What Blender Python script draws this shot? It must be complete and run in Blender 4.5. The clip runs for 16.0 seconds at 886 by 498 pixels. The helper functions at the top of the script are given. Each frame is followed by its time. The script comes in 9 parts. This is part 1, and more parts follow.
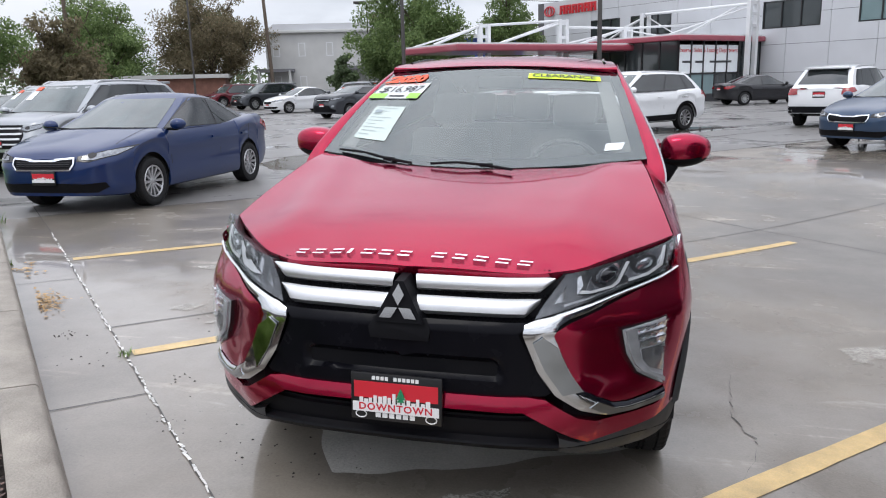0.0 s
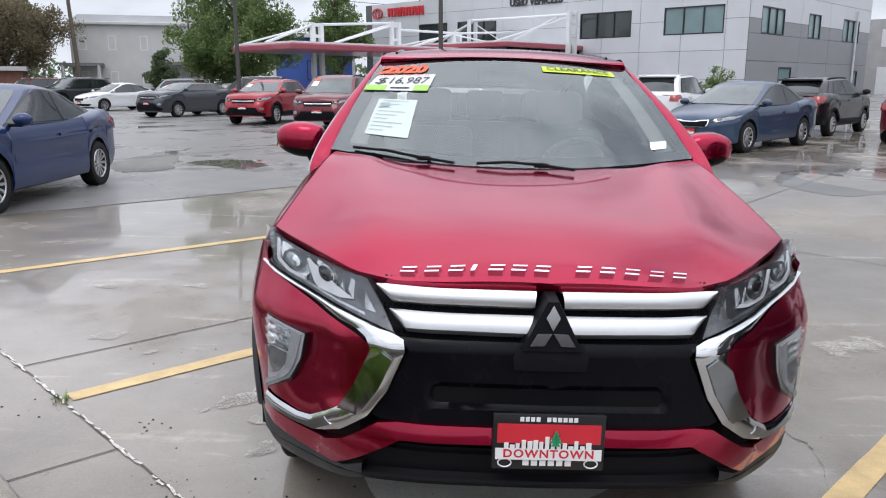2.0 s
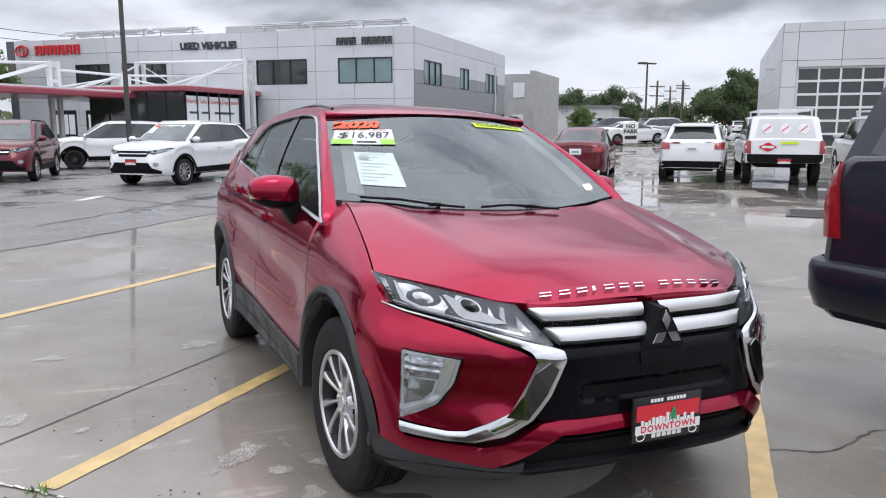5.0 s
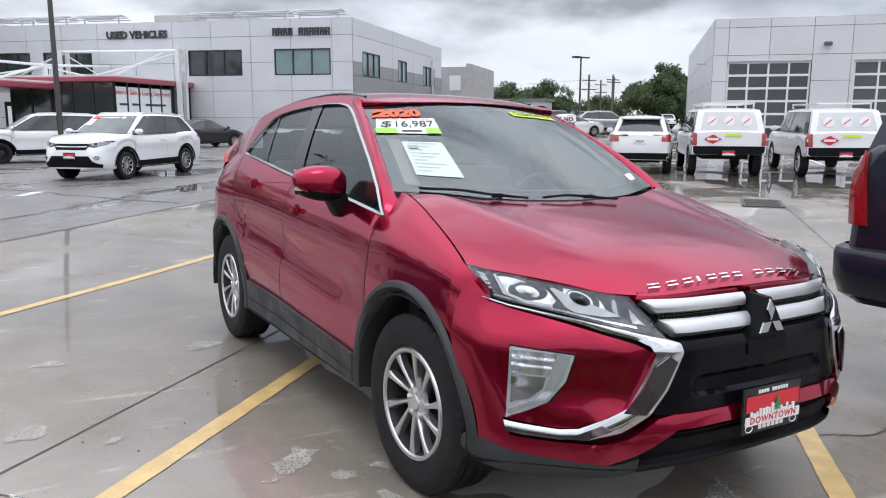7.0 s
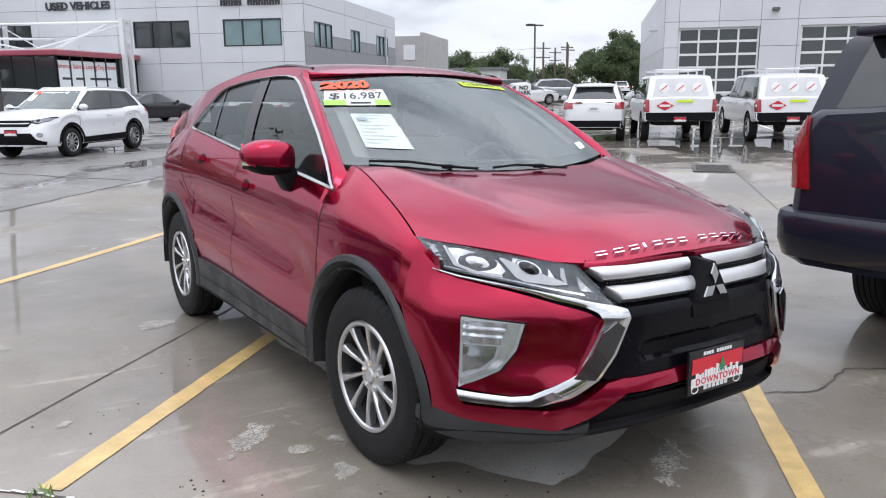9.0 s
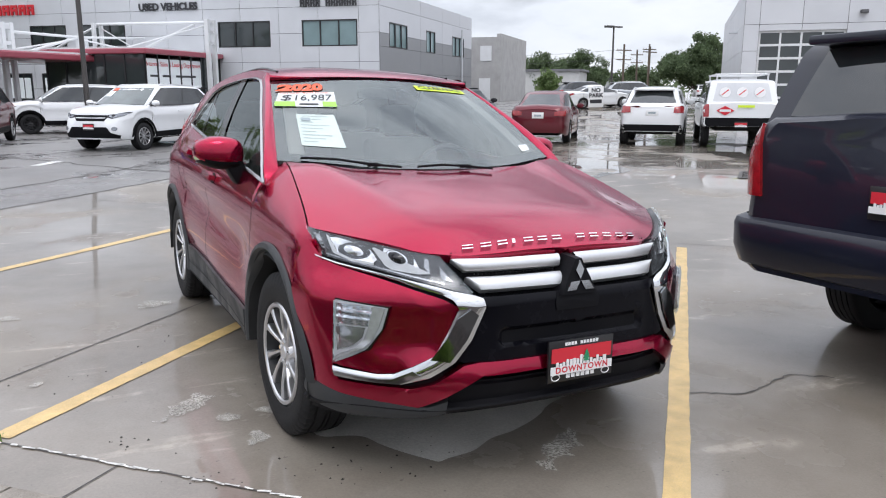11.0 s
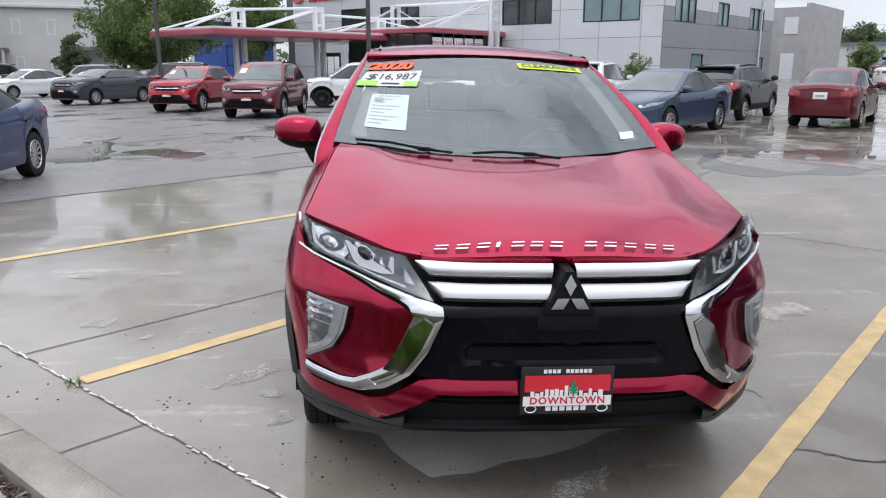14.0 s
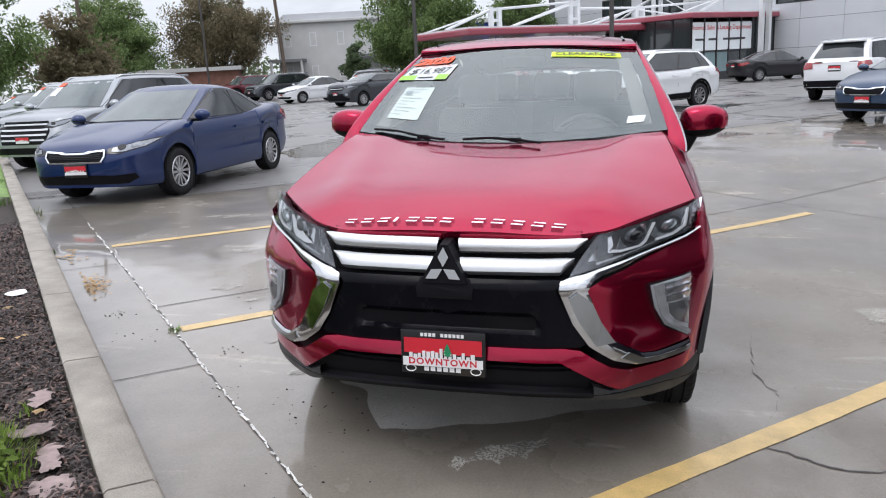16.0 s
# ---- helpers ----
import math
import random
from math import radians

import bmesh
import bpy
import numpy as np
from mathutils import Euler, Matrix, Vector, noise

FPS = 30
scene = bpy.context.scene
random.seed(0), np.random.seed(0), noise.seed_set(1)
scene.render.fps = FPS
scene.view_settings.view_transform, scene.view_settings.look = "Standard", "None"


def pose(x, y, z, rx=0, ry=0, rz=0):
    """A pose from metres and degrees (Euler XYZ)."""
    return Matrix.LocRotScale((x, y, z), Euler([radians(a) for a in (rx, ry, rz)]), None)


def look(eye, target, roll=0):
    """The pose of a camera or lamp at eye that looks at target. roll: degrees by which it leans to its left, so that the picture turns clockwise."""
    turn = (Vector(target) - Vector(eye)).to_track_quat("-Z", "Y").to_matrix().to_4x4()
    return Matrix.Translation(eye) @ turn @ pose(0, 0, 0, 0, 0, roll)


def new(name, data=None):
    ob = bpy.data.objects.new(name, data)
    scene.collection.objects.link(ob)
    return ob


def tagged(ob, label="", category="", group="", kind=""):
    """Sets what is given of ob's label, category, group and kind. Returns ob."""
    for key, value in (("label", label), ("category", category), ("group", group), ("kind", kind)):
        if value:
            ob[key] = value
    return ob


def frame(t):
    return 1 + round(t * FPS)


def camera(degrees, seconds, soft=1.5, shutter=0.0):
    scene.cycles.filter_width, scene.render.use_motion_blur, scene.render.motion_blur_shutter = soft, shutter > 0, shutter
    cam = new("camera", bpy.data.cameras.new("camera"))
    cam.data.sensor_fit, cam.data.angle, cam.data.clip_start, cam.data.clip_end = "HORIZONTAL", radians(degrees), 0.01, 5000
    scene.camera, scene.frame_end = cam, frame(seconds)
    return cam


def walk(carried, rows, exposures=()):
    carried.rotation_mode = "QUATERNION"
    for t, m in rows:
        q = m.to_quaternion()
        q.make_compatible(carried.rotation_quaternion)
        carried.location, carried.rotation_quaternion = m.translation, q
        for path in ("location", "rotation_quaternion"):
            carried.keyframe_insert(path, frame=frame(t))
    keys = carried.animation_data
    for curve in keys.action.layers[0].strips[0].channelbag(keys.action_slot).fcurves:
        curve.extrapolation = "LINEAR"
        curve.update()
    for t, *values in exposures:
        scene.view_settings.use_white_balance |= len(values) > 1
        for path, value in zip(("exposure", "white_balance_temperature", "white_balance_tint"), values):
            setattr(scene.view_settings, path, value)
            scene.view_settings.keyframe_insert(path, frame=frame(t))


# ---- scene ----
cam = camera(60.7, 16.0, soft=1.1)
PATH = [
    (0, (0.69, -2.164, 1.484), (0.234, -0.265, 1.054), -1.5),
    (0.5, (0.505, -2.012, 1.487), (0.15, -0.096, 1.036), -1.1),
    (1, (0.281, -1.942, 1.49), (0.041, -0.011, 1.027), -0.7),
    (1.5, (0.014, -1.901, 1.469), (-0.097, 0.043, 1.012), -0.7),
    (2, (-0.27, -1.883, 1.447), (-0.264, 0.07, 1.016), -0.1),
    (2.5, (-0.594, -1.812, 1.434), (-0.454, 0.139, 1.015), 0.7),
    (3, (-0.856, -1.86, 1.435), (-0.558, 0.077, 1.032), 1.0),
    (3.5, (-1.095, -1.966, 1.448), (-0.627, -0.061, 1.058), 1.0),
    (4, (-1.337, -1.956, 1.457), (-0.709, -0.093, 1.089), 0.7),
    (4.5, (-1.558, -1.952, 1.494), (-0.804, -0.131, 1.152), 0.4),
    (4.7, (-1.631, -1.967, 1.501), (-0.838, -0.161, 1.172), 0.2),
    (6.8, (-2.185, -1.589, 1.472), (-1.201, 0.122, 1.145), 0.1),
    (7, (-2.191, -1.583, 1.477), (-1.194, 0.117, 1.139), 0.1),
    (7.5, (-2.179, -1.584, 1.483), (-1.147, 0.09, 1.119), 0.0),
    (8, (-2.176, -1.588, 1.485), (-1.113, 0.062, 1.1), -0.2),
    (8.5, (-2.174, -1.582, 1.48), (-1.093, 0.052, 1.08), -0.5),
    (9, (-2.164, -1.599, 1.481), (-1.083, 0.032, 1.067), -0.7),
    (9.5, (-2.111, -1.698, 1.486), (-1.048, -0.058, 1.065), -0.7),
    (9.7, (-2.072, -1.775, 1.49), (-1.022, -0.126, 1.067), -0.6),
    (12, (-1.346, -2.323, 1.494), (-0.596, -0.514, 1.09), 0.6),
    (12.5, (-1.206, -2.345, 1.482), (-0.542, -0.503, 1.072), 0.9),
    (13, (-1.072, -2.28, 1.468), (-0.514, -0.406, 1.048), 1.1),
    (13.5, (-0.888, -2.195, 1.482), (-0.475, -0.289, 1.037), 0.9),
    (14, (-0.605, -2.186, 1.501), (-0.399, -0.252, 1.033), -0.1),
    (14.5, (-0.324, -2.142, 1.481), (-0.351, -0.205, 0.983), -1.3),
    (15, (-0.002, -2.14, 1.443), (-0.273, -0.23, 0.915), -3.3),
    (15.5, (0.377, -2.286, 1.427), (-0.085, -0.428, 0.848), -4.4),
    (16, (0.654, -2.394, 1.463), (0.16, -0.512, 1.0), -3.2),
]
walk(cam, [(t, look(eye, target, roll)) for t, eye, target, roll in PATH], exposures=((0.0, 0.0), (4.5, 0.0), (8.0, 0.09), (9.5, 0.14), (12.0, 0.06), (13.0, 0.1), (14.0, 0.0), (15.5, 0.12), (16.0, 0.02)))

# ---- daylight: a wet, overcast afternoon ----
world = bpy.data.worlds.new("overcast")
scene.world = world
world.use_nodes = True
wn, wl = world.node_tree.nodes, world.node_tree.links
wn.clear()


def wnode(kind, **kw):
    n = wn.new(kind)
    for k, v in kw.items():
        if k == "sky_type":
            n.sky_type = v
    return n


sky = wnode("ShaderNodeTexSky", sky_type="NISHITA")
sky.sun_disc = False
sky.sun_elevation, sky.sun_rotation = radians(58), radians(200)
coord = wnode("ShaderNodeTexCoord")
stretch = wnode("ShaderNodeMapping")
stretch.inputs["Scale"].default_value = (1.0, 1.0, 2.6)
stretch.inputs["Location"].default_value = (0.35, 0.1, 0.0)
big, fine = wnode("ShaderNodeTexNoise"), wnode("ShaderNodeTexNoise")
big.inputs["Scale"].default_value, big.inputs["Detail"].default_value = 2.3, 7.0
fine.inputs["Scale"].default_value, fine.inputs["Detail"].default_value = 7.0, 5.0
mixn = wnode("ShaderNodeMath")
mixn.operation = "MULTIPLY_ADD"
mixn.inputs[1].default_value = 0.28
ramp = wnode("ShaderNodeValToRGB")
els = ramp.color_ramp.elements
els[0].position, els[0].color = 0.44, (0.50, 0.53, 0.62, 1)
els[1].position, els[1].color = 0.74, (1.0, 1.02, 1.11, 1)
mid = els.new(0.58)
mid.color = (0.85, 0.89, 0.99, 1)
cloud, clear, both = wnode("ShaderNodeBackground"), wnode("ShaderNodeBackground"), wnode("ShaderNodeMixShader")
out = wnode("ShaderNodeOutputWorld")
wl.new(coord.outputs["Generated"], stretch.inputs["Vector"])
wl.new(stretch.outputs["Vector"], big.inputs["Vector"])
wl.new(stretch.outputs["Vector"], fine.inputs["Vector"])
wl.new(fine.outputs["Fac"], mixn.inputs[0])
wl.new(big.outputs["Fac"], mixn.inputs[2])
wl.new(mixn.outputs[0], ramp.inputs["Fac"])
# an overcast sky is brightest overhead
split, rise, lift = wnode("ShaderNodeSeparateXYZ"), wnode("ShaderNodeMapRange"), wnode("ShaderNodeVectorMath")
lift.operation = "SCALE"
rise.inputs["From Min"].default_value, rise.inputs["From Max"].default_value = 0.12, 1.0
rise.inputs["To Min"].default_value, rise.inputs["To Max"].default_value = 1.06, 2.5
wl.new(coord.outputs["Generated"], split.inputs[0])
wl.new(split.outputs["Z"], rise.inputs["Value"])
wl.new(ramp.outputs["Color"], lift.inputs[0])
wl.new(rise.outputs[0], lift.inputs["Scale"])
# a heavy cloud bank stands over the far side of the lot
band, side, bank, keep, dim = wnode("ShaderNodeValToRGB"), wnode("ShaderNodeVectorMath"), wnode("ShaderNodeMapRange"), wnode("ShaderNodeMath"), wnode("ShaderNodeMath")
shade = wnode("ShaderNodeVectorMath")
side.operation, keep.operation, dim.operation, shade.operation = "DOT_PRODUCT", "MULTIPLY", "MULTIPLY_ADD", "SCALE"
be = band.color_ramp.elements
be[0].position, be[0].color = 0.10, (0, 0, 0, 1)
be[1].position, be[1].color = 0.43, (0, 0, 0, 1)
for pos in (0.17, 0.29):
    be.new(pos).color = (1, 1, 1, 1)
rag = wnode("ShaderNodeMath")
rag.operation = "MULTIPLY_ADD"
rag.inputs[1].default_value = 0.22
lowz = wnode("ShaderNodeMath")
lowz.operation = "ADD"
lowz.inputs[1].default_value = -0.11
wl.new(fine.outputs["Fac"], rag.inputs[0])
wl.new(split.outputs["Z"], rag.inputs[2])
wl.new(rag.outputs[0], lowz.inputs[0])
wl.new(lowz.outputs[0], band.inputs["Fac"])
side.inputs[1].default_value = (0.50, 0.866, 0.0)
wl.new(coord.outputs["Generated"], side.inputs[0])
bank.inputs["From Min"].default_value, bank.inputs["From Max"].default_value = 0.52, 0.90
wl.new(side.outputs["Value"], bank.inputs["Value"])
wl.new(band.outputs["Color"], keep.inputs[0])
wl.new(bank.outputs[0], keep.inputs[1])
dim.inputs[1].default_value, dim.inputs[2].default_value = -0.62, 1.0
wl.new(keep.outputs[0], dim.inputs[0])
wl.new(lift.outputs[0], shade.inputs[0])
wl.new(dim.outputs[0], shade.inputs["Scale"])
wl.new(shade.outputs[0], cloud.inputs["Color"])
wl.new(sky.outputs["Color"], clear.inputs["Color"])
cloud.inputs["Strength"].default_value = 0.98
clear.inputs["Strength"].default_value = 0.10
both.inputs["Fac"].default_value = 0.12
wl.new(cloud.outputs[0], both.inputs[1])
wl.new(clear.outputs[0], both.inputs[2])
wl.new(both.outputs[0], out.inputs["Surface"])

sun = new("sun", bpy.data.lights.new("sun", "SUN"))
sun.data.energy, sun.data.angle, sun.data.color = 0.7, radians(25), (1.0, 0.97, 0.93)
sun.matrix_world = look((0, 0, 20), Vector((0, 0, 20)) + Vector((-math.sin(radians(200)) * 0.5, -math.cos(radians(200)) * 0.5, -0.85)))

# ---- materials ----
def mat(name, color, rough=0.5, metal=0.0, spec=0.5, coat=0.0, coat_rough=0.03, noise_scale=0.0, noise_amt=0.0, bump=0.0, bump_scale=60.0, rough_amt=0.0, flakes=0.0, trans=0.0, alpha=1.0, emit=0.0, per_object=0.0):
    """A Principled surface with two scales of variation in colour, roughness and relief."""
    m = bpy.data.materials.new(name)
    m.use_nodes = True
    nt = m.node_tree
    b = nt.nodes["Principled BSDF"]
    b.inputs["Base Color"].default_value = (*color, 1)
    b.inputs["Roughness"].default_value, b.inputs["Metallic"].default_value = rough, metal
    b.inputs["Specular IOR Level"].default_value = spec
    b.inputs["Coat Weight"].default_value, b.inputs["Coat Roughness"].default_value = coat, coat_rough
    b.inputs["Transmission Weight"].default_value, b.inputs["Alpha"].default_value = trans, alpha
    if emit:
        b.inputs["Emission Color"].default_value, b.inputs["Emission Strength"].default_value = (*color, 1), emit
    if noise_amt or rough_amt or bump or per_object:
        tc = nt.nodes.new("ShaderNodeTexCoord")
        n1, n2 = nt.nodes.new("ShaderNodeTexNoise"), nt.nodes.new("ShaderNodeTexNoise")
        n1.inputs["Scale"].default_value, n1.inputs["Detail"].default_value = noise_scale or 3.0, 5.0
        n2.inputs["Scale"].default_value, n2.inputs["Detail"].default_value = bump_scale, 4.0
        nt.links.new(tc.outputs["Object"], n1.inputs["Vector"])
        nt.links.new(tc.outputs["Object"], n2.inputs["Vector"])
        add = nt.nodes.new("ShaderNodeMath")
        add.operation = "MULTIPLY_ADD"
        add.inputs[1].default_value = 0.5
        nt.links.new(n2.outputs["Fac"], add.inputs[0])
        nt.links.new(n1.outputs["Fac"], add.inputs[2])
        if noise_amt or per_object:
            rng = nt.nodes.new("ShaderNodeMapRange")
            rng.inputs["From Min"].default_value, rng.inputs["From Max"].default_value = 0.45, 1.05
            rng.inputs["To Min"].default_value, rng.inputs["To Max"].default_value = 1 - noise_amt, 1 + noise_amt
            nt.links.new(add.outputs[0], rng.inputs["Value"])
            src = rng.outputs[0]
            if per_object:
                info = nt.nodes.new("ShaderNodeObjectInfo")
                r2 = nt.nodes.new("ShaderNodeMapRange")
                r2.inputs["To Min"].default_value, r2.inputs["To Max"].default_value = 1 - per_object, 1 + per_object
                nt.links.new(info.outputs["Random"], r2.inputs["Value"])
                mm = nt.nodes.new("ShaderNodeMath")
                mm.operation = "MULTIPLY"
                nt.links.new(src, mm.inputs[0])
                nt.links.new(r2.outputs[0], mm.inputs[1])
                src = mm.outputs[0]
            mul = nt.nodes.new("ShaderNodeVectorMath")
            mul.operation = "SCALE"
            mul.inputs[0].default_value = color
            nt.links.new(src, mul.inputs["Scale"])
            nt.links.new(mul.outputs[0], b.inputs["Base Color"])
        if rough_amt:
            r3 = nt.nodes.new("ShaderNodeMapRange")
            r3.inputs["From Min"].default_value, r3.inputs["From Max"].default_value = 0.35, 0.65
            r3.inputs["To Min"].default_value, r3.inputs["To Max"].default_value = max(0.0, rough - rough_amt), min(1.0, rough + rough_amt)
            nt.links.new(n1.outputs["Fac"], r3.inputs["Value"])
            nt.links.new(r3.outputs[0], b.inputs["Roughness"])
        if bump:
            bp = nt.nodes.new("ShaderNodeBump")
            bp.inputs["Strength"].default_value, bp.inputs["Distance"].default_value = bump, 0.01
            nt.links.new(n2.outputs["Fac"], bp.inputs["Height"])
            nt.links.new(bp.outputs[0], b.inputs["Normal"])
    return m


def paint(name, color, metal=0.25, rough=0.38):
    """Car paint under clear coat, with a film of drizzle on it."""
    return mat(name, color, rough=rough, metal=metal, spec=0.25, coat=0.75, coat_rough=0.04, noise_scale=1.7, noise_amt=0.05, bump=0.015, bump_scale=900.0)


def wet_ground(name, dark, light, puddle, grain, dry_rough, scuff=0.6):
    """Wet paving: stains at three scales, pale scuffs and grain under a broken film of water that mirrors the sky."""
    m = bpy.data.materials.new(name)
    m.use_nodes = True
    nt, L = m.node_tree, m.node_tree.links
    b = nt.nodes["Principled BSDF"]
    tc = nt.nodes.new("ShaderNodeTexCoord")

    def noise_of(scale, detail, rough=0.6, stretch=(1, 1, 1), turn=0.0, distort=0.0):
        mp = nt.nodes.new("ShaderNodeMapping")
        mp.inputs["Scale"].default_value, mp.inputs["Rotation"].default_value = stretch, (0, 0, turn)
        n = nt.nodes.new("ShaderNodeTexNoise")
        n.inputs["Scale"].default_value, n.inputs["Detail"].default_value = scale, detail
        n.inputs["Roughness"].default_value, n.inputs["Distortion"].default_value = rough, distort
        L.new(tc.outputs["Object"], mp.inputs["Vector"])
        L.new(mp.outputs[0], n.inputs["Vector"])
        return n.outputs["Fac"]

    def span(src, lo, hi, to0=0.0, to1=1.0):
        r = nt.nodes.new("ShaderNodeMapRange")
        for k, v in (("From Min", lo), ("From Max", hi), ("To Min", to0), ("To Max", to1)):
            r.inputs[k].default_value = v
        L.new(src, r.inputs["Value"])
        return r.outputs[0]

    def math2(op, x, y):
        n = nt.nodes.new("ShaderNodeMath")
        n.operation = op
        for k, v in ((0, x), (1, y)):
            if isinstance(v, float):
                n.inputs[k].default_value = v
            else:
                L.new(v, n.inputs[k])
        return n.outputs[0]

    def mixc(fac, x, y):
        n = nt.nodes.new("ShaderNodeMix")
        n.data_type = "RGBA"
        L.new(fac, n.inputs["Factor"])
        for k, v in ((6, x), (7, y)):
            if isinstance(v, tuple):
                n.inputs[k].default_value = (*v, 1)
            else:
                L.new(v, n.inputs[k])
        return n.outputs[2]

    large, mid, fine = noise_of(0.33, 6.0), noise_of(1.9, 7.0, 0.65), noise_of(grain, 3.0)
    streak = noise_of(1.3, 6.0, 0.6, (0.45, 2.6, 1), radians(-45), 0.6)
    tone = math2("ADD", math2("MULTIPLY", large, 0.7), math2("ADD", math2("MULTIPLY", mid, 0.6), math2("MULTIPLY", fine, 0.3)))
    col = mixc(span(tone, 0.55, 1.05), dark, light)
    rust = tuple(c * k for c, k in zip(dark, (1.0, 0.86, 0.68)))
    col = mixc(span(noise_of(0.8, 5.0, 0.6, distort=0.4), 0.55, 0.75, 0.0, 0.45), col, rust)
    pale = span(math2("ADD", math2("MULTIPLY", streak, 0.7), math2("MULTIPLY", mid, 0.3)), 0.585, 0.64, 0.0, scuff)
    pale = math2("MULTIPLY", pale, span(noise_of(14.0, 4.0), 0.40, 0.55, 0.25, 1.0))
    col = mixc(pale, col, tuple(min(0.5, c * 1.55) for c in light))
    pits = span(noise_of(34.0, 2.0), 0.70, 0.76, 0.0, 0.55)
    col = mixc(pits, col, tuple(c * 0.35 for c in dark))
    L.new(col, b.inputs["Base Color"])
    film = math2("ADD", math2("MULTIPLY", noise_of(0.55, 6.0, 0.55, distort=0.5), 0.75), math2("MULTIPLY", mid, 0.25))
    wet = span(film, puddle - 0.05, puddle + 0.035)
    wet = math2("MULTIPLY", wet, span(pale, 0.0, 0.5, 1.0, 0.35))
    L.new(span(wet, 0.0, 1.0, dry_rough, dry_rough * 0.7), b.inputs["Roughness"])
    b.inputs["Specular IOR Level"].default_value = 0.35
    b.inputs["Coat IOR"].default_value = 1.36
    L.new(span(wet, 0.0, 1.0, 0.55, 1.0), b.inputs["Coat Weight"])
    L.new(span(wet, 0.0, 1.0, 0.30, 0.04), b.inputs["Coat Roughness"])
    bp = nt.nodes.new("ShaderNodeBump")
    bp.inputs["Distance"].default_value = 0.004
    L.new(span(wet, 0.0, 1.0, 0.42, 0.10), bp.inputs["Strength"])
    L.new(fine, bp.inputs["Height"])
    L.new(bp.outputs[0], b.inputs["Normal"])
    ripple = nt.nodes.new("ShaderNodeBump")
    ripple.inputs["Distance"].default_value, ripple.inputs["Strength"].default_value = 0.004, 0.05
    L.new(noise_of(9.0, 2.0), ripple.inputs["Height"])
    L.new(ripple.outputs[0], b.inputs["Coat Normal"])
    return m


M_CONC = wet_ground("wet_concrete", (0.132, 0.113, 0.092), (0.298, 0.266, 0.226), 0.47, 90.0, 0.5)
M_GUTTER = wet_ground("damp_gutter_concrete", (0.110, 0.093, 0.074), (0.255, 0.224, 0.187), 0.45, 90.0, 0.5)
M_ASPH = wet_ground("wet_asphalt", (0.115, 0.110, 0.106), (0.22, 0.213, 0.207), 0.58, 160.0, 0.55, 0.25)
M_CLOTH = mat("pinkish_weed_cloth", (0.27, 0.205, 0.195), 0.9, noise_scale=9, noise_amt=0.4, bump=0.6, bump_scale=40)
M_CURB = mat("curb_concrete", (0.290, 0.262, 0.225), 0.7, noise_scale=5.0, noise_amt=0.34, bump=0.6, bump_scale=110, per_object=0.06)
M_YELLOW = mat("worn_yellow_line_paint", (0.60, 0.42, 0.17), 0.42, noise_scale=9, noise_amt=0.28, bump=0.25, bump_scale=150, coat=0.4, coat_rough=0.2)
M_WHITELINE = mat("worn_white_line_paint", (0.6, 0.6, 0.58), 0.45, noise_scale=8, noise_amt=0.3, bump=0.2)
M_JOINT = mat("joint_filler", (0.055, 0.05, 0.046), 0.55, noise_scale=14, noise_amt=0.4)
M_CAULK = mat("pale_joint_caulk", (0.62, 0.61, 0.58), 0.6, noise_scale=16, noise_amt=0.5)
M_MULCH = mat("bark_mulch", (0.035, 0.026, 0.022), 0.85, noise_scale=18, noise_amt=0.6, bump=1.0, bump_scale=70)
M_CHIP = mat("bark_chip", (0.055, 0.040, 0.034), 0.55)
cg, cc = M_CHIP.node_tree.nodes.new("ShaderNodeNewGeometry"), M_CHIP.node_tree.nodes.new("ShaderNodeValToRGB")
cc.color_ramp.elements[0].color, cc.color_ramp.elements[1].color = (0.010, 0.007, 0.006, 1), (0.20, 0.125, 0.10, 1)
cc.color_ramp.elements.new(0.75).color = (0.060, 0.036, 0.030, 1)
M_CHIP.node_tree.links.new(cg.outputs["Random Per Island"], cc.inputs["Fac"])
M_CHIP.node_tree.links.new(cc.outputs["Color"], M_CHIP.node_tree.nodes["Principled BSDF"].inputs["Base Color"])
M_GRASS = mat("grass_blades", (0.15, 0.25, 0.055), 0.6, noise_scale=5, noise_amt=0.4)
M_DRY = mat("dry_concrete", (0.46, 0.445, 0.41), 0.85, noise_scale=2.2, noise_amt=0.3, bump=0.3, bump_scale=90)
M_PANEL = mat("grey_metal_wall_panel", (0.56, 0.57, 0.595), 0.42, metal=0.15, noise_scale=0.7, noise_amt=0.06, rough_amt=0.08, per_object=0.03)
M_PANEL_DARK = mat("recessed_panel_joint", (0.10, 0.10, 0.105), 0.7)
M_GLASS_DK = mat("dark_window_glass", (0.034, 0.042, 0.044), 0.04, spec=0.9, noise_scale=0.4, noise_amt=0.3)
# pale base colour stands in for the sky mirrored in these panes
M_GLASS_SKY = mat("painted_sky_glass", (0.17, 0.25, 0.26), 0.10, spec=0.8, noise_scale=0.6, noise_amt=0.2)
M_FRAME = mat("dark_window_frame", (0.03, 0.03, 0.032), 0.4, metal=0.3)
M_PANEL_LOW = mat("dark_grey_wall_panel", (0.25, 0.255, 0.265), 0.4, metal=0.15, noise_scale=0.7, noise_amt=0.12, rough_amt=0.08, per_object=0.03)
M_WHITE = mat("white_painted_steel", (0.64, 0.65, 0.66), 0.4, noise_scale=2, noise_amt=0.06)
M_RED = mat("red_canopy_fascia", (0.30, 0.055, 0.08), 0.35, noise_scale=1.5, noise_amt=0.1, coat=0.4)
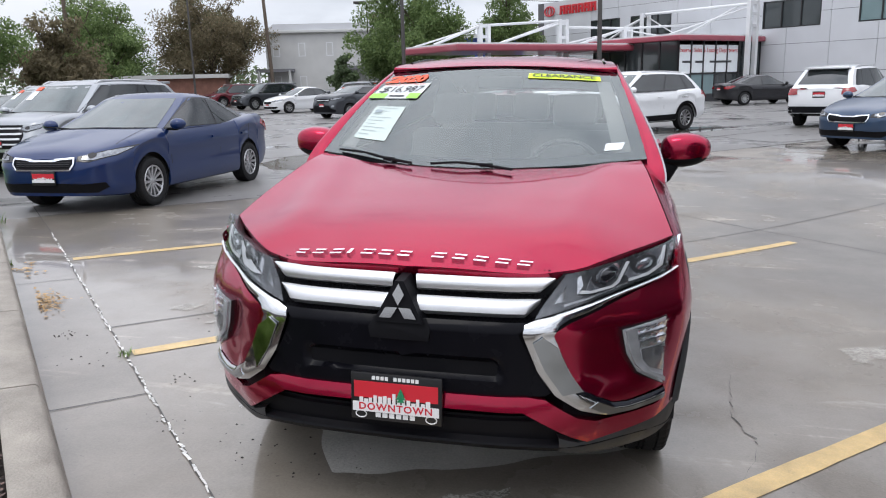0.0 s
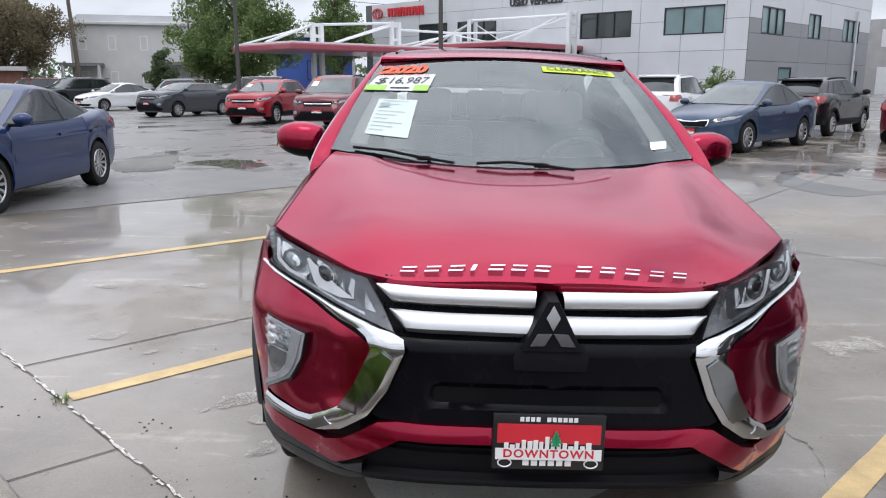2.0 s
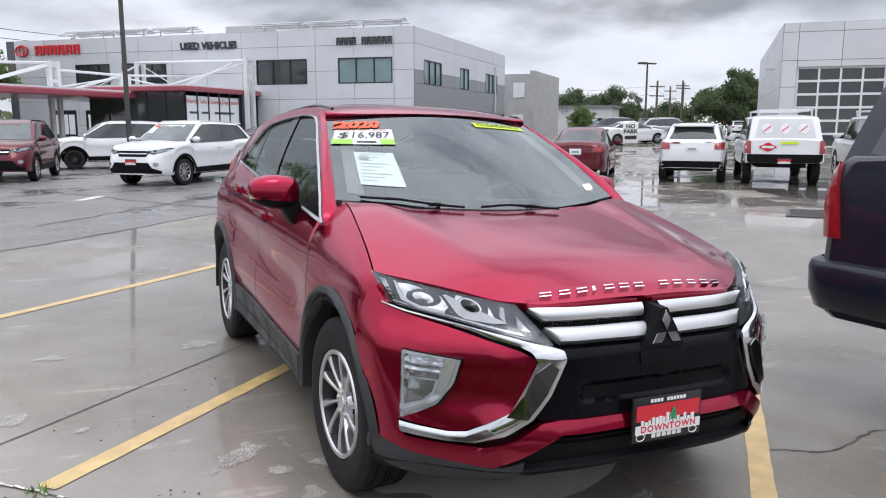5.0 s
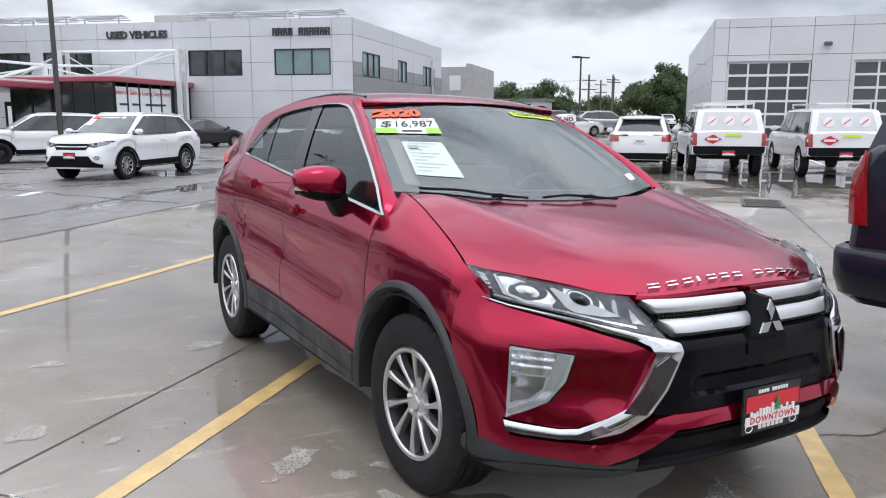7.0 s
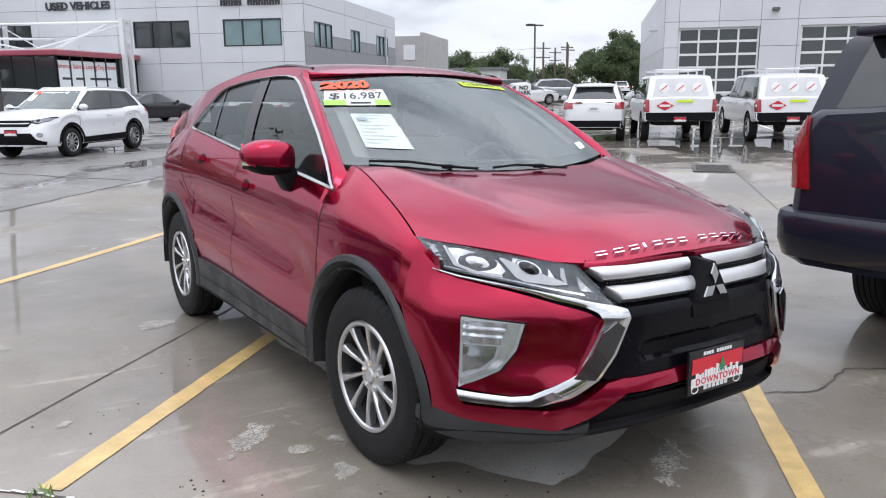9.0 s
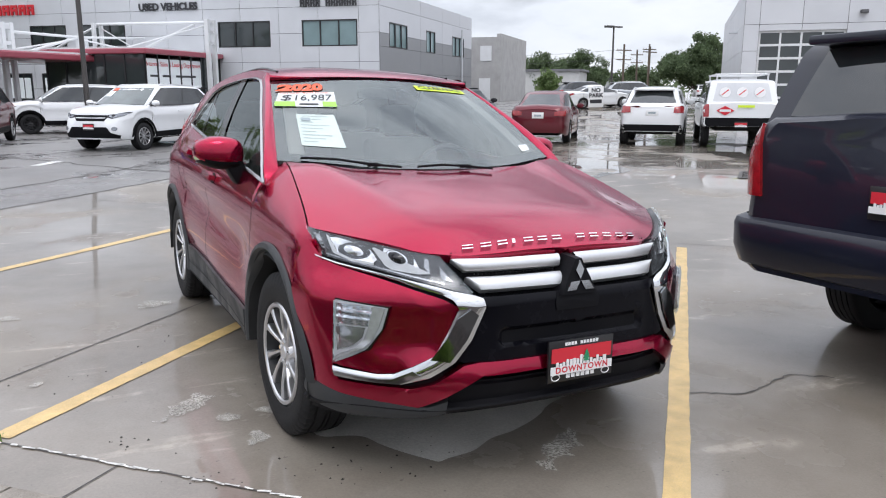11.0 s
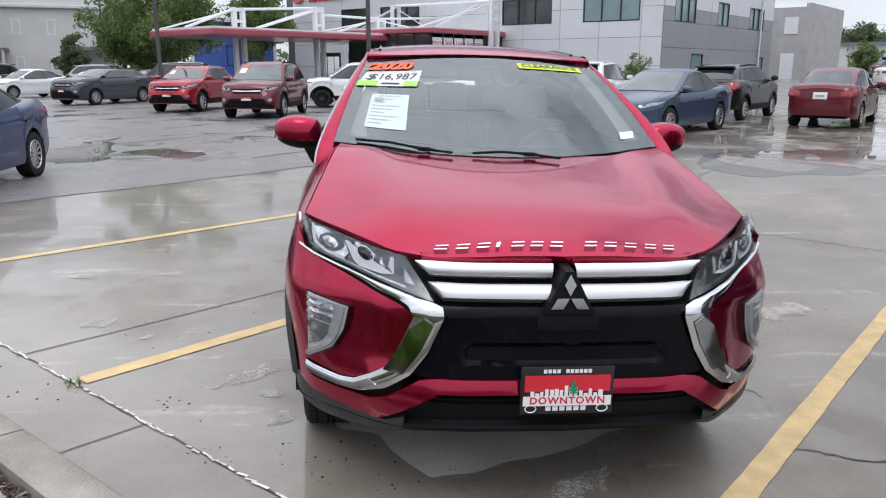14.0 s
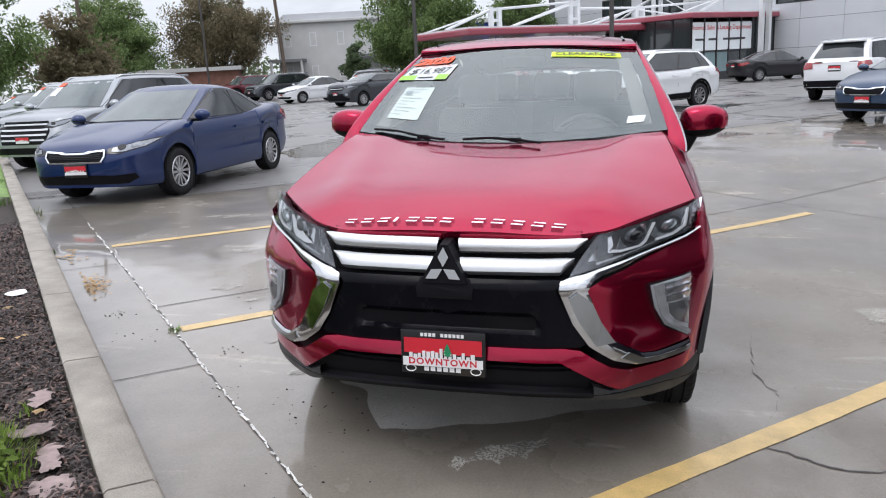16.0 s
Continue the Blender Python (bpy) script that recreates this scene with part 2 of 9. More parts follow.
M_SIGNRED = mat("red_sign_letters", (0.55, 0.02, 0.03), 0.35)
M_SIGNDK = mat("dark_sign_letters", (0.035, 0.035, 0.04), 0.4)
M_POLE = mat("bronze_lamp_pole", (0.075, 0.07, 0.067), 0.45, metal=0.4, noise_scale=2, noise_amt=0.15)
M_WOODPOLE = mat("weathered_wood_pole", (0.11, 0.085, 0.065), 0.85, noise_scale=3, noise_amt=0.3, bump=0.4)
M_BRICK = mat("grey_block_wall", (0.36, 0.355, 0.35), 0.85, noise_scale=1.2, noise_amt=0.15, bump=0.5, bump_scale=14)
M_SIDING = mat("pale_house_siding", (0.50, 0.50, 0.49), 0.7, noise_scale=1.0, noise_amt=0.08)
M_ROOF = mat("grey_roof", (0.16, 0.16, 0.17), 0.8, noise_scale=2, noise_amt=0.2)
M_BLUE = mat("blue_clapboard", (0.045, 0.10, 0.36), 0.5, noise_scale=1, noise_amt=0.1)
M_BARK = mat("tree_bark", (0.09, 0.07, 0.055), 0.9, noise_scale=6, noise_amt=0.4, bump=0.8, bump_scale=20)


def leaf_mat(name, a, b2):
    m = bpy.data.materials.new(name)
    m.use_nodes = True
    nt = m.node_tree
    b = nt.nodes["Principled BSDF"]
    g = nt.nodes.new("ShaderNodeNewGeometry")
    cr = nt.nodes.new("ShaderNodeValToRGB")
    cr.color_ramp.elements[0].color, cr.color_ramp.elements[1].color = (*a, 1), (*b2, 1)
    nt.links.new(g.outputs["Random Per Island"], cr.inputs["Fac"])
    nt.links.new(cr.outputs["Color"], b.inputs["Base Color"])
    b.inputs["Roughness"].default_value = 0.6
    b.inputs["Specular IOR Level"].default_value = 0.25
    thru, mx = nt.nodes.new("ShaderNodeBsdfTranslucent"), nt.nodes.new("ShaderNodeMixShader")
    mx.inputs[0].default_value = 0.5
    nt.links.new(cr.outputs["Color"], thru.inputs["Color"])
    nt.links.new(b.outputs[0], mx.inputs[1])
    nt.links.new(thru.outputs[0], mx.inputs[2])
    nt.links.new(mx.outputs[0], nt.nodes["Material Output"].inputs["Surface"])
    return m


M_LEAF = leaf_mat("green_leaves", (0.09, 0.14, 0.05), (0.23, 0.31, 0.12))
M_PLANT = leaf_mat("bright_green_plant", (0.12, 0.20, 0.03), (0.30, 0.40, 0.10))
M_LEAF_DK = leaf_mat("dark_leaves", (0.065, 0.095, 0.05), (0.15, 0.20, 0.10))
M_LEAF_BR = leaf_mat("brown_leaves", (0.13, 0.11, 0.065), (0.26, 0.22, 0.14))
# vehicles
M_TYRE = mat("tyre_rubber", (0.013, 0.013, 0.014), 0.7, spec=0.25, noise_scale=12, noise_amt=0.25, bump=0.2, bump_scale=200)
M_RIM = mat("machined_alloy", (0.52, 0.52, 0.53), 0.28, metal=0.9, noise_scale=10, noise_amt=0.1)
M_RIM_DK = mat("black_alloy", (0.02, 0.02, 0.022), 0.35, metal=0.4)
M_PLASTIC = mat("black_unpainted_plastic", (0.006, 0.006, 0.0075), 0.5, spec=0.10, noise_scale=6, noise_amt=0.2, bump=0.12, bump_scale=500)
M_GLOSSBLACK = mat("gloss_black_trim", (0.008, 0.008, 0.01), 0.08, spec=0.6)
M_CHROME = mat("chrome", (0.86, 0.87, 0.88), 0.06, metal=1.0, noise_scale=5, noise_amt=0.04)
M_SATIN = mat("satin_silver", (0.60, 0.605, 0.615), 0.36, metal=0.8, noise_scale=5, noise_amt=0.05)
M_LENS = mat("clear_lamp_lens", (0.26, 0.275, 0.30), 0.07, metal=0.35, spec=0.8, noise_scale=26, noise_amt=0.5)
M_LENS_RED = mat("red_lamp_lens", (0.26, 0.008, 0.012), 0.08, coat=0.7, noise_scale=20, noise_amt=0.3)
M_CARGLASS = mat("tinted_car_glass", (0.018, 0.022, 0.024), 0.03, spec=0.9, noise_scale=2.5, noise_amt=0.5)
M_CARGLASS_L = mat("pale_car_windscreen", (0.06, 0.078, 0.078), 0.03, spec=1.0, noise_scale=1.4, noise_amt=0.6)
# near-black colour holds the shade under cars, in wheel wells and gaps
M_UNDER = mat("underbody_shade_black", (0.012, 0.012, 0.012), 0.9)
M_PLATE_W = mat("white_plate", (0.72, 0.72, 0.72), 0.4)
M_PLATE_R = mat("red_plate_print", (0.55, 0.02, 0.035), 0.35)
M_PLATE_K = mat("black_plate_frame", (0.01, 0.01, 0.011), 0.3)
M_PAPER = mat("white_paper", (0.78, 0.82, 0.83), 0.6, noise_scale=6, noise_amt=0.04)
M_WATER = mat("standing_water_on_concrete", (0.105, 0.096, 0.082), 0.35, spec=0.3, coat=1.0, coat_rough=0.008, noise_scale=1.2, noise_amt=0.3)
M_SCUFF = mat("pale_scuffed_concrete", (0.46, 0.44, 0.40), 0.7, noise_scale=11, noise_amt=0.45, bump=0.3, bump_scale=90)
sn, sr, sb = M_SCUFF.node_tree.nodes.new("ShaderNodeTexNoise"), M_SCUFF.node_tree.nodes.new("ShaderNodeMapRange"), M_SCUFF.node_tree.nodes["Principled BSDF"]
sn.inputs["Scale"].default_value, sn.inputs["Detail"].default_value, sn.inputs["Roughness"].default_value = 26.0, 7.0, 0.7
sr.inputs["From Min"].default_value, sr.inputs["From Max"].default_value, sr.inputs["To Max"].default_value = 0.40, 0.52, 0.80
M_SCUFF.node_tree.links.new(sn.outputs["Fac"], sr.inputs["Value"])
M_SCUFF.node_tree.links.new(sr.outputs[0], sb.inputs["Alpha"])
M_PAPER_INK = mat("grey_ink", (0.28, 0.33, 0.35), 0.6)
M_STICK_RED = mat("orange_red_sticker", (0.75, 0.09, 0.025), 0.5)
M_STICK_YEL = mat("lime_yellow_sticker", (0.62, 0.80, 0.03), 0.5)
M_STICK_GRN = mat("green_sticker", (0.30, 0.62, 0.08), 0.5)
M_INK = mat("black_ink", (0.015, 0.015, 0.02), 0.5)

# ---- building tools ----
from mathutils.bvhtree import BVHTree

RT = math.sqrt(0.5)
SLOPE_X, SLOPE_Y = 0.028, 0.014


def smooth01(v):
    v = min(1.0, max(0.0, v))
    return v * v * (3 - 2 * v)


def ground_z(x, y):
    """The lot: a gentle fall past the parked car towards the drain, level further off, and a slow rise to the workshop."""
    w = smooth01((math.hypot(x, y) - 5.0) / 7.0)
    return -(SLOPE_X * x + SLOPE_Y * y) * (1 - w) + 0.43 * smooth01((x - 17) / 15)


def lot(u, v, dz=0.0):
    """The lot's own axes: u away from the kerb along the bay lines, v along the kerb."""
    x, y = (u - v) * RT, (u + v) * RT
    return Vector((x, y, ground_z(x, y) + dz))


def on_ground(x, y, heading):
    """The pose of a thing standing on the ground; heading 0: its front looks along -y, turning anticlockwise from above."""
    e = 0.4
    n = Vector((ground_z(x - e, y) - ground_z(x + e, y), ground_z(x, y - e) - ground_z(x, y + e), 2 * e)).normalized()
    tilt = Vector((0, 0, 1)).rotation_difference(n).to_matrix().to_4x4()
    return Matrix.Translation((x, y, ground_z(x, y))) @ tilt @ Matrix.Rotation(radians(heading), 4, "Z")


def thing(name, label, category, m=None, group="", kind=""):
    ob = tagged(new(name), label, category, group, kind)
    ob.empty_display_size = 0.2
    if m is not None:
        ob.matrix_world = m
    return ob


def finish(bm, name, material, sharp=35):
    me = bpy.data.meshes.new(name)
    bmesh.ops.recalc_face_normals(bm, faces=bm.faces)
    bm.to_mesh(me)
    bm.free()
    for mm in material if isinstance(material, (list, tuple)) else [material]:
        me.materials.append(mm)
    if sharp:
        for p in me.polygons:
            p.use_smooth = True
        me.set_sharp_from_angle(angle=radians(sharp))
    return me


def part(name, bm, material, parent=None, label="", sharp=35, **tags):
    """Links a bmesh as one mesh object, under a thing or a part."""
    ob = new(name, finish(bm, name, material, sharp))
    if parent is not None:
        ob.parent = parent
    return tagged(ob, label, **tags)


def box(bm, x0, x1, y0, y1, z0, z1, bevel=0.0, m=None):
    """Adds a box to bm, its edges rounded off."""
    r = bmesh.ops.create_cube(bm, size=1.0)
    vs = r["verts"]
    for v in vs:
        v.co = Vector(((x0 + x1) / 2 + v.co.x * (x1 - x0), (y0 + y1) / 2 + v.co.y * (y1 - y0), (z0 + z1) / 2 + v.co.z * (z1 - z0)))
    if m is not None:
        bmesh.ops.transform(bm, matrix=m, verts=vs)
    if bevel:
        es = list({e for v in vs for e in v.link_edges})
        bmesh.ops.bevel(bm, geom=es, offset=bevel, segments=2, affect="EDGES", profile=0.5)
    return bm


def boxed(*a, **k):
    return box(bmesh.new(), *a, **k)


def tube(bm, a, b, r0, r1=None, n=10, caps=True):
    """A tapered round bar from a to b."""
    a, b = Vector(a), Vector(b)
    r1 = r0 if r1 is None else r1
    q = (b - a).to_track_quat("Z", "Y")
    rings = []
    for p, r in ((a, r0), (b, r1)):
        rings.append([bm.verts.new(p + q @ Vector((r * math.cos(2 * math.pi * k / n), r * math.sin(2 * math.pi * k / n), 0))) for k in range(n)])
    for k in range(n):
        bm.faces.new((rings[0][k], rings[0][(k + 1) % n], rings[1][(k + 1) % n], rings[1][k]))
    if caps:
        bm.faces.new(rings[0][::-1])
        bm.faces.new(rings[1])
    return bm


def path_tube(bm, pts, r, n=8):
    """One round bar bent along a line of points."""
    P = [Vector(p) for p in pts]
    rings = []
    for k, p in enumerate(P):
        d = (P[min(k + 1, len(P) - 1)] - P[max(k - 1, 0)]).normalized()
        q = d.to_track_quat("Z", "Y")
        rings.append([bm.verts.new(p + q @ Vector((r * math.cos(2 * math.pi * j / n), r * math.sin(2 * math.pi * j / n), 0))) for j in range(n)])
    for a, b in zip(rings, rings[1:]):
        for j in range(n):
            bm.faces.new((a[j], a[(j + 1) % n], b[(j + 1) % n], b[j]))
    bm.faces.new(rings[0][::-1])
    bm.faces.new(rings[-1])
    return bm


def lathe(bm, profile, n=32, axis="X", m=None, closed=False):
    """Turns a profile of (along the axis, radius) round the axis."""
    rings = []
    for a, r in profile:
        ring = []
        for k in range(n):
            c, s = math.cos(2 * math.pi * k / n), math.sin(2 * math.pi * k / n)
            co = Vector((a, r * c, r * s)) if axis == "X" else Vector((r * c, r * s, a))
            ring.append(bm.verts.new(m @ co if m is not None else co))
        rings.append(ring)
    for i in range(len(rings) - (0 if closed else 1)):
        p, q = rings[i], rings[(i + 1) % len(rings)]
        for k in range(n):
            bm.faces.new((p[k], p[(k + 1) % n], q[(k + 1) % n], q[k]))
    return bm


def prism(bm, outline, y0, y1, m=None, bevel=0.0):
    """A plate with an outline in x, z, from y0 to y1."""
    f = [bm.verts.new((x, y0, z)) for x, z in outline]
    b = [bm.verts.new((x, y1, z)) for x, z in outline]
    bm.faces.new(f)
    bm.faces.new(b[::-1])
    for k in range(len(f)):
        j = (k + 1) % len(f)
        bm.faces.new((f[j], f[k], b[k], b[j]))
    if bevel:
        es = [e for e in {e for v in f for e in v.link_edges} if all(v in f for v in e.verts)]
        bmesh.ops.bevel(bm, geom=es, offset=bevel, segments=2, affect="EDGES", profile=0.5)
    if m is not None:
        bmesh.ops.transform(bm, matrix=m, verts=list({*f, *b} & set(bm.verts)) if not bevel else bm.verts)
    return bm


def pchip(pts):
    """A smooth, non-overshooting curve through points (x, y)."""
    xs, ys = np.array([p[0] for p in pts], float), np.array([p[1] for p in pts], float)
    h, d = np.diff(xs), np.diff(ys) / np.diff(xs)
    m = np.zeros(len(xs))
    m[0], m[-1] = d[0], d[-1]
    for k in range(1, len(xs) - 1):
        if d[k - 1] * d[k] > 0:
            w1, w2 = 2 * h[k] + h[k - 1], h[k] + 2 * h[k - 1]
            m[k] = (w1 + w2) / (w1 / d[k - 1] + w2 / d[k])

    def at(x):
        x = min(max(x, xs[0]), xs[-1])
        k = min(int(np.searchsorted(xs, x, side="right")) - 1, len(xs) - 2)
        t = (x - xs[k]) / h[k]
        return float((2 * t**3 - 3 * t**2 + 1) * ys[k] + (t**3 - 2 * t**2 + t) * h[k] * m[k] + (-2 * t**3 + 3 * t**2) * ys[k + 1] + (t**3 - t**2) * h[k] * m[k + 1])

    return at


AXES = {"front": Vector((0, 1, 0)), "rear": Vector((0, -1, 0)), "left": Vector((1, 0, 0)), "right": Vector((-1, 0, 0)), "top": Vector((0, 0, -1))}


def place2(axis, a, b):
    """A point far out along a view axis, for outline coordinates (a, b): x, z from front and rear, y, z from the sides, x, y from the top."""
    if axis in ("front", "rear"):
        return Vector((a, -9 if axis == "front" else 9, b))
    if axis == "top":
        return Vector((a, b, 9))
    return Vector((-9 if axis == "left" else 9, a, b))


def patch(bvh, outline, axis, off=0.004, depth=0.0, step=0.06):
    """A plate laid on a body: the outline, seen along an axis, is cast onto the body's surface, raised by off, and given a rim depth deep."""
    bm = bmesh.new()
    bm.faces.new([bm.verts.new((a, b, 0)) for a, b in outline])
    for k in (0, 1):
        lo, hi = min(p[k] for p in outline), max(p[k] for p in outline)
        n = int((hi - lo) / step)
        for j in range(1, n + 1):
            c = lo + (hi - lo) * j / (n + 1)
            co, no = ((c, 0, 0), (1, 0, 0)) if k == 0 else ((0, c, 0), (0, 1, 0))
            bmesh.ops.bisect_plane(bm, geom=bm.verts[:] + bm.edges[:] + bm.faces[:], plane_co=co, plane_no=no, dist=1e-6)
    d = AXES[axis]
    inner = {}
    for v in bm.verts[:]:
        o = place2(axis, v.co.x, v.co.y)
        hit, no, _, _ = bvh.ray_cast(o, d)
        if hit is None:
            hit, no, _, _ = bvh.find_nearest(o + d * 8.2)
        if no.dot(d) > 0:
            no = -no
        inner[v] = hit + no * (off - depth)
        v.co = hit + no * off
    bm.normal_update()
    if depth > 0:
        rim = [e for e in bm.edges if len(e.link_faces) == 1]
        low = {}
        for e in rim:
            for v in e.verts:
                if v not in low:
                    low[v] = bm.verts.new(inner[v])
        for e in rim:
            a, b = e.verts
            bm.faces.new((a, b, low[b], low[a]))
    return bm


def ribbon(bvh, pts, axis, width, off=0.003, depth=0.0, closed=False):
    """A thin strip along a line laid on a body."""
    P = [Vector(p) for p in pts]
    n = len(P)
    L, R = [], []
    for k in range(n):
        a, b = (P[k - 1] if k or closed else P[k]), (P[(k + 1) % n] if k < n - 1 or closed else P[k])
        t = (b - a).normalized()
        s = Vector((-t.y, t.x)) * width / 2
        L.append(P[k] + s)
        R.append(P[k] - s)
    d = AXES[axis]
    bm = bmesh.new()

    def cast(p):
        o = place2(axis, p.x, p.y)
        hit, no, _, _ = bvh.ray_cast(o, d)
        if hit is None:
            hit, no, _, _ = bvh.find_nearest(o + d * 8.2)
        if no.dot(d) > 0:
            no = -no
        return bm.verts.new(hit + no * off)

    l, r = [cast(p) for p in L], [cast(p) for p in R]
    for k in range(n if closed else n - 1):
        j = (k + 1) % n
        bm.faces.new((l[k], l[j], r[j], r[k]))
    return bm


def text_mesh(body, size, extrude=0.0, shear=0.0, bold=0.0, spacing=1.0, align="CENTER"):
    """Letters in the built-in font as a bmesh, in the x, z plane, facing -y."""
    cu = bpy.data.curves.new("t", "FONT")
    cu.body, cu.size, cu.extrude, cu.shear, cu.offset, cu.space_character = body, size, extrude, shear, bold, spacing
    cu.align_x, cu.align_y, cu.resolution_u = align, "CENTER", 3
    ob = bpy.data.objects.new("t", cu)
    scene.collection.objects.link(ob)
    dg = bpy.context.evaluated_depsgraph_get()
    me = bpy.data.meshes.new_from_object(ob.evaluated_get(dg))
    bm = bmesh.new()
    bm.from_mesh(me)
    bpy.data.objects.remove(ob)
    bpy.data.meshes.remove(me)
    bmesh.ops.transform(bm, matrix=Matrix.Rotation(radians(90), 4, "X"), verts=bm.verts)
    return bm


# ---- ground: one sheet, concrete bays by the kerb and old asphalt beyond ----
def grid_lines(spans):
    out = []
    for a, b, n in spans:
        out += list(np.linspace(a, b, n, endpoint=False))
    return out + [spans[-1][1]]


GUTTER_U = -0.47  # where the gutter pan meets the slabs


def build_ground():
    us = grid_lines([(-900, -60, 4), (-60, -12, 4), (-12, -0.97, 8), (-0.97, GUTTER_U, 2), (GUTTER_U, 14, 36), (14, 60, 20), (60, 900, 6)])
    vs = grid_lines([(-900, -60, 5), (-60, -12, 10), (-12, 8, 40), (8, 14, 8), (14, 60, 14), (60, 900, 6)])
    bm = bmesh.new()
    rows = [[bm.verts.new(lot(u, v)) for v in vs] for u in us]
    for i in range(len(us) - 1):
        for j in range(len(vs) - 1):
            f = bm.faces.new((rows[i][j], rows[i + 1][j], rows[i + 1][j + 1], rows[i][j + 1]))
            f.material_index = 1 if vs[j] >= 8 - 1e-6 else 2 if us[i] < GUTTER_U - 1e-6 else 0
    return part("ground", bm, [M_CONC, M_ASPH, M_GUTTER], label="wet concrete parking bays beside patched old asphalt", kind="structure", category="ground")


ground = build_ground()


def strip(name, u0, v0, u1, v1, width, material, dz=0.004, parent=None, wob=0.0, seed=1, label="", step=0.25, ragged=0.0):
    """A flat strip draped on the ground between two points of the lot."""
    rnd = random.Random(seed)
    n = max(2, int(math.hypot(u1 - u0, v1 - v0) / step))
    du, dv = u1 - u0, v1 - v0
    l = math.hypot(du, dv)
    nu, nv = -dv / l, du / l
    bm = bmesh.new()
    prev = None
    for k in range(n + 1):
        t = k / n
        c = wob * (rnd.random() - 0.5)
        h = width / 2 * (1 + ragged * (rnd.random() - 0.6))
        a = bm.verts.new(lot(u0 + du * t + nu * (c - h), v0 + dv * t + nv * (c - h), dz))
        b = bm.verts.new(lot(u0 + du * t + nu * (c + h), v0 + dv * t + nv * (c + h), dz))
        if prev:
            bm.faces.new((prev[0], a, b, prev[1]))
        prev = (a, b)
    return part(name, bm, material, parent, label, sharp=0)


road_marks = []
for k, v in enumerate((-8.72, -5.95, -3.18, -0.41, 2.36, 5.14)):
    o = strip("bay_line", -0.43, v, 5.66, v, 0.105, M_YELLOW, 0.004, seed=k, ragged=0.10, step=0.12)
    tagged(o, "worn yellow painted bay line on wet concrete", "bay line", "bay lines", "structure")
for k, v in enumerate((-7.5, -2.0, 2.92, 8.02)):
    o = strip("slab_joint", -0.5, v, 30, v, 0.011 if v < 8 else 0.05, M_JOINT, 0.0035, wob=0.006 if v < 8 else 0.05, seed=10 + k)
    tagged(o, "dark filled joint between concrete slabs", "slab joint", "slab joints", "structure")
for k, u in enumerate((5.9, 11.5, 17.5)):
    o = strip("slab_joint", u, -30, u, 8, 0.011, M_JOINT, 0.0035, wob=0.006, seed=20 + k)
    tagged(o, "dark filled joint between concrete slabs", "slab joint", "slab joints", "structure")
o = strip("gutter_joint", -0.47, -9, -0.47, 17, 0.009, M_JOINT, 0.003, wob=0.012, seed=30, step=0.1)
tagged(o, "dark joint along the gutter with flaking pale caulk", "slab joint", "slab joints", "structure")
cr = random.Random(31)
for k in range(150):
    v = -2.4 + k * 0.06 + cr.random() * 0.03
    if cr.random() < 0.93:
        strip("caulk", -0.47 + cr.uniform(-0.008, 0.008), v, -0.47 + cr.uniform(-0.008, 0.008), v + cr.uniform(0.03, 0.085), cr.uniform(0.008, 0.015), M_CAULK, 0.0055, parent=o, seed=k, wob=0.004, ragged=0.8, step=0.03)
for k, v in enumerate((-3.4, 1.73, 4.4, 7.3)):
    o = strip("slab_joint", -0.91, v, -0.47, v - 0.02, 0.008, M_JOINT, 0.0035, wob=0.006, seed=40 + k, step=0.08)
    tagged(o, "dark joint across the concrete gutter", "slab joint", "slab joints", "structure")


def crack(points, seed, width=0.007):
    rnd = random.Random(seed)
    bm = bmesh.new()
    prev = None
    for (a, b) in zip(points, points[1:]):
        for k in range(10):
            t = k / 10
            u, v = a[0] + (b[0] - a[0]) * t + rnd.uniform(-0.012, 0.012), a[1] + (b[1] - a[1]) * t + rnd.uniform(-0.012, 0.012)
            w = width * rnd.uniform(0.3, 1.0)
            cur = (bm.verts.new(lot(u - w, v, 0.003)), bm.verts.new(lot(u + w, v + w, 0.003)))
            if prev:
                bm.faces.new((prev[0], cur[0], cur[1], prev[1]))
            prev = cur
    return part("crack", bm, M_JOINT, label="thin crack wandering through the concrete", sharp=0, category="crack", kind="structure")


crack([(1.15, -0.4), (1.25, -0.75), (1.65, -1.0), (1.7, -1.25)], 3)
crack([(2.2, 0.4), (1.75, 0.05), (1.62, -0.2), (1.15, -0.45)], 4)

# patches of standing water and pale worn concrete are in the material; the asphalt has mended seams
for k, (u0, v0, u1, v1) in enumerate(((6, 9.5, 24, 11.5), (9, 8.3, 12, 19), (14, 8.3, 18, 22), (3, 13.5, 30, 15), (12, 19, 30, 18.2), (20, 8.4, 22, 24), (16, 24, 34, 23))):
    o = strip("asphalt_seam", u0, v0, u1, v1, 0.07, M_JOINT, 0.004, wob=0.16, seed=50 + k, step=0.4, ragged=0.9)
    tagged(o, "dark tarred seam in the old asphalt", "seam", "asphalt seams", "structure")
for k, (u0, v0, u1, v1, w) in enumerate(((9.3, 12.0, 10.2, 12.3, 0.25), (15.5, -15.5, 25.5, -15.5, 0.10), (20.0, -20.5, 20.0, -8.5, 0.10), (15.5, -10.5, 26, -10.5, 0.10), (22.5, -5.2, 28, -5.2, 0.10))):
    o = strip("painted_mark", u0, v0, u1, v1, w, M_WHITELINE, 0.0045, seed=70 + k, ragged=0.25)
    tagged(o, "worn white painted mark on the wet lot", "painted mark", "painted marks", "structure")

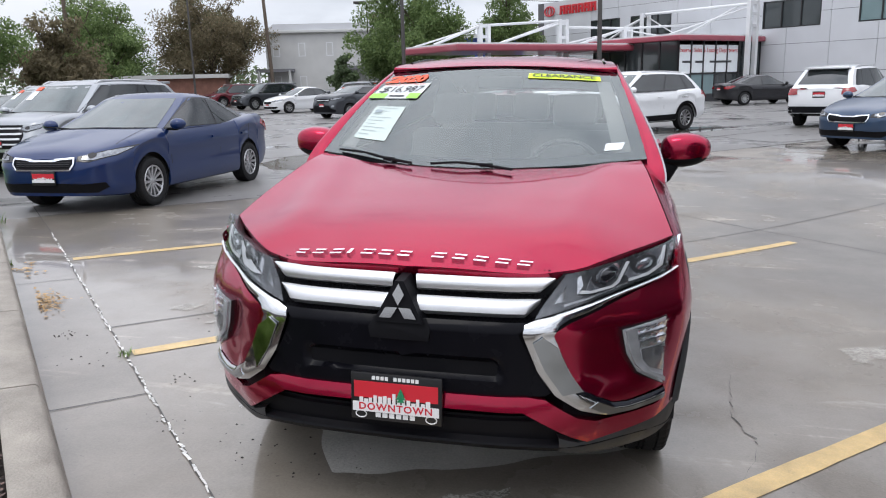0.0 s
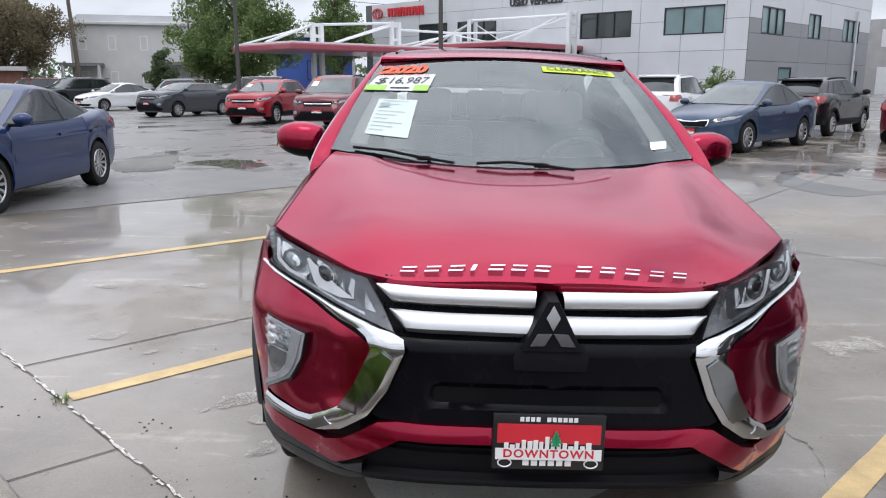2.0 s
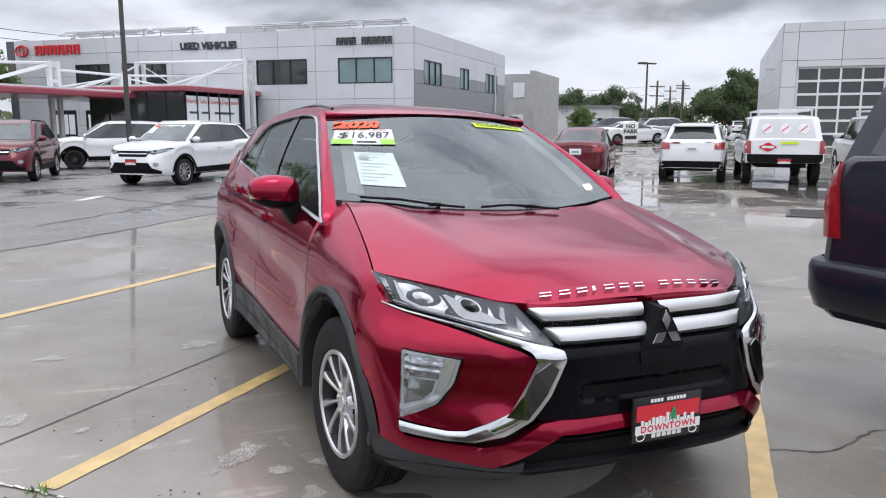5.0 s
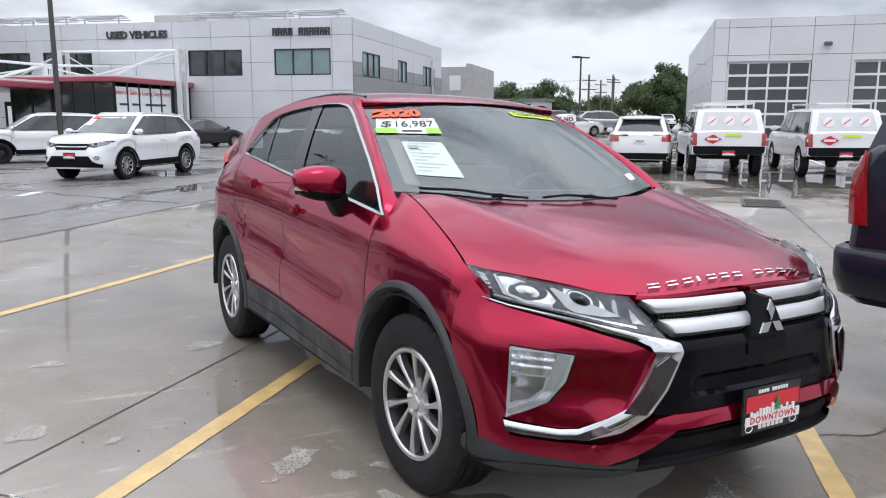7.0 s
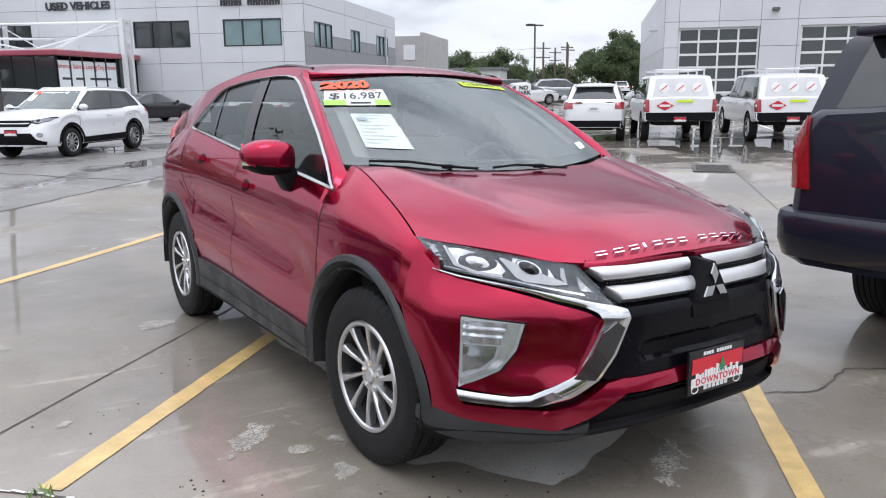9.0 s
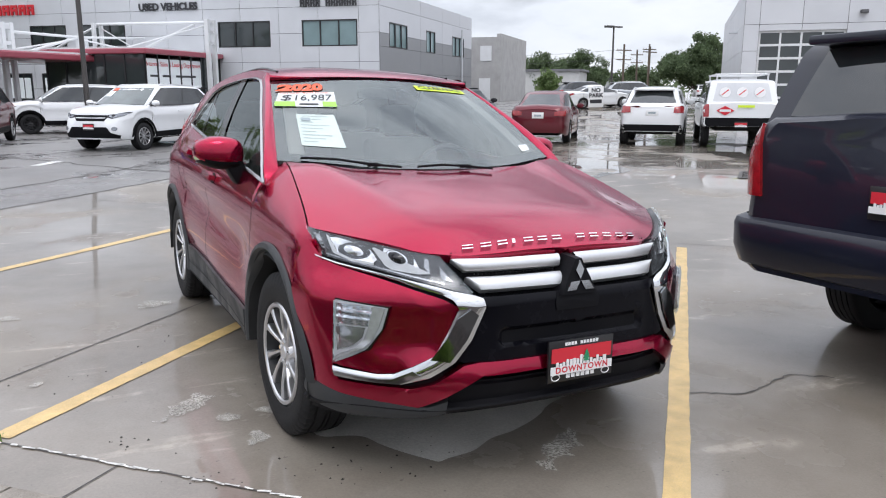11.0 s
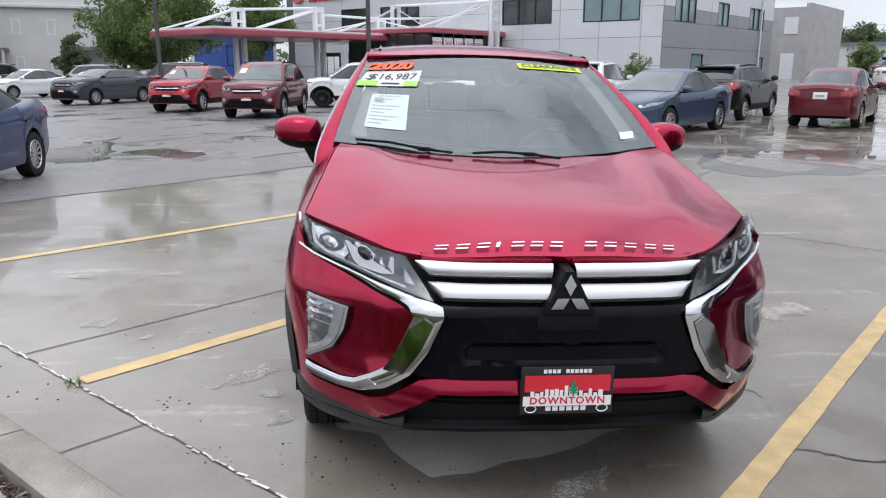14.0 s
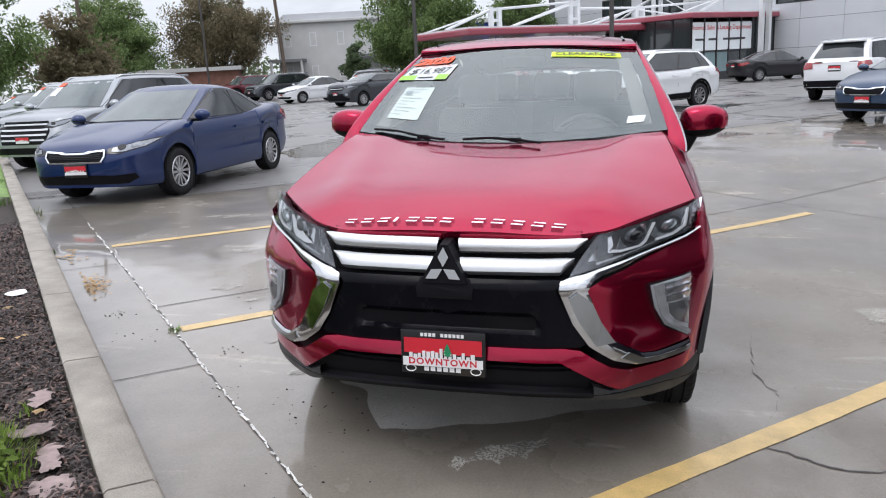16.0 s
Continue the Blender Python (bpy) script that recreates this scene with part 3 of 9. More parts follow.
def blot(name, outline, material, label, category, seed, dz, rough=0.12):
    """A flat patch with a ragged rim draped on the ground; outline in the lot's axes."""
    P = [Vector(p) for p in outline]
    n = len(P)
    size = max((a - b).length for a in P for b in P)
    rim = []
    for k in range(n):
        p0, p1, p2, p3 = P[k - 1], P[k], P[(k + 1) % n], P[(k + 2) % n]
        for j in range(10):
            t = j / 10
            c = 0.5 * ((2 * p1) + (p2 - p0) * t + (2 * p0 - 5 * p1 + 4 * p2 - p3) * t * t + (3 * p1 - p0 - 3 * p2 + p3) * t**3)
            w = Vector((noise.noise((c.x * 6 / size, c.y * 6 / size, seed)), noise.noise((c.x * 6 / size, c.y * 6 / size, seed + 9)))) + 0.5 * Vector((noise.noise((c.x * 21 / size, c.y * 21 / size, seed)), noise.noise((c.x * 21 / size, c.y * 21 / size, seed + 5))))
            rim.append(c + w * rough * size)
    bm = bmesh.new()
    bm.faces.new([bm.verts.new((p.x, p.y, 0)) for p in rim])
    bmesh.ops.triangulate(bm, faces=bm.faces[:])
    for v in bm.verts:
        v.co = lot(v.co.x, v.co.y, dz)
    return part(name, bm, material, label=label, category=category, kind="structure", sharp=0)


for k, o in enumerate((
    [(4.0, 13.2), (5.6, 14.2), (6.4, 14.9), (5.0, 12.4), (4.2, 11.1), (3.6, 11.7)],
    [(5.1, 12.1), (5.8, 12.1), (6.3, 11.2), (5.3, 10.3), (5.1, 11.2)],
    [(9.4, 2.4), (10.6, 3.6), (12.2, 3.3), (13.4, 1.6), (12.2, 0.6), (10.4, 1.2)],
    [(11.0, 9.6), (12.3, 10.4), (13.6, 9.9), (12.4, 9.2)],
    [(14.5, 12.4), (16.5, 13.6), (18.0, 12.6), (16.0, 11.8)],
    [(15.0, -2.0), (17.5, -1.0), (20.5, -3.2), (18.5, -5.5), (16.0, -4.6)])):
    blot("puddle", o, M_WATER, "shallow puddle of rainwater mirroring the sky", "puddle", k, 0.0025, 0.07)
for k, o in enumerate((
    [(-0.05, 1.84), (0.1, 1.87), (0.27, 1.9), (0.3, 1.8), (0.16, 1.76), (0.02, 1.8)],
    [(0.066, 2.717), (0.127, 2.73), (0.14, 2.694), (0.08, 2.684)],
    [(0.05, 1.62), (0.12, 1.60), (0.10, 1.52), (0.04, 1.55)], [(0.2, 1.5), (0.26, 1.46), (0.2, 1.4)], [(-0.08, 1.36), (0.0, 1.38), (-0.04, 1.28), (-0.14, 1.32)],
    [(0.02, 0.11), (0.19, 0.13), (0.48, 0.06), (0.27, 0.02)],
    [(2.9, 0.14), (3.1, 0.28), (3.35, 0.22), (3.6, 0.12), (3.35, 0.04), (3.1, 0.05)],
    [(-0.05, 3.15), (0.08, 3.22), (0.15, 3.13), (0.05, 3.05)], [(0.42, 4.3), (0.57, 4.27), (0.49, 4.14)], [(0.9, 3.9), (1.05, 3.86), (1.0, 3.74)], [(1.5, 3.2), (1.7, 3.3), (1.75, 3.12)])):
    blot("scuff", o, M_SCUFF, "pale scuffed patch of dry concrete", "scuff", 40 + k, 0.0042, 0.16)

blot("dry_patch", [(0.03, 1.15), (0.05, 0.88), (0.01, 0.58), (0.08, 0.5), (0.43, 0.35), (0.74, 0.19), (1.13, 0.05), (1.7, 0.45), (3.3, 2.0), (3.5, 2.9), (2.9, 3.4), (2.08, 2.82), (0.98, 1.82), (0.43, 1.27)], M_DRY, "pale dry concrete sheltered under the red crossover", "dry patch", 71, 0.0028, 0.021)

# ---- kerb, planting bed ----
def build_curb():
    joints = [-40, -20, -12, -8, -5, -3.3, -1.6, 0.35, 1.73, 3.1, 4.6, 6.2, 8, 10, 13, 17, 22, 30, 42]
    cu = tagged(new("curb"), "pale grey cast concrete kerb along the planting bed", "kerb", kind="structure")
    for a, b in zip(joints, joints[1:]):
        bm = bmesh.new()
        n = max(1, int((b - a) / 0.6))
        prof = [(-0.905, 0.0), (-0.928, 0.125), (-0.946, 0.143), (-1.085, 0.15), (-1.10, 0.14), (-1.105, -0.05)]
        rings = []
        for k in range(n + 1):
            v = a + 0.006 + (b - a - 0.012) * k / n
            rings.append([bm.verts.new(lot(u, v, 0) + Vector((0, 0, z))) for u, z in prof])
        for p, q in zip(rings, rings[1:]):
            for k in range(len(prof) - 1):
                bm.faces.new((p[k], p[k + 1], q[k + 1], q[k]))
        bm.faces.new(rings[0])
        bm.faces.new(rings[-1][::-1])
        part("kerb_stone", bm, M_CURB, cu, sharp=50)


build_curb()


def build_bed():
    rnd = random.Random(5)
    bm = bmesh.new()
    us = list(np.linspace(-1.104, -4.2, 28)) + [-6, -12, -40]
    vs = grid_lines([(-40, -4, 10), (-4, 7, 80), (7, 42, 14)])
    rows = []
    for u in us:
        row = []
        for v in vs:
            h = 0.085 + 0.05 * noise.noise((u * 1.1, v * 1.1, 0)) + 0.025 * noise.noise((u * 6, v * 6, 3)) + (0 if u > -1.2 else 0.03)
            row.append(bm.verts.new(lot(u, v, h)))
        rows.append(row)
    for i in range(len(us) - 1):
        for j in range(len(vs) - 1):
            f = bm.faces.new((rows[i][j], rows[i + 1][j], rows[i + 1][j + 1], rows[i][j + 1]))
            f.material_index = 1 if vs[j] > 7 else 0
    part("planting_bed", bm, [M_MULCH, M_GRASS], label="planting bed of dark bark mulch behind the kerb", category="planting bed", kind="structure")
    chips = bmesh.new()
    for k in range(21000):
        u, v = -1.115 - abs(rnd.gauss(0, 0.5)), rnd.uniform(-0.8, 6.5)
        h = 0.095 + 0.05 * noise.noise((u * 1.1, v * 1.1, 0)) + 0.025 * noise.noise((u * 6, v * 6, 3)) + 0.03
        s = rnd.uniform(0.004, 0.012)
        m = Matrix.Translation(lot(u, v, h)) @ Euler((rnd.uniform(-0.6, 0.6), rnd.uniform(-0.6, 0.6), rnd.uniform(0, 6))).to_matrix().to_4x4()
        q = [chips.verts.new(m @ Vector(c)) for c in ((-s * 2.2, -s * 0.4, 0), (s * 2.1, -s * 0.5, 0), (s * 2.0, s * 0.4, s * 0.3), (-s * 1.8, s * 0.5, 0.1 * s))]
        t = chips.verts.new(m @ Vector((0, 0, s * 0.6)))
        for j in range(4):
            chips.faces.new((q[j], q[(j + 1) % 4], t))
    part("bark_chips", chips, M_CHIP, label="loose bark chips covering the planting bed", category="mulch", kind="stuff", sharp=0)


build_bed()


def blades(name, spots, material, label, seed, kind="stuff", category="grass"):
    rnd = random.Random(seed)
    bm = bmesh.new()
    for u, v, spread, count, height in spots:
        for k in range(count):
            a, r = rnd.uniform(0, 6.28), spread * math.sqrt(rnd.random())
            p = lot(u + r * math.cos(a), v + r * math.sin(a), 0.12 if u < -1.1 else 0.0)
            h, lean, w = height * rnd.uniform(0.4, 1.1), rnd.uniform(0, 1.1) * height, rnd.uniform(0.002, 0.005)
            d = Vector((math.cos(a * 3.1), math.sin(a * 3.1), 0))
            s = Vector((-d.y, d.x, 0)) * w
            q0, q1 = bm.verts.new(p - s), bm.verts.new(p + s)
            m0, m1 = bm.verts.new(p + d * lean * 0.35 + Vector((0, 0, h * 0.6)) - s * 0.7), bm.verts.new(p + d * lean * 0.35 + Vector((0, 0, h * 0.6)) + s * 0.7)
            t = bm.verts.new(p + d * lean + Vector((0, 0, h)))
            bm.faces.new((q0, q1, m1, m0))
            bm.faces.new((m0, m1, t))
    return part(name, bm, material, label=label, category=category, kind=kind, sharp=0)


blades("weeds", [(-0.95, 7.7, 0.12, 60, 0.12), (-0.47, 2.36, 0.05, 26, 0.04), (-0.96, 5.2, 0.10, 40, 0.05)], M_GRASS, "small green weeds growing in the kerb joints", 8, category="weeds")
blades("lawn", [(-2.6, 11.5, 1.5, 5000, 0.09), (-2.0, 8.3, 0.9, 2200, 0.08), (-3.2, 16, 2.2, 5000, 0.1)], M_GRASS, "mown green grass beyond the mulch bed", 9)


def leaf_plant(name, u, v, count, radius, height, seed, label):
    """A low leafy plant: many small pointed leaves on short stems."""
    rnd = random.Random(seed)
    bm = bmesh.new()
    base = lot(u, v, 0.1)
    for k in range(count):
        a, r, z = rnd.uniform(0, 6.28), radius * math.sqrt(rnd.random()), height * rnd.random() ** 0.7
        c = base + Vector((r * math.cos(a) * (1 - 0.3 * z / height), r * math.sin(a) * (1 - 0.3 * z / height), z))
        m = Matrix.Translation(c) @ Euler((rnd.uniform(-0.9, 0.9), rnd.uniform(-0.9, 0.9), rnd.uniform(0, 6.28))).to_matrix().to_4x4()
        s = rnd.uniform(0.012, 0.030)
        q = [bm.verts.new(m @ Vector(p)) for p in ((0, -s, 0), (s * 0.45, 0, s * 0.12), (0, s, 0), (-s * 0.45, 0, s * 0.12))]
        bm.faces.new(q)
    return part(name, bm, M_PLANT, label=label, category="plant", sharp=0)


for pu, pv, pn, pr, ph, ps in ((-1.74, 0.78, 6000, 0.44, 0.19, 3), (-2.05, 1.25, 4000, 0.40, 0.22, 4), (-1.65, 0.05, 4000, 0.36, 0.18, 5)):
    leaf_plant("low_plant", pu, pv, pn, pr, ph, ps, "low bright green leafy plant in the mulch bed")
blades("plant_blades", [(-1.72, 0.80, 0.45, 2000, 0.075), (-2.0, 1.25, 0.4, 1500, 0.09), (-1.62, 0.1, 0.36, 1200, 0.08), (-1.28, 1.24, 0.04, 14, 0.07)], M_PLANT, "long green blades growing among low plants", 12, category="plants")
for k, o in enumerate(([(-1.19, 1.42), (-1.24, 1.38), (-1.26, 1.24), (-1.19, 1.26)], [(-1.22, 1.05), (-1.34, 1.03), (-1.32, 0.95), (-1.21, 0.96)], [(-1.20, 0.80), (-1.27, 0.78), (-1.26, 0.62), (-1.20, 0.66)], [(-1.19, 0.56), (-1.30, 0.52), (-1.26, 0.34), (-1.19, 0.36)], [(-1.30, 2.92), (-1.42, 2.90), (-1.36, 2.78)])):
    b_ = blot("weed_cloth", o, M_CLOTH, "torn pinkish weed cloth showing through the mulch", "weed cloth", 80 + k, 0.146, 0.22)
blot("scrap_paper", [(-1.20, 3.32), (-1.30, 3.27), (-1.26, 3.17), (-1.18, 3.21)], M_PAPER, "scrap of white paper lying on the mulch", "paper", 90, 0.156, 0.04)


def fallen_leaves():
    rnd = random.Random(21)
    for k in range(26):
        if k < 16:
            u, v, z = -0.81 + rnd.gauss(0, 0.07), 4.9 + rnd.gauss(0, 0.16), 0.008
        else:
            u, v, z = rnd.uniform(-1.5, -1.2), rnd.uniform(0.6, 4.0), 0.155
        a, s_ = rnd.uniform(0, 6.28), rnd.uniform(0.018, 0.035)
        bm = bmesh.new()
        c = lot(u, v, z)
        rim = [c + Vector((s_ * math.cos(a + t) * (0.6 if j % 2 else 1.0), s_ * math.sin(a + t) * (0.6 if j % 2 else 1.0), 0.004 * (j % 2))) for j, t in enumerate(np.linspace(0, 6.28, 9)[:-1])]
        top = bm.verts.new(c + Vector((0, 0, 0.006)))
        vs = [bm.verts.new(p) for p in rim]
        for j in range(8):
            bm.faces.new((vs[j], vs[(j + 1) % 8], top))
        part("fallen_leaf", bm, M_DEADLEAF, label="curled tan dead leaf lying on the ground", category="leaf", group="fallen leaves", sharp=0)


M_DEADLEAF = mat("tan_dead_leaf", (0.40, 0.26, 0.12), 0.7, noise_scale=20, noise_amt=0.3, per_object=0.3)
fallen_leaves()


def gutter_litter():
    """Grit on the slab by the kerb, and a drift of tan leaves washed against it."""
    rnd = random.Random(77)
    bm = bmesh.new()
    spots = [(-0.30, 1.80, 0.10, 9), (-0.68, 2.40, 0.16, 8), (-0.20, 0.95, 0.22, 16), (0.05, 0.60, 0.25, 12), (-0.45, 1.30, 0.25, 9), (0.35, 2.6, 0.5, 10), (0.6, 1.1, 0.5, 12), (-0.5, 0.2, 0.35, 14), (-0.72, 2.92, 0.10, 22)]
    for u, v, spread, count in spots:
        for _ in range(count):
            r = rnd.uniform(0.0025, 0.007)
            c = lot(u + rnd.gauss(0, spread * 0.5), v + rnd.gauss(0, spread * 0.5), r * 0.4)
            ring = [bm.verts.new(Vector(c) + Vector((r * rnd.uniform(0.7, 1.4) * math.cos(a), r * rnd.uniform(0.7, 1.4) * math.sin(a), -0.3 * r))) for a in (0, 1.3, 2.5, 3.8, 5.0)]
            top = bm.verts.new(Vector(c) + Vector((0, 0, r * 0.6)))
            for k in range(5):
                bm.faces.new((ring[k], ring[(k + 1) % 5], top))
    part("grit", bm, mat("dark_grit", (0.03, 0.026, 0.022), 0.8, noise_scale=30, noise_amt=0.3), label="scattered dark grit on the wet concrete", category="grit", kind="stuff", sharp=0)
    bm = bmesh.new()
    for k in range(150):
        u, v = -0.80 + abs(rnd.gauss(0, 0.08)), 3.75 + rnd.gauss(0, 0.16)
        c = Vector(lot(u, v, 0.006 + rnd.random() * 0.02))
        t = rnd.uniform(0, 6.28)
        d, s = Vector((math.cos(t), math.sin(t), rnd.uniform(-0.3, 0.4))), Vector((-math.sin(t), math.cos(t), rnd.uniform(-0.3, 0.3)))
        ln, wd = rnd.uniform(0.012, 0.03), rnd.uniform(0.005, 0.012)
        q = [bm.verts.new(c + x) for x in (-d * ln, s * wd, d * ln, -s * wd)]
        bm.faces.new(q)
    part("leaf_litter", bm, M_DEADLEAF, label="small drift of wet tan leaves in the gutter", category="leaf litter", kind="stuff", sharp=0)


gutter_litter()

# ---- buildings ----
def wall_frame(cx, cy, heading, z=0.0):
    """A facade's own axes: x along the wall to the left as one faces it from outside, y into the building, z up."""
    a = radians(heading)
    n, l = Vector((math.sin(a), math.cos(a), 0)), Vector((-math.cos(a), math.sin(a), 0))
    m = Matrix((( l.x, n.x, 0, cx), (l.y, n.y, 0, cy), (0, 0, 1, z), (0, 0, 0, 1)))
    return m


def panel_wall(house, m, s0, s1, z0, z1, openings, xs, zs, material, low=None):
    """A clad wall: separate metal panels between joints xs, zs, cut back where an opening lies, before a dark backing wall."""
    cutx = sorted({s0, s1, *[o[0] for o in openings], *[o[1] for o in openings]})
    cutz = sorted({z0, z1, *[o[2] for o in openings], *[o[3] for o in openings]})
    for a, b in zip(cutx, cutx[1:]):
        for c, d in zip(cutz, cutz[1:]):
            if not any(o[0] <= (a + b) / 2 <= o[1] and o[2] <= (c + d) / 2 <= o[3] for o in openings):
                solid(house, "wall_section", M_PANEL_DARK, m, a, b, 0.012, 0.35, c, d)
    g = 0.012
    for a, b in zip(xs, xs[1:]):
        for c, d in zip(zs, zs[1:]):
            # split the panel around openings
            cells = [(a + g, b - g, c + g, d - g)]
            for o in openings:
                nxt = []
                for (p, q, r, t) in cells:
                    if o[0] >= q or o[1] <= p or o[2] >= t or o[3] <= r:
                        nxt.append((p, q, r, t))
                        continue
                    if o[0] > p:
                        nxt.append((p, o[0], r, t))
                    if o[1] < q:
                        nxt.append((o[1], q, r, t))
                    lo, hi = max(p, o[0]), min(q, o[1])
                    if o[2] > r:
                        nxt.append((lo, hi, r, o[2]))
                    if o[3] < t:
                        nxt.append((lo, hi, o[3], t))
                cells = nxt
            for p, q, r, t in cells:
                if q - p > 0.02 and t - r > 0.02:
                    solid(house, "panel", low if low and d < 5.0 else material, m, p, q, -0.02, 0.012, r, t)


def window(house, m, x0, x1, z0, z1, mull, glass, name="window", frame_mat=None):
    w = 0.07
    win = new(name)
    win.parent = house
    bars = [("frame_bar", x0, x0 + w, z0, z1), ("frame_bar", x1 - w, x1, z0, z1), ("frame_bar", x0 + w, x1 - w, z0, z0 + w), ("frame_bar", x0 + w, x1 - w, z1 - w, z1)]
    bars += [("mullion", x0 + (x1 - x0) * k / mull - w / 2, x0 + (x1 - x0) * k / mull + w / 2, z0 + w, z1 - w) for k in range(1, mull)]
    for bar, a, b, c, d in bars:
        solid(win, bar, frame_mat or M_FRAME, m, a, b, -0.03, 0.12, c, d)
    for k in range(mull):
        a, b = x0 + (x1 - x0) * k / mull, x0 + (x1 - x0) * (k + 1) / mull
        gl = boxed(a + w / 2, b - w / 2, 0.05, 0.07, z0 + w, z1 - w)
        bmesh.ops.transform(gl, matrix=m, verts=gl.verts)
        part("pane", gl, glass, win, sharp=0)
    return win


def solid(house, name, material, m, *a, bevel=0.0, label=""):
    bm = boxed(*a, bevel=bevel)
    bmesh.ops.transform(bm, matrix=m, verts=bm.verts)
    return part(name, bm, material, house, label, sharp=0)


def letters(house, name, m, text, x, z, size, material, depth=0.06, bold=0.02):
    bm = text_mesh(text, size, extrude=depth / 2, bold=bold)
    # facing the wall from outside, x runs to the left
    bmesh.ops.transform(bm, matrix=m @ Matrix.Translation((x, -0.06 - depth / 2, z)) @ Matrix.Rotation(math.pi, 4, "Z") @ Matrix.Scale(-1, 4, (0, 1, 0)), verts=bm.verts)
    return part(name, bm, material, house, sharp=0)


def letter_bars(house, m, x, z, width, height, cells, material):
    """A name as plain blocks, one a letter: a thick upright ring with a bar across it."""
    n = len(cells)
    w = width / n
    for k, c in enumerate(cells):
        if c == " ":
            continue
        x0 = x + width / 2 - (k + 0.9) * w
        x1 = x0 + w * 0.8
        t = w * 0.24
        bm = bmesh.new()
        box(bm, x0, x0 + t, -0.13, -0.03, z - height / 2, z + height / 2)
        box(bm, x1 - t, x1, -0.13, -0.03, z - height / 2, z + height / 2)
        box(bm, x0 + t, x1 - t, -0.13, -0.03, z + height / 2 - t, z + height / 2)
        box(bm, x0 + t, x1 - t, -0.13, -0.03, z - t * 0.6, z + t * 0.4)
        bmesh.ops.transform(bm, matrix=m, verts=bm.verts)
        part("sign_block", bm, material, house, sharp=0)


# the dealership
dealer = thing("dealership_building", "two-storey grey metal-panelled dealership with dark windows", "building", kind="")
MF = wall_frame(16.85, 41.7, 42)
H_D = 7.5
front_open = [(1.4, 5.05, 4.14, 5.72), (7.2, 10.85, 4.14, 5.72), (17.7, 21.3, 4.35, 5.75), (22.3, 25.2, 4.35, 5.75), (19.0, 21.6, 0.1, 2.6), (22.3, 24.6, 0.1, 2.6), (25.4, 27.6, 0.1, 2.6)]
xs = [0] + [2.65 * k + 1.3 for k in range(12)]
panel_wall(dealer, MF, 0, 31.2, -0.4, H_D, front_open, xs, [-0.4, 1.55, 3.2, 4.93, 6.5, H_D], M_PANEL)
for k, o in enumerate(front_open):
    window(dealer, MF, *o, 3, M_GLASS_SKY if k == 0 else M_GLASS_DK)
for x0, x1 in ((22.5, 23.3), (23.6, 24.4), (25.6, 27.3)):
    solid(dealer, "window_poster", M_PAPER, MF, x0, x1, -0.02, 0.0, 0.9, 2.3)
MS = wall_frame(16.85, 41.7, -45)
side_open = [(-4.9, -1.6, 4.13, 5.65), (-10.9, -8.8, 4.13, 5.65), (-18.6, -15.2, 4.13, 5.65), (-6.6, -4.6, 0, 2.3), (-19.2, -18.2, 0, 2.2)]
panel_wall(dealer, MS, -21, -0.02, -0.4, H_D, side_open, [-21, -17.3, -12.6, -7.6, -0.02], [-0.4, 2.6, 4.12, 4.93, 6.5, H_D], M_PANEL, M_PANEL_LOW)
for k, o in enumerate(side_open):
    window(dealer, MS, *o, 3 if k in (0, 2) else 2 if k == 1 else 1, M_GLASS_SKY if k > 2 else M_GLASS_SKY)
solid(dealer, "roof", M_ROOF, MF, 0.1, 31.1, 0.4, 22, H_D - 0.5, H_D - 0.2)
solid(dealer, "rear_wall", M_PANEL, MF, 0, 31.1, 22, 22.3, 0, H_D)
solid(dealer, "end_wall", M_PANEL, MF, 30.9, 31.2, 0.4, 22, 0, H_D)
bm = bmesh.new()
tube(bm, (-17.75, -0.12, 0), (-17.75, -0.12, 6.3), 0.07)
bmesh.ops.transform(bm, matrix=MS, verts=bm.verts)
part("downpipe", bm, M_PANEL, dealer)
letters(dealer, "sign", MF, "USED VEHICLES", 14.35, 6.72, 0.62, M_SIGNDK)
letter_bars(dealer, MF, 3.25, 6.72, 3.75, 0.46, "1111 111111", M_SIGNDK)
letter_bars(dealer, MF, 26.6, 6.8, 4.0, 0.66, "111111", M_SIGNRED)
lg = bmesh.new()
for rx, rz, th in ((0.55, 0.36, 0.06), (0.2, 0.34, 0.05)):
    prof = []
    for k in range(24):
        a = 2 * math.pi * k / 24
        path = [(rx * math.cos(a), rz * math.sin(a)), (rx * math.cos(a + 0.262), rz * math.sin(a + 0.262))]
        tube(lg, (29.7 + path[0][0], -0.12, 6.8 + path[0][1]), (29.7 + path[1][0], -0.12, 6.8 + path[1][1]), th, n=6)
bmesh.ops.transform(lg, matrix=MF, verts=lg.verts)
part("emblem", lg, M_SIGNRED, dealer)
# rooftop sun-shades and plant
for k, x in enumerate((3.0, 6.6, 10.2, 18.5, 22.5, 26)):
    bm = bmesh.new()
    for j in range(9):
        y = 1.2 + j * 0.28
        zc = H_D + 0.80 - ((j - 4) / 4) ** 2 * 0.40
        box(bm, x - 1.6, x + 1.6, y, y + 0.2, zc, zc + 0.04)
    for px in (x - 1.3, x + 1.3):
        tube(bm, (px, 2.4, H_D - 0.3), (px, 2.4, H_D + 0.80), 0.05)
    bmesh.ops.transform(bm, matrix=MF, verts=bm.verts)
    part("roof_louvre", bm, M_WHITE, dealer, "pale curved louvred roof shade")
solid(dealer, "roof_unit", M_SIDING, MF, 13.2, 16.2, 5, 7, H_D - 0.3, H_D + 1.15, bevel=0.05)

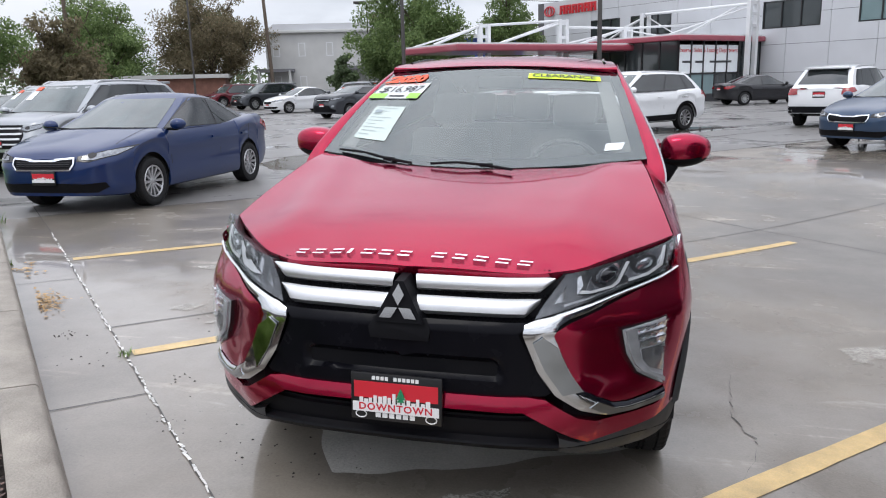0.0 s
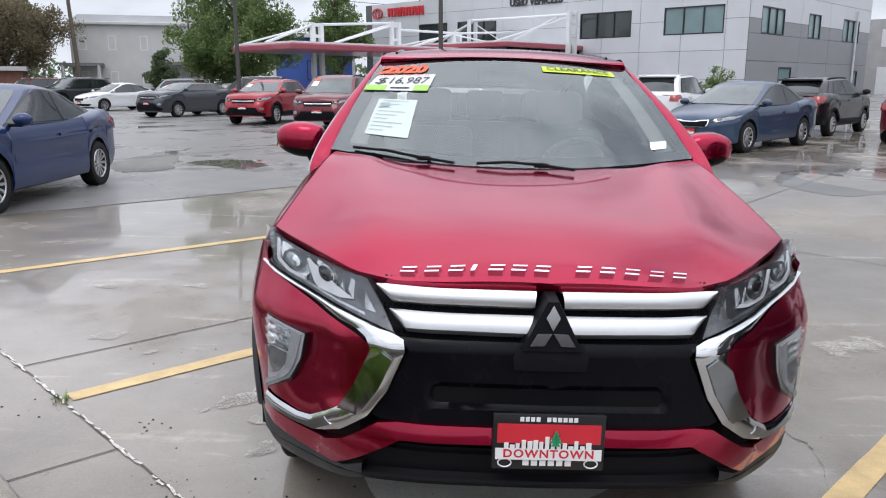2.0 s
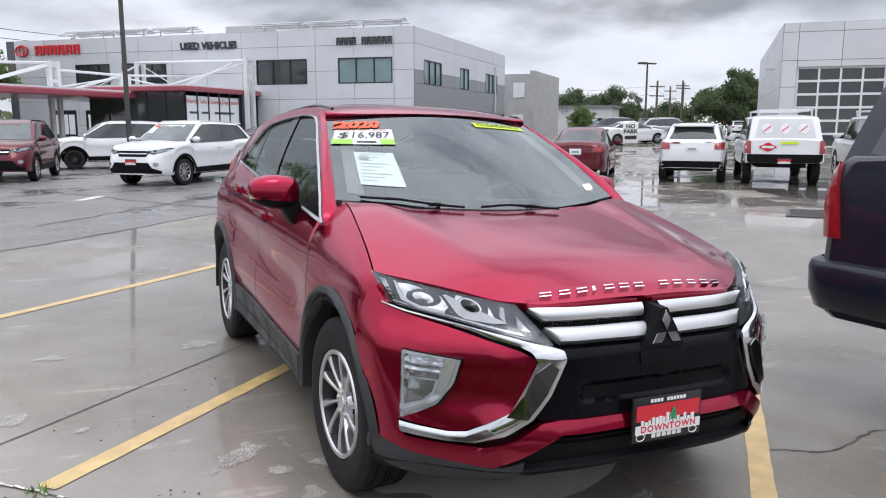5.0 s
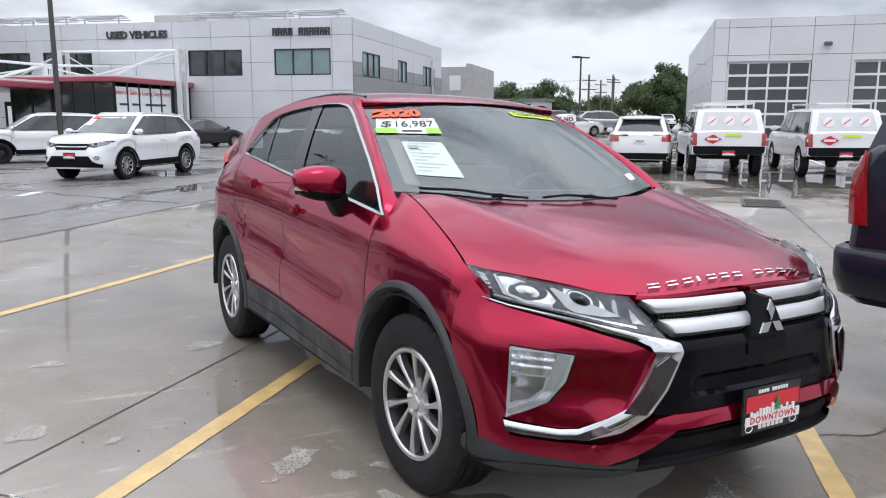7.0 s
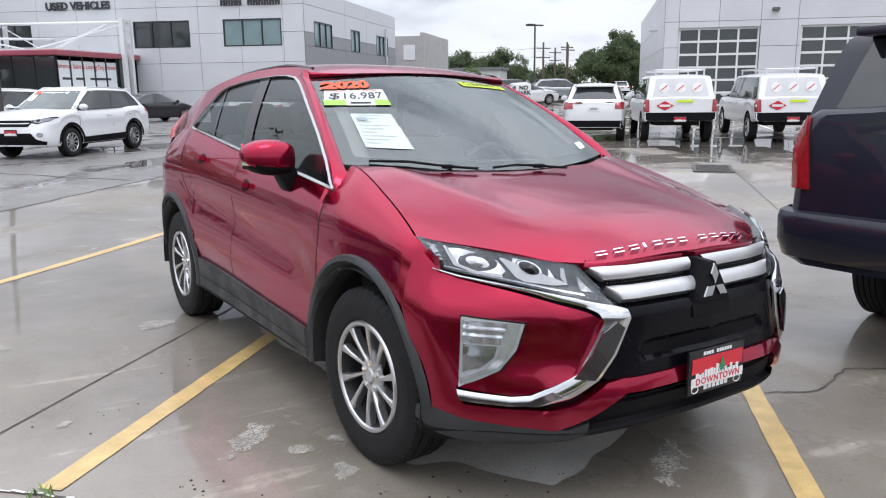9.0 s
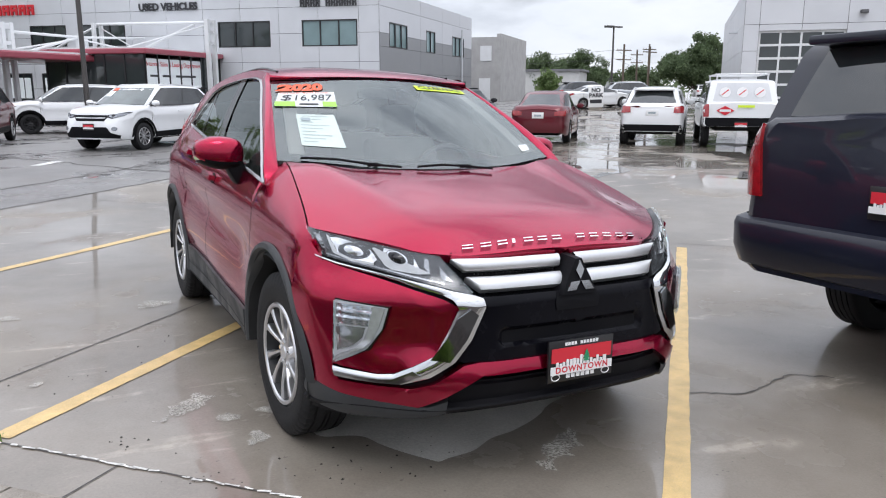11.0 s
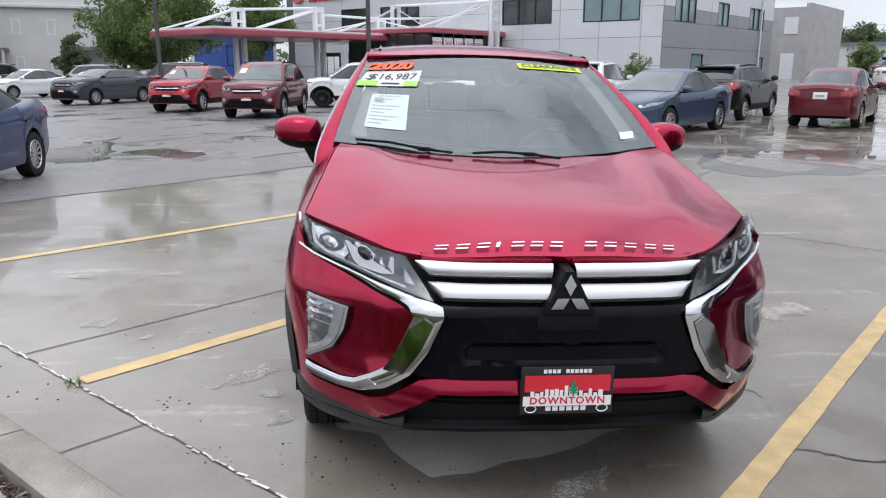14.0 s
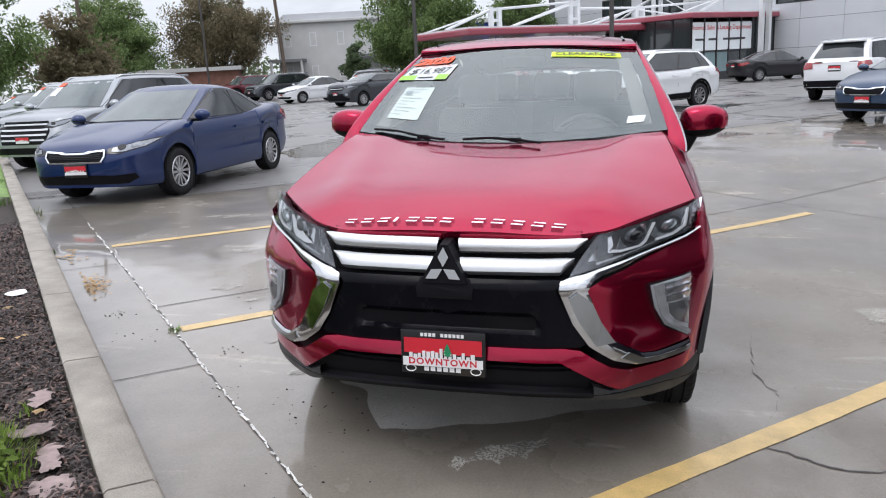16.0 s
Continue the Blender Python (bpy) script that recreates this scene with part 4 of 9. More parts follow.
# glazed showroom wing with its red-edged roof
wing = thing("showroom_wing", "low glazed showroom wing with a red-edged flat roof", "building")
MW = wall_frame(8.75, 48.98, 42)
# the wing's side faces the lot along the facade's normal, its front runs parallel to the facade
LW, DW = 6.4, 7.75
solid(wing, "roof", M_RED, MW, -0.35, LW + 0.3, -DW - 0.35, -0.02, 3.42, 3.72, bevel=0.06)
solid(wing, "roof_top", M_WHITE, MW, -0.25, LW + 0.2, -DW - 0.25, -0.02, 3.72, 3.78)
solid(wing, "base_wall", M_SIGNDK, MW, 0, LW, -DW, -0.02, -0.2, 0.45)
bm = bmesh.new()
for k in range(8):
    y = -DW + DW * k / 7.0
    box(bm, -0.05, 0.05, y - 0.05, y + 0.05, 0.45, 3.42)
for k in range(6):
    x = LW * k / 5
    box(bm, x - 0.05, x + 0.05, -DW - 0.05, -DW + 0.05, 0.45, 3.42)
box(bm, -0.04, 0.04, -DW, -0.1, 1.55, 1.63)
bmesh.ops.transform(bm, matrix=MW, verts=bm.verts)
part("mullions", bm, M_FRAME, wing, sharp=0)
for k in range(7):
    y0, y1 = -DW + DW * k / 7.0 + 0.06, -DW + DW * (k + 1) / 7.0 - 0.06
    if k < 5:
        solid(wing, "window_poster", M_PAPER, MW, -0.02, 0.0, y0, y1, 1.66, 3.2)
    else:
        solid(wing, "pane", M_GLASS_DK, MW, -0.01, 0.02, y0, y1, 1.63, 3.42)
    solid(wing, "pane", M_GLASS_DK if k > 2 else M_GLASS_SKY, MW, -0.01, 0.02, y0, y1, 0.45, 1.55)
bm = text_mesh("Internet Sales & Leasing Department", 0.36, extrude=0.004)
bmesh.ops.transform(bm, matrix=MW @ Matrix.Translation((-0.03, -DW * 0.645, 2.9)) @ Matrix.Rotation(radians(90), 4, "Z"), verts=bm.verts)
ws = part("poster_lettering", bm, M_SIGNRED, wing, sharp=0)
bm = bmesh.new()
for k, (y, w) in enumerate(((-7.0, 0.8), (-5.9, 0.7), (-4.2, 1.5), (-3.2, 0.6))):
    box(bm, -0.035, -0.025, y - w / 2, y + w / 2, 2.2, 2.32)
bmesh.ops.transform(bm, matrix=MW, verts=bm.verts)
part("poster_bars", bm, M_SIGNDK, wing, sharp=0)
for k in range(5):
    x0, x1 = LW * k / 5 + 0.06, LW * (k + 1) / 5 - 0.06
    solid(wing, "pane", M_GLASS_DK, MW, x0, x1, -DW - 0.01, -DW + 0.02, 0.45, 3.42)
solid(wing, "end_wall", M_SIGNDK, MW, LW - 0.1, LW, -DW, 0, 0, 3.42)

# steel canopy with white posts and trusses
canopy = thing("steel_canopy", "red-edged flat canopy on white steel posts and trusses", "canopy")
MC = wall_frame(-7.6, 36.6, 45)
solid(canopy, "roof", M_RED, MC, 0, 5.6, 0, 14.2, 3.02, 3.38, bevel=0.08)
solid(canopy, "roof_top", M_WHITE, MC, 0.1, 5.5, 0.1, 14.1, 3.38, 3.46)


def posts(px, py, h, gap=0.55, horizontal=False):
    bm = bmesh.new()
    for d in (0, gap):
        box(bm, px - 0.11, px + 0.11, py + d - 0.11, py + d + 0.11, -0.1, h)
    for z in (3.9, 4.7, h - 0.12):
        if z < h:
            box(bm, px - 0.08, px + 0.08, py + 0.11, py + gap - 0.11, z - 0.08, z + 0.08)
    bmesh.ops.transform(bm, matrix=MC, verts=bm.verts)
    part("post", bm, M_WHITE, canopy, sharp=30)


def pipe(a, b, r=0.075):
    bm = tube(bmesh.new(), a, b, r, n=10)
    bmesh.ops.transform(bm, matrix=MC, verts=bm.verts)
    part("truss_pipe", bm, M_WHITE, canopy)


for px, py, h in ((2.6, 3.2, 4.6), (2.6, 8.9, 4.95), (2.6, 14.2, 4.6), (2.6, 25.5, 5.25)):
    posts(px, py, h)
pipe((2.6, 3.4, 4.5), (2.6, 8.9, 4.85))
pipe((2.6, 0.2, 3.45), (2.6, 3.2, 4.5))
pipe((2.6, 4.2, 3.45), (2.6, 8.9, 4.8))
pipe((5.2, 0.4, 3.45), (2.6, 3.2, 4.45), 0.05)
pipe((4.9, 5.5, 3.45), (2.6, 8.9, 4.7), 0.05)
pipe((0.3, 3.0, 3.45), (2.6, 8.9, 4.7), 0.05)
pipe((2.6, 14.4, 4.5), (2.6, 25.5, 5.1))
pipe((2.6, 10.2, 3.45), (2.6, 14.2, 4.5))
pipe((2.6, 18.8, 3.6), (2.6, 25.5, 5.05))
pipe((2.6, 9.6, 4.5), (2.6, 14.2, 4.5))
pipe((5.0, 11.0, 3.6), (2.6, 14.2, 4.4), 0.05)
pipe((0.4, 18.0, 3.6), (2.6, 14.2, 4.4), 0.05)

# truss standing over the showroom wing's roof
for y in (-1.35, -2.05):
    solid(canopy, "post", M_WHITE, MW, -0.62, -0.38, y - 0.12, y + 0.12, -0.1, 5.72)
    solid(canopy, "post", M_WHITE, MW, 7.5, 7.7, y - 0.1, y + 0.1, -0.1, 5.66)
for z in (4.3, 5.0, 5.6):
    solid(canopy, "post_tie", M_WHITE, MW, -0.58, -0.42, -1.93, -1.47, z - 0.08, z + 0.08)
for a, b, r in (((-0.5, -1.7, 5.55), (7.6, -1.7, 5.6), 0.09), ((0.6, -1.7, 5.45), (4.8, -1.7, 3.85), 0.075), ((7.6, -1.7, 5.5), (11.6, -1.7, 3.85), 0.075), ((7.6, -1.4, 5.4), (5.4, -0.4, 3.85), 0.04), ((7.6, -1.9, 5.4), (9.6, -4.5, 3.85), 0.04), ((-0.5, -1.9, 5.4), (3.0, -5.5, 3.85), 0.04)):
    bm = tube(bmesh.new(), a, b, r, n=10)
    bmesh.ops.transform(bm, matrix=MW, verts=bm.verts)
    part("truss_pipe", bm, M_WHITE, canopy)

# workshop
shop = thing("workshop_building", "grey panelled workshop with glazed sectional garage doors", "building")
MG = wall_frame(31.4, 27.1, 45, 0.43)
H_S = 6.3
door_w = [(-4.9, -0.75), (-11.6, -6.9), (-18.4, -13.7)]
gar = [(a, b, -0.3, 4.1) for a, b in door_w]
panel_wall(shop, MG, -26, 0.0, -0.4, H_S, gar, [-26, -22, -18.4, -13.7, -11.6, -6.75, -4.9, -2.8, -0.75, 0.0], [-0.4, 3.08, 4.42, 5.85, H_S], M_PANEL)
for a, b in door_w:
    cols, rows = 4, 6
    dr = new("garage_door")
    dr.parent = shop
    tagged(dr, "white sectional garage door with glass panes")
    for k in range(cols + 1):
        x = a + 0.06 + (b - a - 0.12) * k / cols
        solid(dr, "stile", M_WHITE, MG, x - 0.05, x + 0.05, 0.1, 0.16, -0.1, 4.1)
    for k in range(rows + 1):
        z = 0.0 + 4.05 * k / rows
        solid(dr, "rail", M_WHITE, MG, a, b, 0.095, 0.165, z - 0.06, z + 0.06)
    for k in range(cols):
        for j in range(rows):
            x0, x1 = a + 0.06 + (b - a - 0.12) * k / cols + 0.05, a + 0.06 + (b - a - 0.12) * (k + 1) / cols - 0.05
            gl = boxed(x0, x1, 0.125, 0.135, 4.05 * j / rows + 0.06, 4.05 * (j + 1) / rows - 0.06)
            bmesh.ops.transform(gl, matrix=MG, verts=gl.verts)
            part("pane", gl, M_GLASS_DK, dr, sharp=0)
MG2 = wall_frame(31.4, 27.1, 135, 0.43)
panel_wall(shop, MG2, 0.02, 24, -0.4, H_S, [], [0.02, 5, 10, 15, 20, 24], [-0.4, 3.08, 4.42, 5.85, H_S], M_PANEL)
solid(shop, "roof", M_ROOF, MG, -26, 0, 0.3, 24, H_S - 0.4, H_S - 0.1)
solid(shop, "wall_lamp", M_PANEL_DARK, MG, -5.75, -5.4, -0.3, -0.02, 4.85, 5.02, bevel=0.03)
solid(shop, "wall_lamp", M_PANEL, MG2, 4.9, 5.2, -0.5, -0.02, 4.3, 4.4, bevel=0.02)
solid(shop, "rear_wall", M_PANEL, MG, -26, 0, 24, 24.3, 0, H_S)

# block-built store behind the dealership
block = thing("block_building", "grey concrete block building behind the dealership", "building")
MB = wall_frame(37.0, 61.0, 45)
MBs = wall_frame(37.0, 61.0, -45)
solid(block, "wall", M_BRICK, MB, 0, 7, 0, 0.4, -0.2, 6.4)
solid(block, "side_wall", M_BRICK, MBs, -12, -0.01, -0.4, 0, -0.2, 6.7)
solid(block, "roof", M_ROOF, MB, 0.05, 7, 0.4, 12, 6.0, 6.2)
solid(block, "door", M_WHITE, MB, 0.6, 1.7, -0.06, -0.01, 0, 2.6)
solid(block, "window", M_WHITE, MB, 0.5, 1.6, -0.06, -0.01, 4.2, 5.6)
low = thing("beige_shed", "low beige flat-roofed building far across the lot", "building")
ML = wall_frame(62, 84, 45)
solid(low, "wall", M_SIDING, ML, -2, 12, 0, 8, -0.2, 4.0)
solid(low, "roof", M_ROOF, ML, -2.3, 12.3, -0.3, 8.3, 4.0, 4.3)
low = thing("white_shed", "low white flat-roofed building far across the lot", "building")
ML = wall_frame(84, 96, 45)
solid(low, "wall", M_WHITE, ML, -2, 18, 0, 8, -0.2, 3.2)
solid(low, "roof", M_ROOF, ML, -2.3, 18.3, -0.3, 8.3, 3.2, 3.6)
solid(low, "window", M_GLASS_DK, ML, 4, 9, -0.05, 0.0, 1.2, 2.4)

# the old house beyond the street
house = thing("old_house", "pale two-storey house with a porch and flat cornice", "house")
MH = Matrix.Translation((-25.5, 61.5, 0)) @ Matrix.Rotation(radians(16), 4, "Z")
solid(house, "wall", M_SIDING, MH, -4.3, 5.5, 0, 10, -0.2, 6.1)
solid(house, "roof", M_SIDING, MH, -4.55, 5.8, -0.3, 10.3, 5.95, 6.2, bevel=0.05)
bm = prism(bmesh.new(), [(-4.3, 6.2), (-3.6, 6.75), (4.9, 6.75), (5.5, 6.2)], 0.2, 9.8)
bmesh.ops.transform(bm, matrix=MH, verts=bm.verts)
part("gable", bm, M_PANEL, house, sharp=0)
for x in (-3.4, -1.2, 1.2, 3.6):
    for z in (1.2, 4.0):
        window(house, MH, x - 0.30, x + 0.30, z, z + 1.15, 1, M_GLASS_SKY, frame_mat=M_WHITE)
solid(house, "porch_roof", M_ROOF, MH, -4.9, -1.9, -2.0, 0, 2.7, 2.95)
solid(house, "porch_roof", M_ROOF, MH, 2.2, 6.2, -2.2, 0, 2.8, 3.05)
for x in (2.4, 6.0, -4.7, -2.1):
    bm = tube(bmesh.new(), (x, -1.9, 0), (x, -1.9, 2.8), 0.12)
    bmesh.ops.transform(bm, matrix=MH, verts=bm.verts)
    part("porch_post", bm, M_SIDING, house)
blueh = thing("blue_house", "small bright blue clapboard house behind the trees", "house")
MBH = Matrix.Translation((-10.8, 62, 0)) @ Matrix.Rotation(radians(8), 4, "Z")
solid(blueh, "wall", M_BLUE, MBH, -3, 3.4, 0, 8, -0.2, 5.0)
solid(blueh, "roof", M_WHITE, MBH, -3.2, 3.6, -0.3, 8, 5.0, 5.3)
window(blueh, MBH, -0.4, 0.6, 1.6, 3.2, 1, M_GLASS_DK)
window(blueh, MBH, 1.4, 2.4, 1.6, 3.2, 1, M_GLASS_DK)
for x in (-3, 1.0, 3.4):
    solid(blueh, "corner_board", M_WHITE, MBH, x - 0.12, x + 0.12, -0.05, -0.01, 0, 5.0)
shed = thing("brick_shed", "dark red low brick building behind the parked cars", "building")
MSH = Matrix.Translation((-36, 52, 0)) @ Matrix.Rotation(radians(25), 4, "Z")
solid(shed, "wall", mat("old_red_brick", (0.20, 0.095, 0.07), 0.85, noise_scale=2.0, noise_amt=0.3, bump=0.4, bump_scale=30), MSH, -5, 6, 0, 6, -0.2, 2.3)
solid(shed, "roof", M_SIDING, MSH, -5.3, 6.3, -0.3, 6, 2.3, 2.6)

# ---- poles ----
def lamp_pole(x, y, h, r=0.09, label="dark bronze steel lot lamp pole on a concrete base", arms=1, turn=0):
    ob = thing("street_lamp", label, "street lamp", Matrix.Translation((x, y, ground_z(x, y))) @ Matrix.Rotation(radians(turn), 4, "Z"), "lot lamps")
    part("base", lathe(bmesh.new(), [(0, 0.001), (0, 0.3), (0.6, 0.3), (0.62, 0.27), (0.62, 0.001)], 20, "Z"), M_CURB, ob)
    part("pole", tube(bmesh.new(), (0, 0, 0.6), (0, 0, h), r, r * 0.75, 12), M_POLE, ob)
    for s in ((-1, 1) if arms == 2 else (1,)):
        bm = box(bmesh.new(), s * 0.1, s * 0.9, -0.17, 0.17, h - 0.02, h + 0.1, bevel=0.03)
        box(bm, 0, s * 0.2, -0.03, 0.03, h - 0.02, h + 0.04)
        part("lamp_head", bm, M_POLE, ob)
    return ob


lamp_pole(-8.6, 30.2, 9.0)
lamp_pole(-0.25, 27.4, 9.0)
lamp_pole(-25.5, 41.5, 8.0, 0.07, arms=2)
lamp_pole(-17.5, 52.0, 7.2, 0.06, arms=2)
lamp_pole(43.8, 52.4, 6.5, 0.10, "pale steel lot lamp pole far across the lot", 2)
lamp_pole(88, 82, 6.2, 0.1, "pale steel lot lamp pole far across the lot", 2)


def utility_pole(x, y, h, lean=0.0, color=None, arms=1):
    ob = thing("utility_pole", "weathered wooden utility pole with a crossarm", "utility pole", Matrix.Translation((x, y, -0.1)) @ Matrix.Rotation(radians(lean), 4, "Y"), "utility poles")
    part("pole", tube(bmesh.new(), (0, 0, 0), (0, 0, h), 0.17, 0.11, 10), color or M_WOODPOLE, ob)
    for k in range(arms):
        z = h - 0.7 - k * 1.1
        part("crossarm", boxed(-1.1, 1.1, -0.06, 0.06, z - 0.06, z + 0.06), M_WOODPOLE, ob, sharp=0)
        for px in (-1.0, -0.5, 0.5, 1.0):
            part("insulator", lathe(bmesh.new(), [(z + 0.06, 0.03), (z + 0.12, 0.05), (z + 0.2, 0.03), (z + 0.2, 0.001)], 8, "Z", Matrix.Translation((px, 0, 0))), M_WHITE, ob)
    return ob


UP = [(-27.5, 57.0, 12.5, -3, 2), (-36, 44, 13, -2, 1), (61.2, 71.2, 7.0, 0, 2), (67, 73.2, 7.0, 1, 1), (74, 83.2, 7.2, -1, 2), (71, 77.6, 7.6, 0, 1), (95, 100, 7, 1, 1), (8, 85, 11, 0, 1)]
for x, y, h, l, a in UP:
    utility_pole(x, y, h, l, arms=a)


def cable(a, b, sag, name="overhead_cable"):
    a, b = Vector(a), Vector(b)
    pts = [a.lerp(b, t / 14) - Vector((0, 0, sag * 4 * (t / 14) * (1 - t / 14))) for t in range(15)]
    part(name, path_tube(bmesh.new(), pts, 0.014, 5), M_SIGNDK, label="thin black overhead cable strung between poles", category="cable")


for k in range(4):
    cable((-27.5 - 0.6 + 0.4 * k, 57, 11.4 - 0.9 * (k % 2)), (8, 85, 10.2 - 0.7 * (k % 2)), 1.2)
    cable((-27.5 - 0.6 + 0.4 * k, 57, 11.4 - 0.9 * (k % 2)), (-62, 40, 11.5 - 0.5 * k), 1.2)
for k in range(2):
    cable((60.3, 71.9, 6.3 - k), (95, 100, 6.3 - k), 0.7)
    cable((60.3, 71.9, 6.2 - k), (30, 110, 7.0 - k), 0.9)

# ---- trees ----
def tree(name, x, y, h, crown_r, crown_z, leaf, seed, n=3500, label="tall leafy green tree", squash=1.0, leafsize=0.16, trunk_r=0.2):
    """A tapered trunk, limbs that fork, and leaves in clumps round the limbs' ends."""
    rnd = random.Random(seed)
    ob = thing(name, label, "tree", Matrix.Translation((x, y, -0.05)))
    wood, tips = bmesh.new(), []
    tube(wood, (0, 0, 0), (0, 0, crown_z), trunk_r, trunk_r * 0.7, 9)
    top = h
    def limb(p, d, l, r, depth):
        q = p + d * l
        tube(wood, p, q, r, r * 0.6, 6, caps=False)
        tips.append(q)
        if depth:
            for k in range(rnd.choice((2, 3, 3))):
                e = (d + Vector((rnd.uniform(-1, 1), rnd.uniform(-1, 1), rnd.uniform(-0.35, 0.75))) * 0.8).normalized()
                limb(q, e, l * rnd.uniform(0.6, 0.85), r * 0.6, depth - 1)
    span = top - crown_z
    for k in range(7):
        a = 2 * math.pi * k / 7 + rnd.uniform(-0.3, 0.3)
        z0 = crown_z * rnd.uniform(0.6, 1.0)
        d = Vector((math.cos(a) * crown_r / 3.2, math.sin(a) * crown_r / 3.2, span / 3.2 * rnd.uniform(0.3, 1.0)))
        limb(Vector((0, 0, z0)), d.normalized(), d.length, trunk_r * 0.45, 2)
    limb(Vector((0, 0, crown_z)), Vector((0, 0, 1)), span * 0.45, trunk_r * 0.6, 2)
    part("trunk", wood, M_BARK, ob)
    # clumps: at limb ends and through the crown's volume
    clumps = []
    for q in tips:
        clumps.append((q, rnd.uniform(0.5, 1.0)))
    cz, rz = (crown_z * 0.8 + top) / 2, (top - crown_z * 0.8) / 2
    while len(clumps) < 150:
        a, b, c = rnd.gauss(0, 0.5), rnd.gauss(0, 0.5), rnd.gauss(0, 0.52)
        if a * a + b * b + c * c < 1.05:
            wid = 1.0 - 0.3 * max(0, c)
            clumps.append((Vector((a * crown_r * wid, b * crown_r * wid, cz + c * rz)), rnd.uniform(0.55, 1.15)))
    verts, faces = [], []
    for k in range(n):
        q, s = clumps[rnd.randrange(len(clumps))]
        v = Vector((rnd.gauss(0, 1), rnd.gauss(0, 1), rnd.gauss(0, 0.75)))
        p = q + v.normalized() * s * crown_r * 0.23 * rnd.random() ** 0.4
        z = leafsize * rnd.uniform(0.6, 1.3)
        e = Euler((rnd.uniform(-1.2, 1.2), rnd.uniform(-1.2, 1.2), rnd.uniform(0, 6.28))).to_matrix()
        i = len(verts)
        verts += [p + e @ Vector(c) for c in ((-z, 0, 0), (0, -0.5 * z, 0.12 * z), (z, 0, 0), (0, 0.5 * z, 0.12 * z))]
        faces.append((i, i + 1, i + 2, i + 3))
    me = bpy.data.meshes.new("crown")
    me.from_pydata(verts, [], faces)
    me.materials.append(leaf)
    cr_ob = new("crown", me)
    cr_ob.parent = ob
    return ob


TREES = [
    ("deciduous_tree", -12.7, 47.5, 9.8, 4.5, 1.3, M_LEAF, 8000, "broad leafy green tree behind the parked cars"),
    ("deciduous_tree", -8.2, 58.5, 8.6, 2.6, 2.4, M_LEAF, 3500, "slim leafy green tree beside the canopy"),
    ("deciduous_tree", -33.4, 57.4, 9.8, 5.0, 1.9, M_LEAF_BR, 7000, "brownish half-bare tree behind the parked cars"),
    ("deciduous_tree", -20.6, 55, 3.6, 1.3, 0.8, M_LEAF_DK, 1400, "dark green tree beside the old house"),
    ("deciduous_tree", -32.5, 30.0, 8.0, 4.0, 1.2, M_LEAF, 6500, "large leafy green tree at the lot's edge"),
    ("deciduous_tree", -35.5, 46, 7.8, 3.2, 1.8, M_LEAF, 4000, "tall leafy green tree behind the parked cars"),
    ("deciduous_tree", -31.6, 37.0, 5.2, 2.9, 0.7, M_LEAF_BR, 4000, "brownish bushy tree at the lot's edge"),
    ("deciduous_tree", -36, 62, 9.6, 3.8, 3.4, M_LEAF_DK, 3500, "tall dark tree far behind the lot"),
    ("deciduous_tree", -46, 60, 8.0, 4.0, 2.6, M_LEAF_DK, 3000, "tall dark tree far behind the lot"),
    ("deciduous_tree", -41.5, 54, 9.5, 4.6, 1.6, M_LEAF, 5000, "tall leafy green tree behind the parked cars"),
    ("deciduous_tree", -22, 72, 8.2, 2.8, 3.0, M_LEAF_BR, 1200, "thin bare-branched tree behind the house"),
    ("deciduous_tree", -2, 66, 7.0, 4.5, 2.0, M_LEAF_DK, 3000, "dark green tree beyond the canopy"),
    ("deciduous_tree", 70, 68, 7.6, 5.0, 1.6, M_LEAF_DK, 6000, "large dark green tree across the lot"),
    ("deciduous_tree", 78, 70, 6.6, 4.6, 1.5, M_LEAF_DK, 5000, "large dark green tree across the lot"),
    ("deciduous_tree", 62, 90, 6.2, 4.5, 2.0, M_LEAF_DK, 4000, "dark green tree in the far distance"),
    ("deciduous_tree", 71, 92, 6.8, 5.0, 2.0, M_LEAF_DK, 4000, "dark green tree in the far distance"),
    ("deciduous_tree", 55, 95, 6.2, 5.0, 2.0, M_LEAF, 3500, "green tree in the far distance"),
    ("deciduous_tree", 82, 92, 5.0, 5.0, 1.0, M_LEAF_DK, 3000, "low dark trees in the far distance"),
    ("small_tree", 39.5, 56, 3.4, 1.5, 0.8, M_LEAF, 1200, "small round green street tree"),
    ("shrub", 12.2, 33.0, 2.1, 0.95, 0.3, M_LEAF, 1000, "rounded green shrub beside the dealership wall"),
]
for k, (nm_, x, y, h, r, cz, lf, n, lb) in enumerate(TREES):
    tree(nm_, x, y, h, r, cz, lf, 100 + k, int(n * 4.6), lb, trunk_r=0.2 if h > 4 else 0.06, leafsize=0.05 if h < 3 else 0.115 if y < 65 and x < 40 else 0.18)


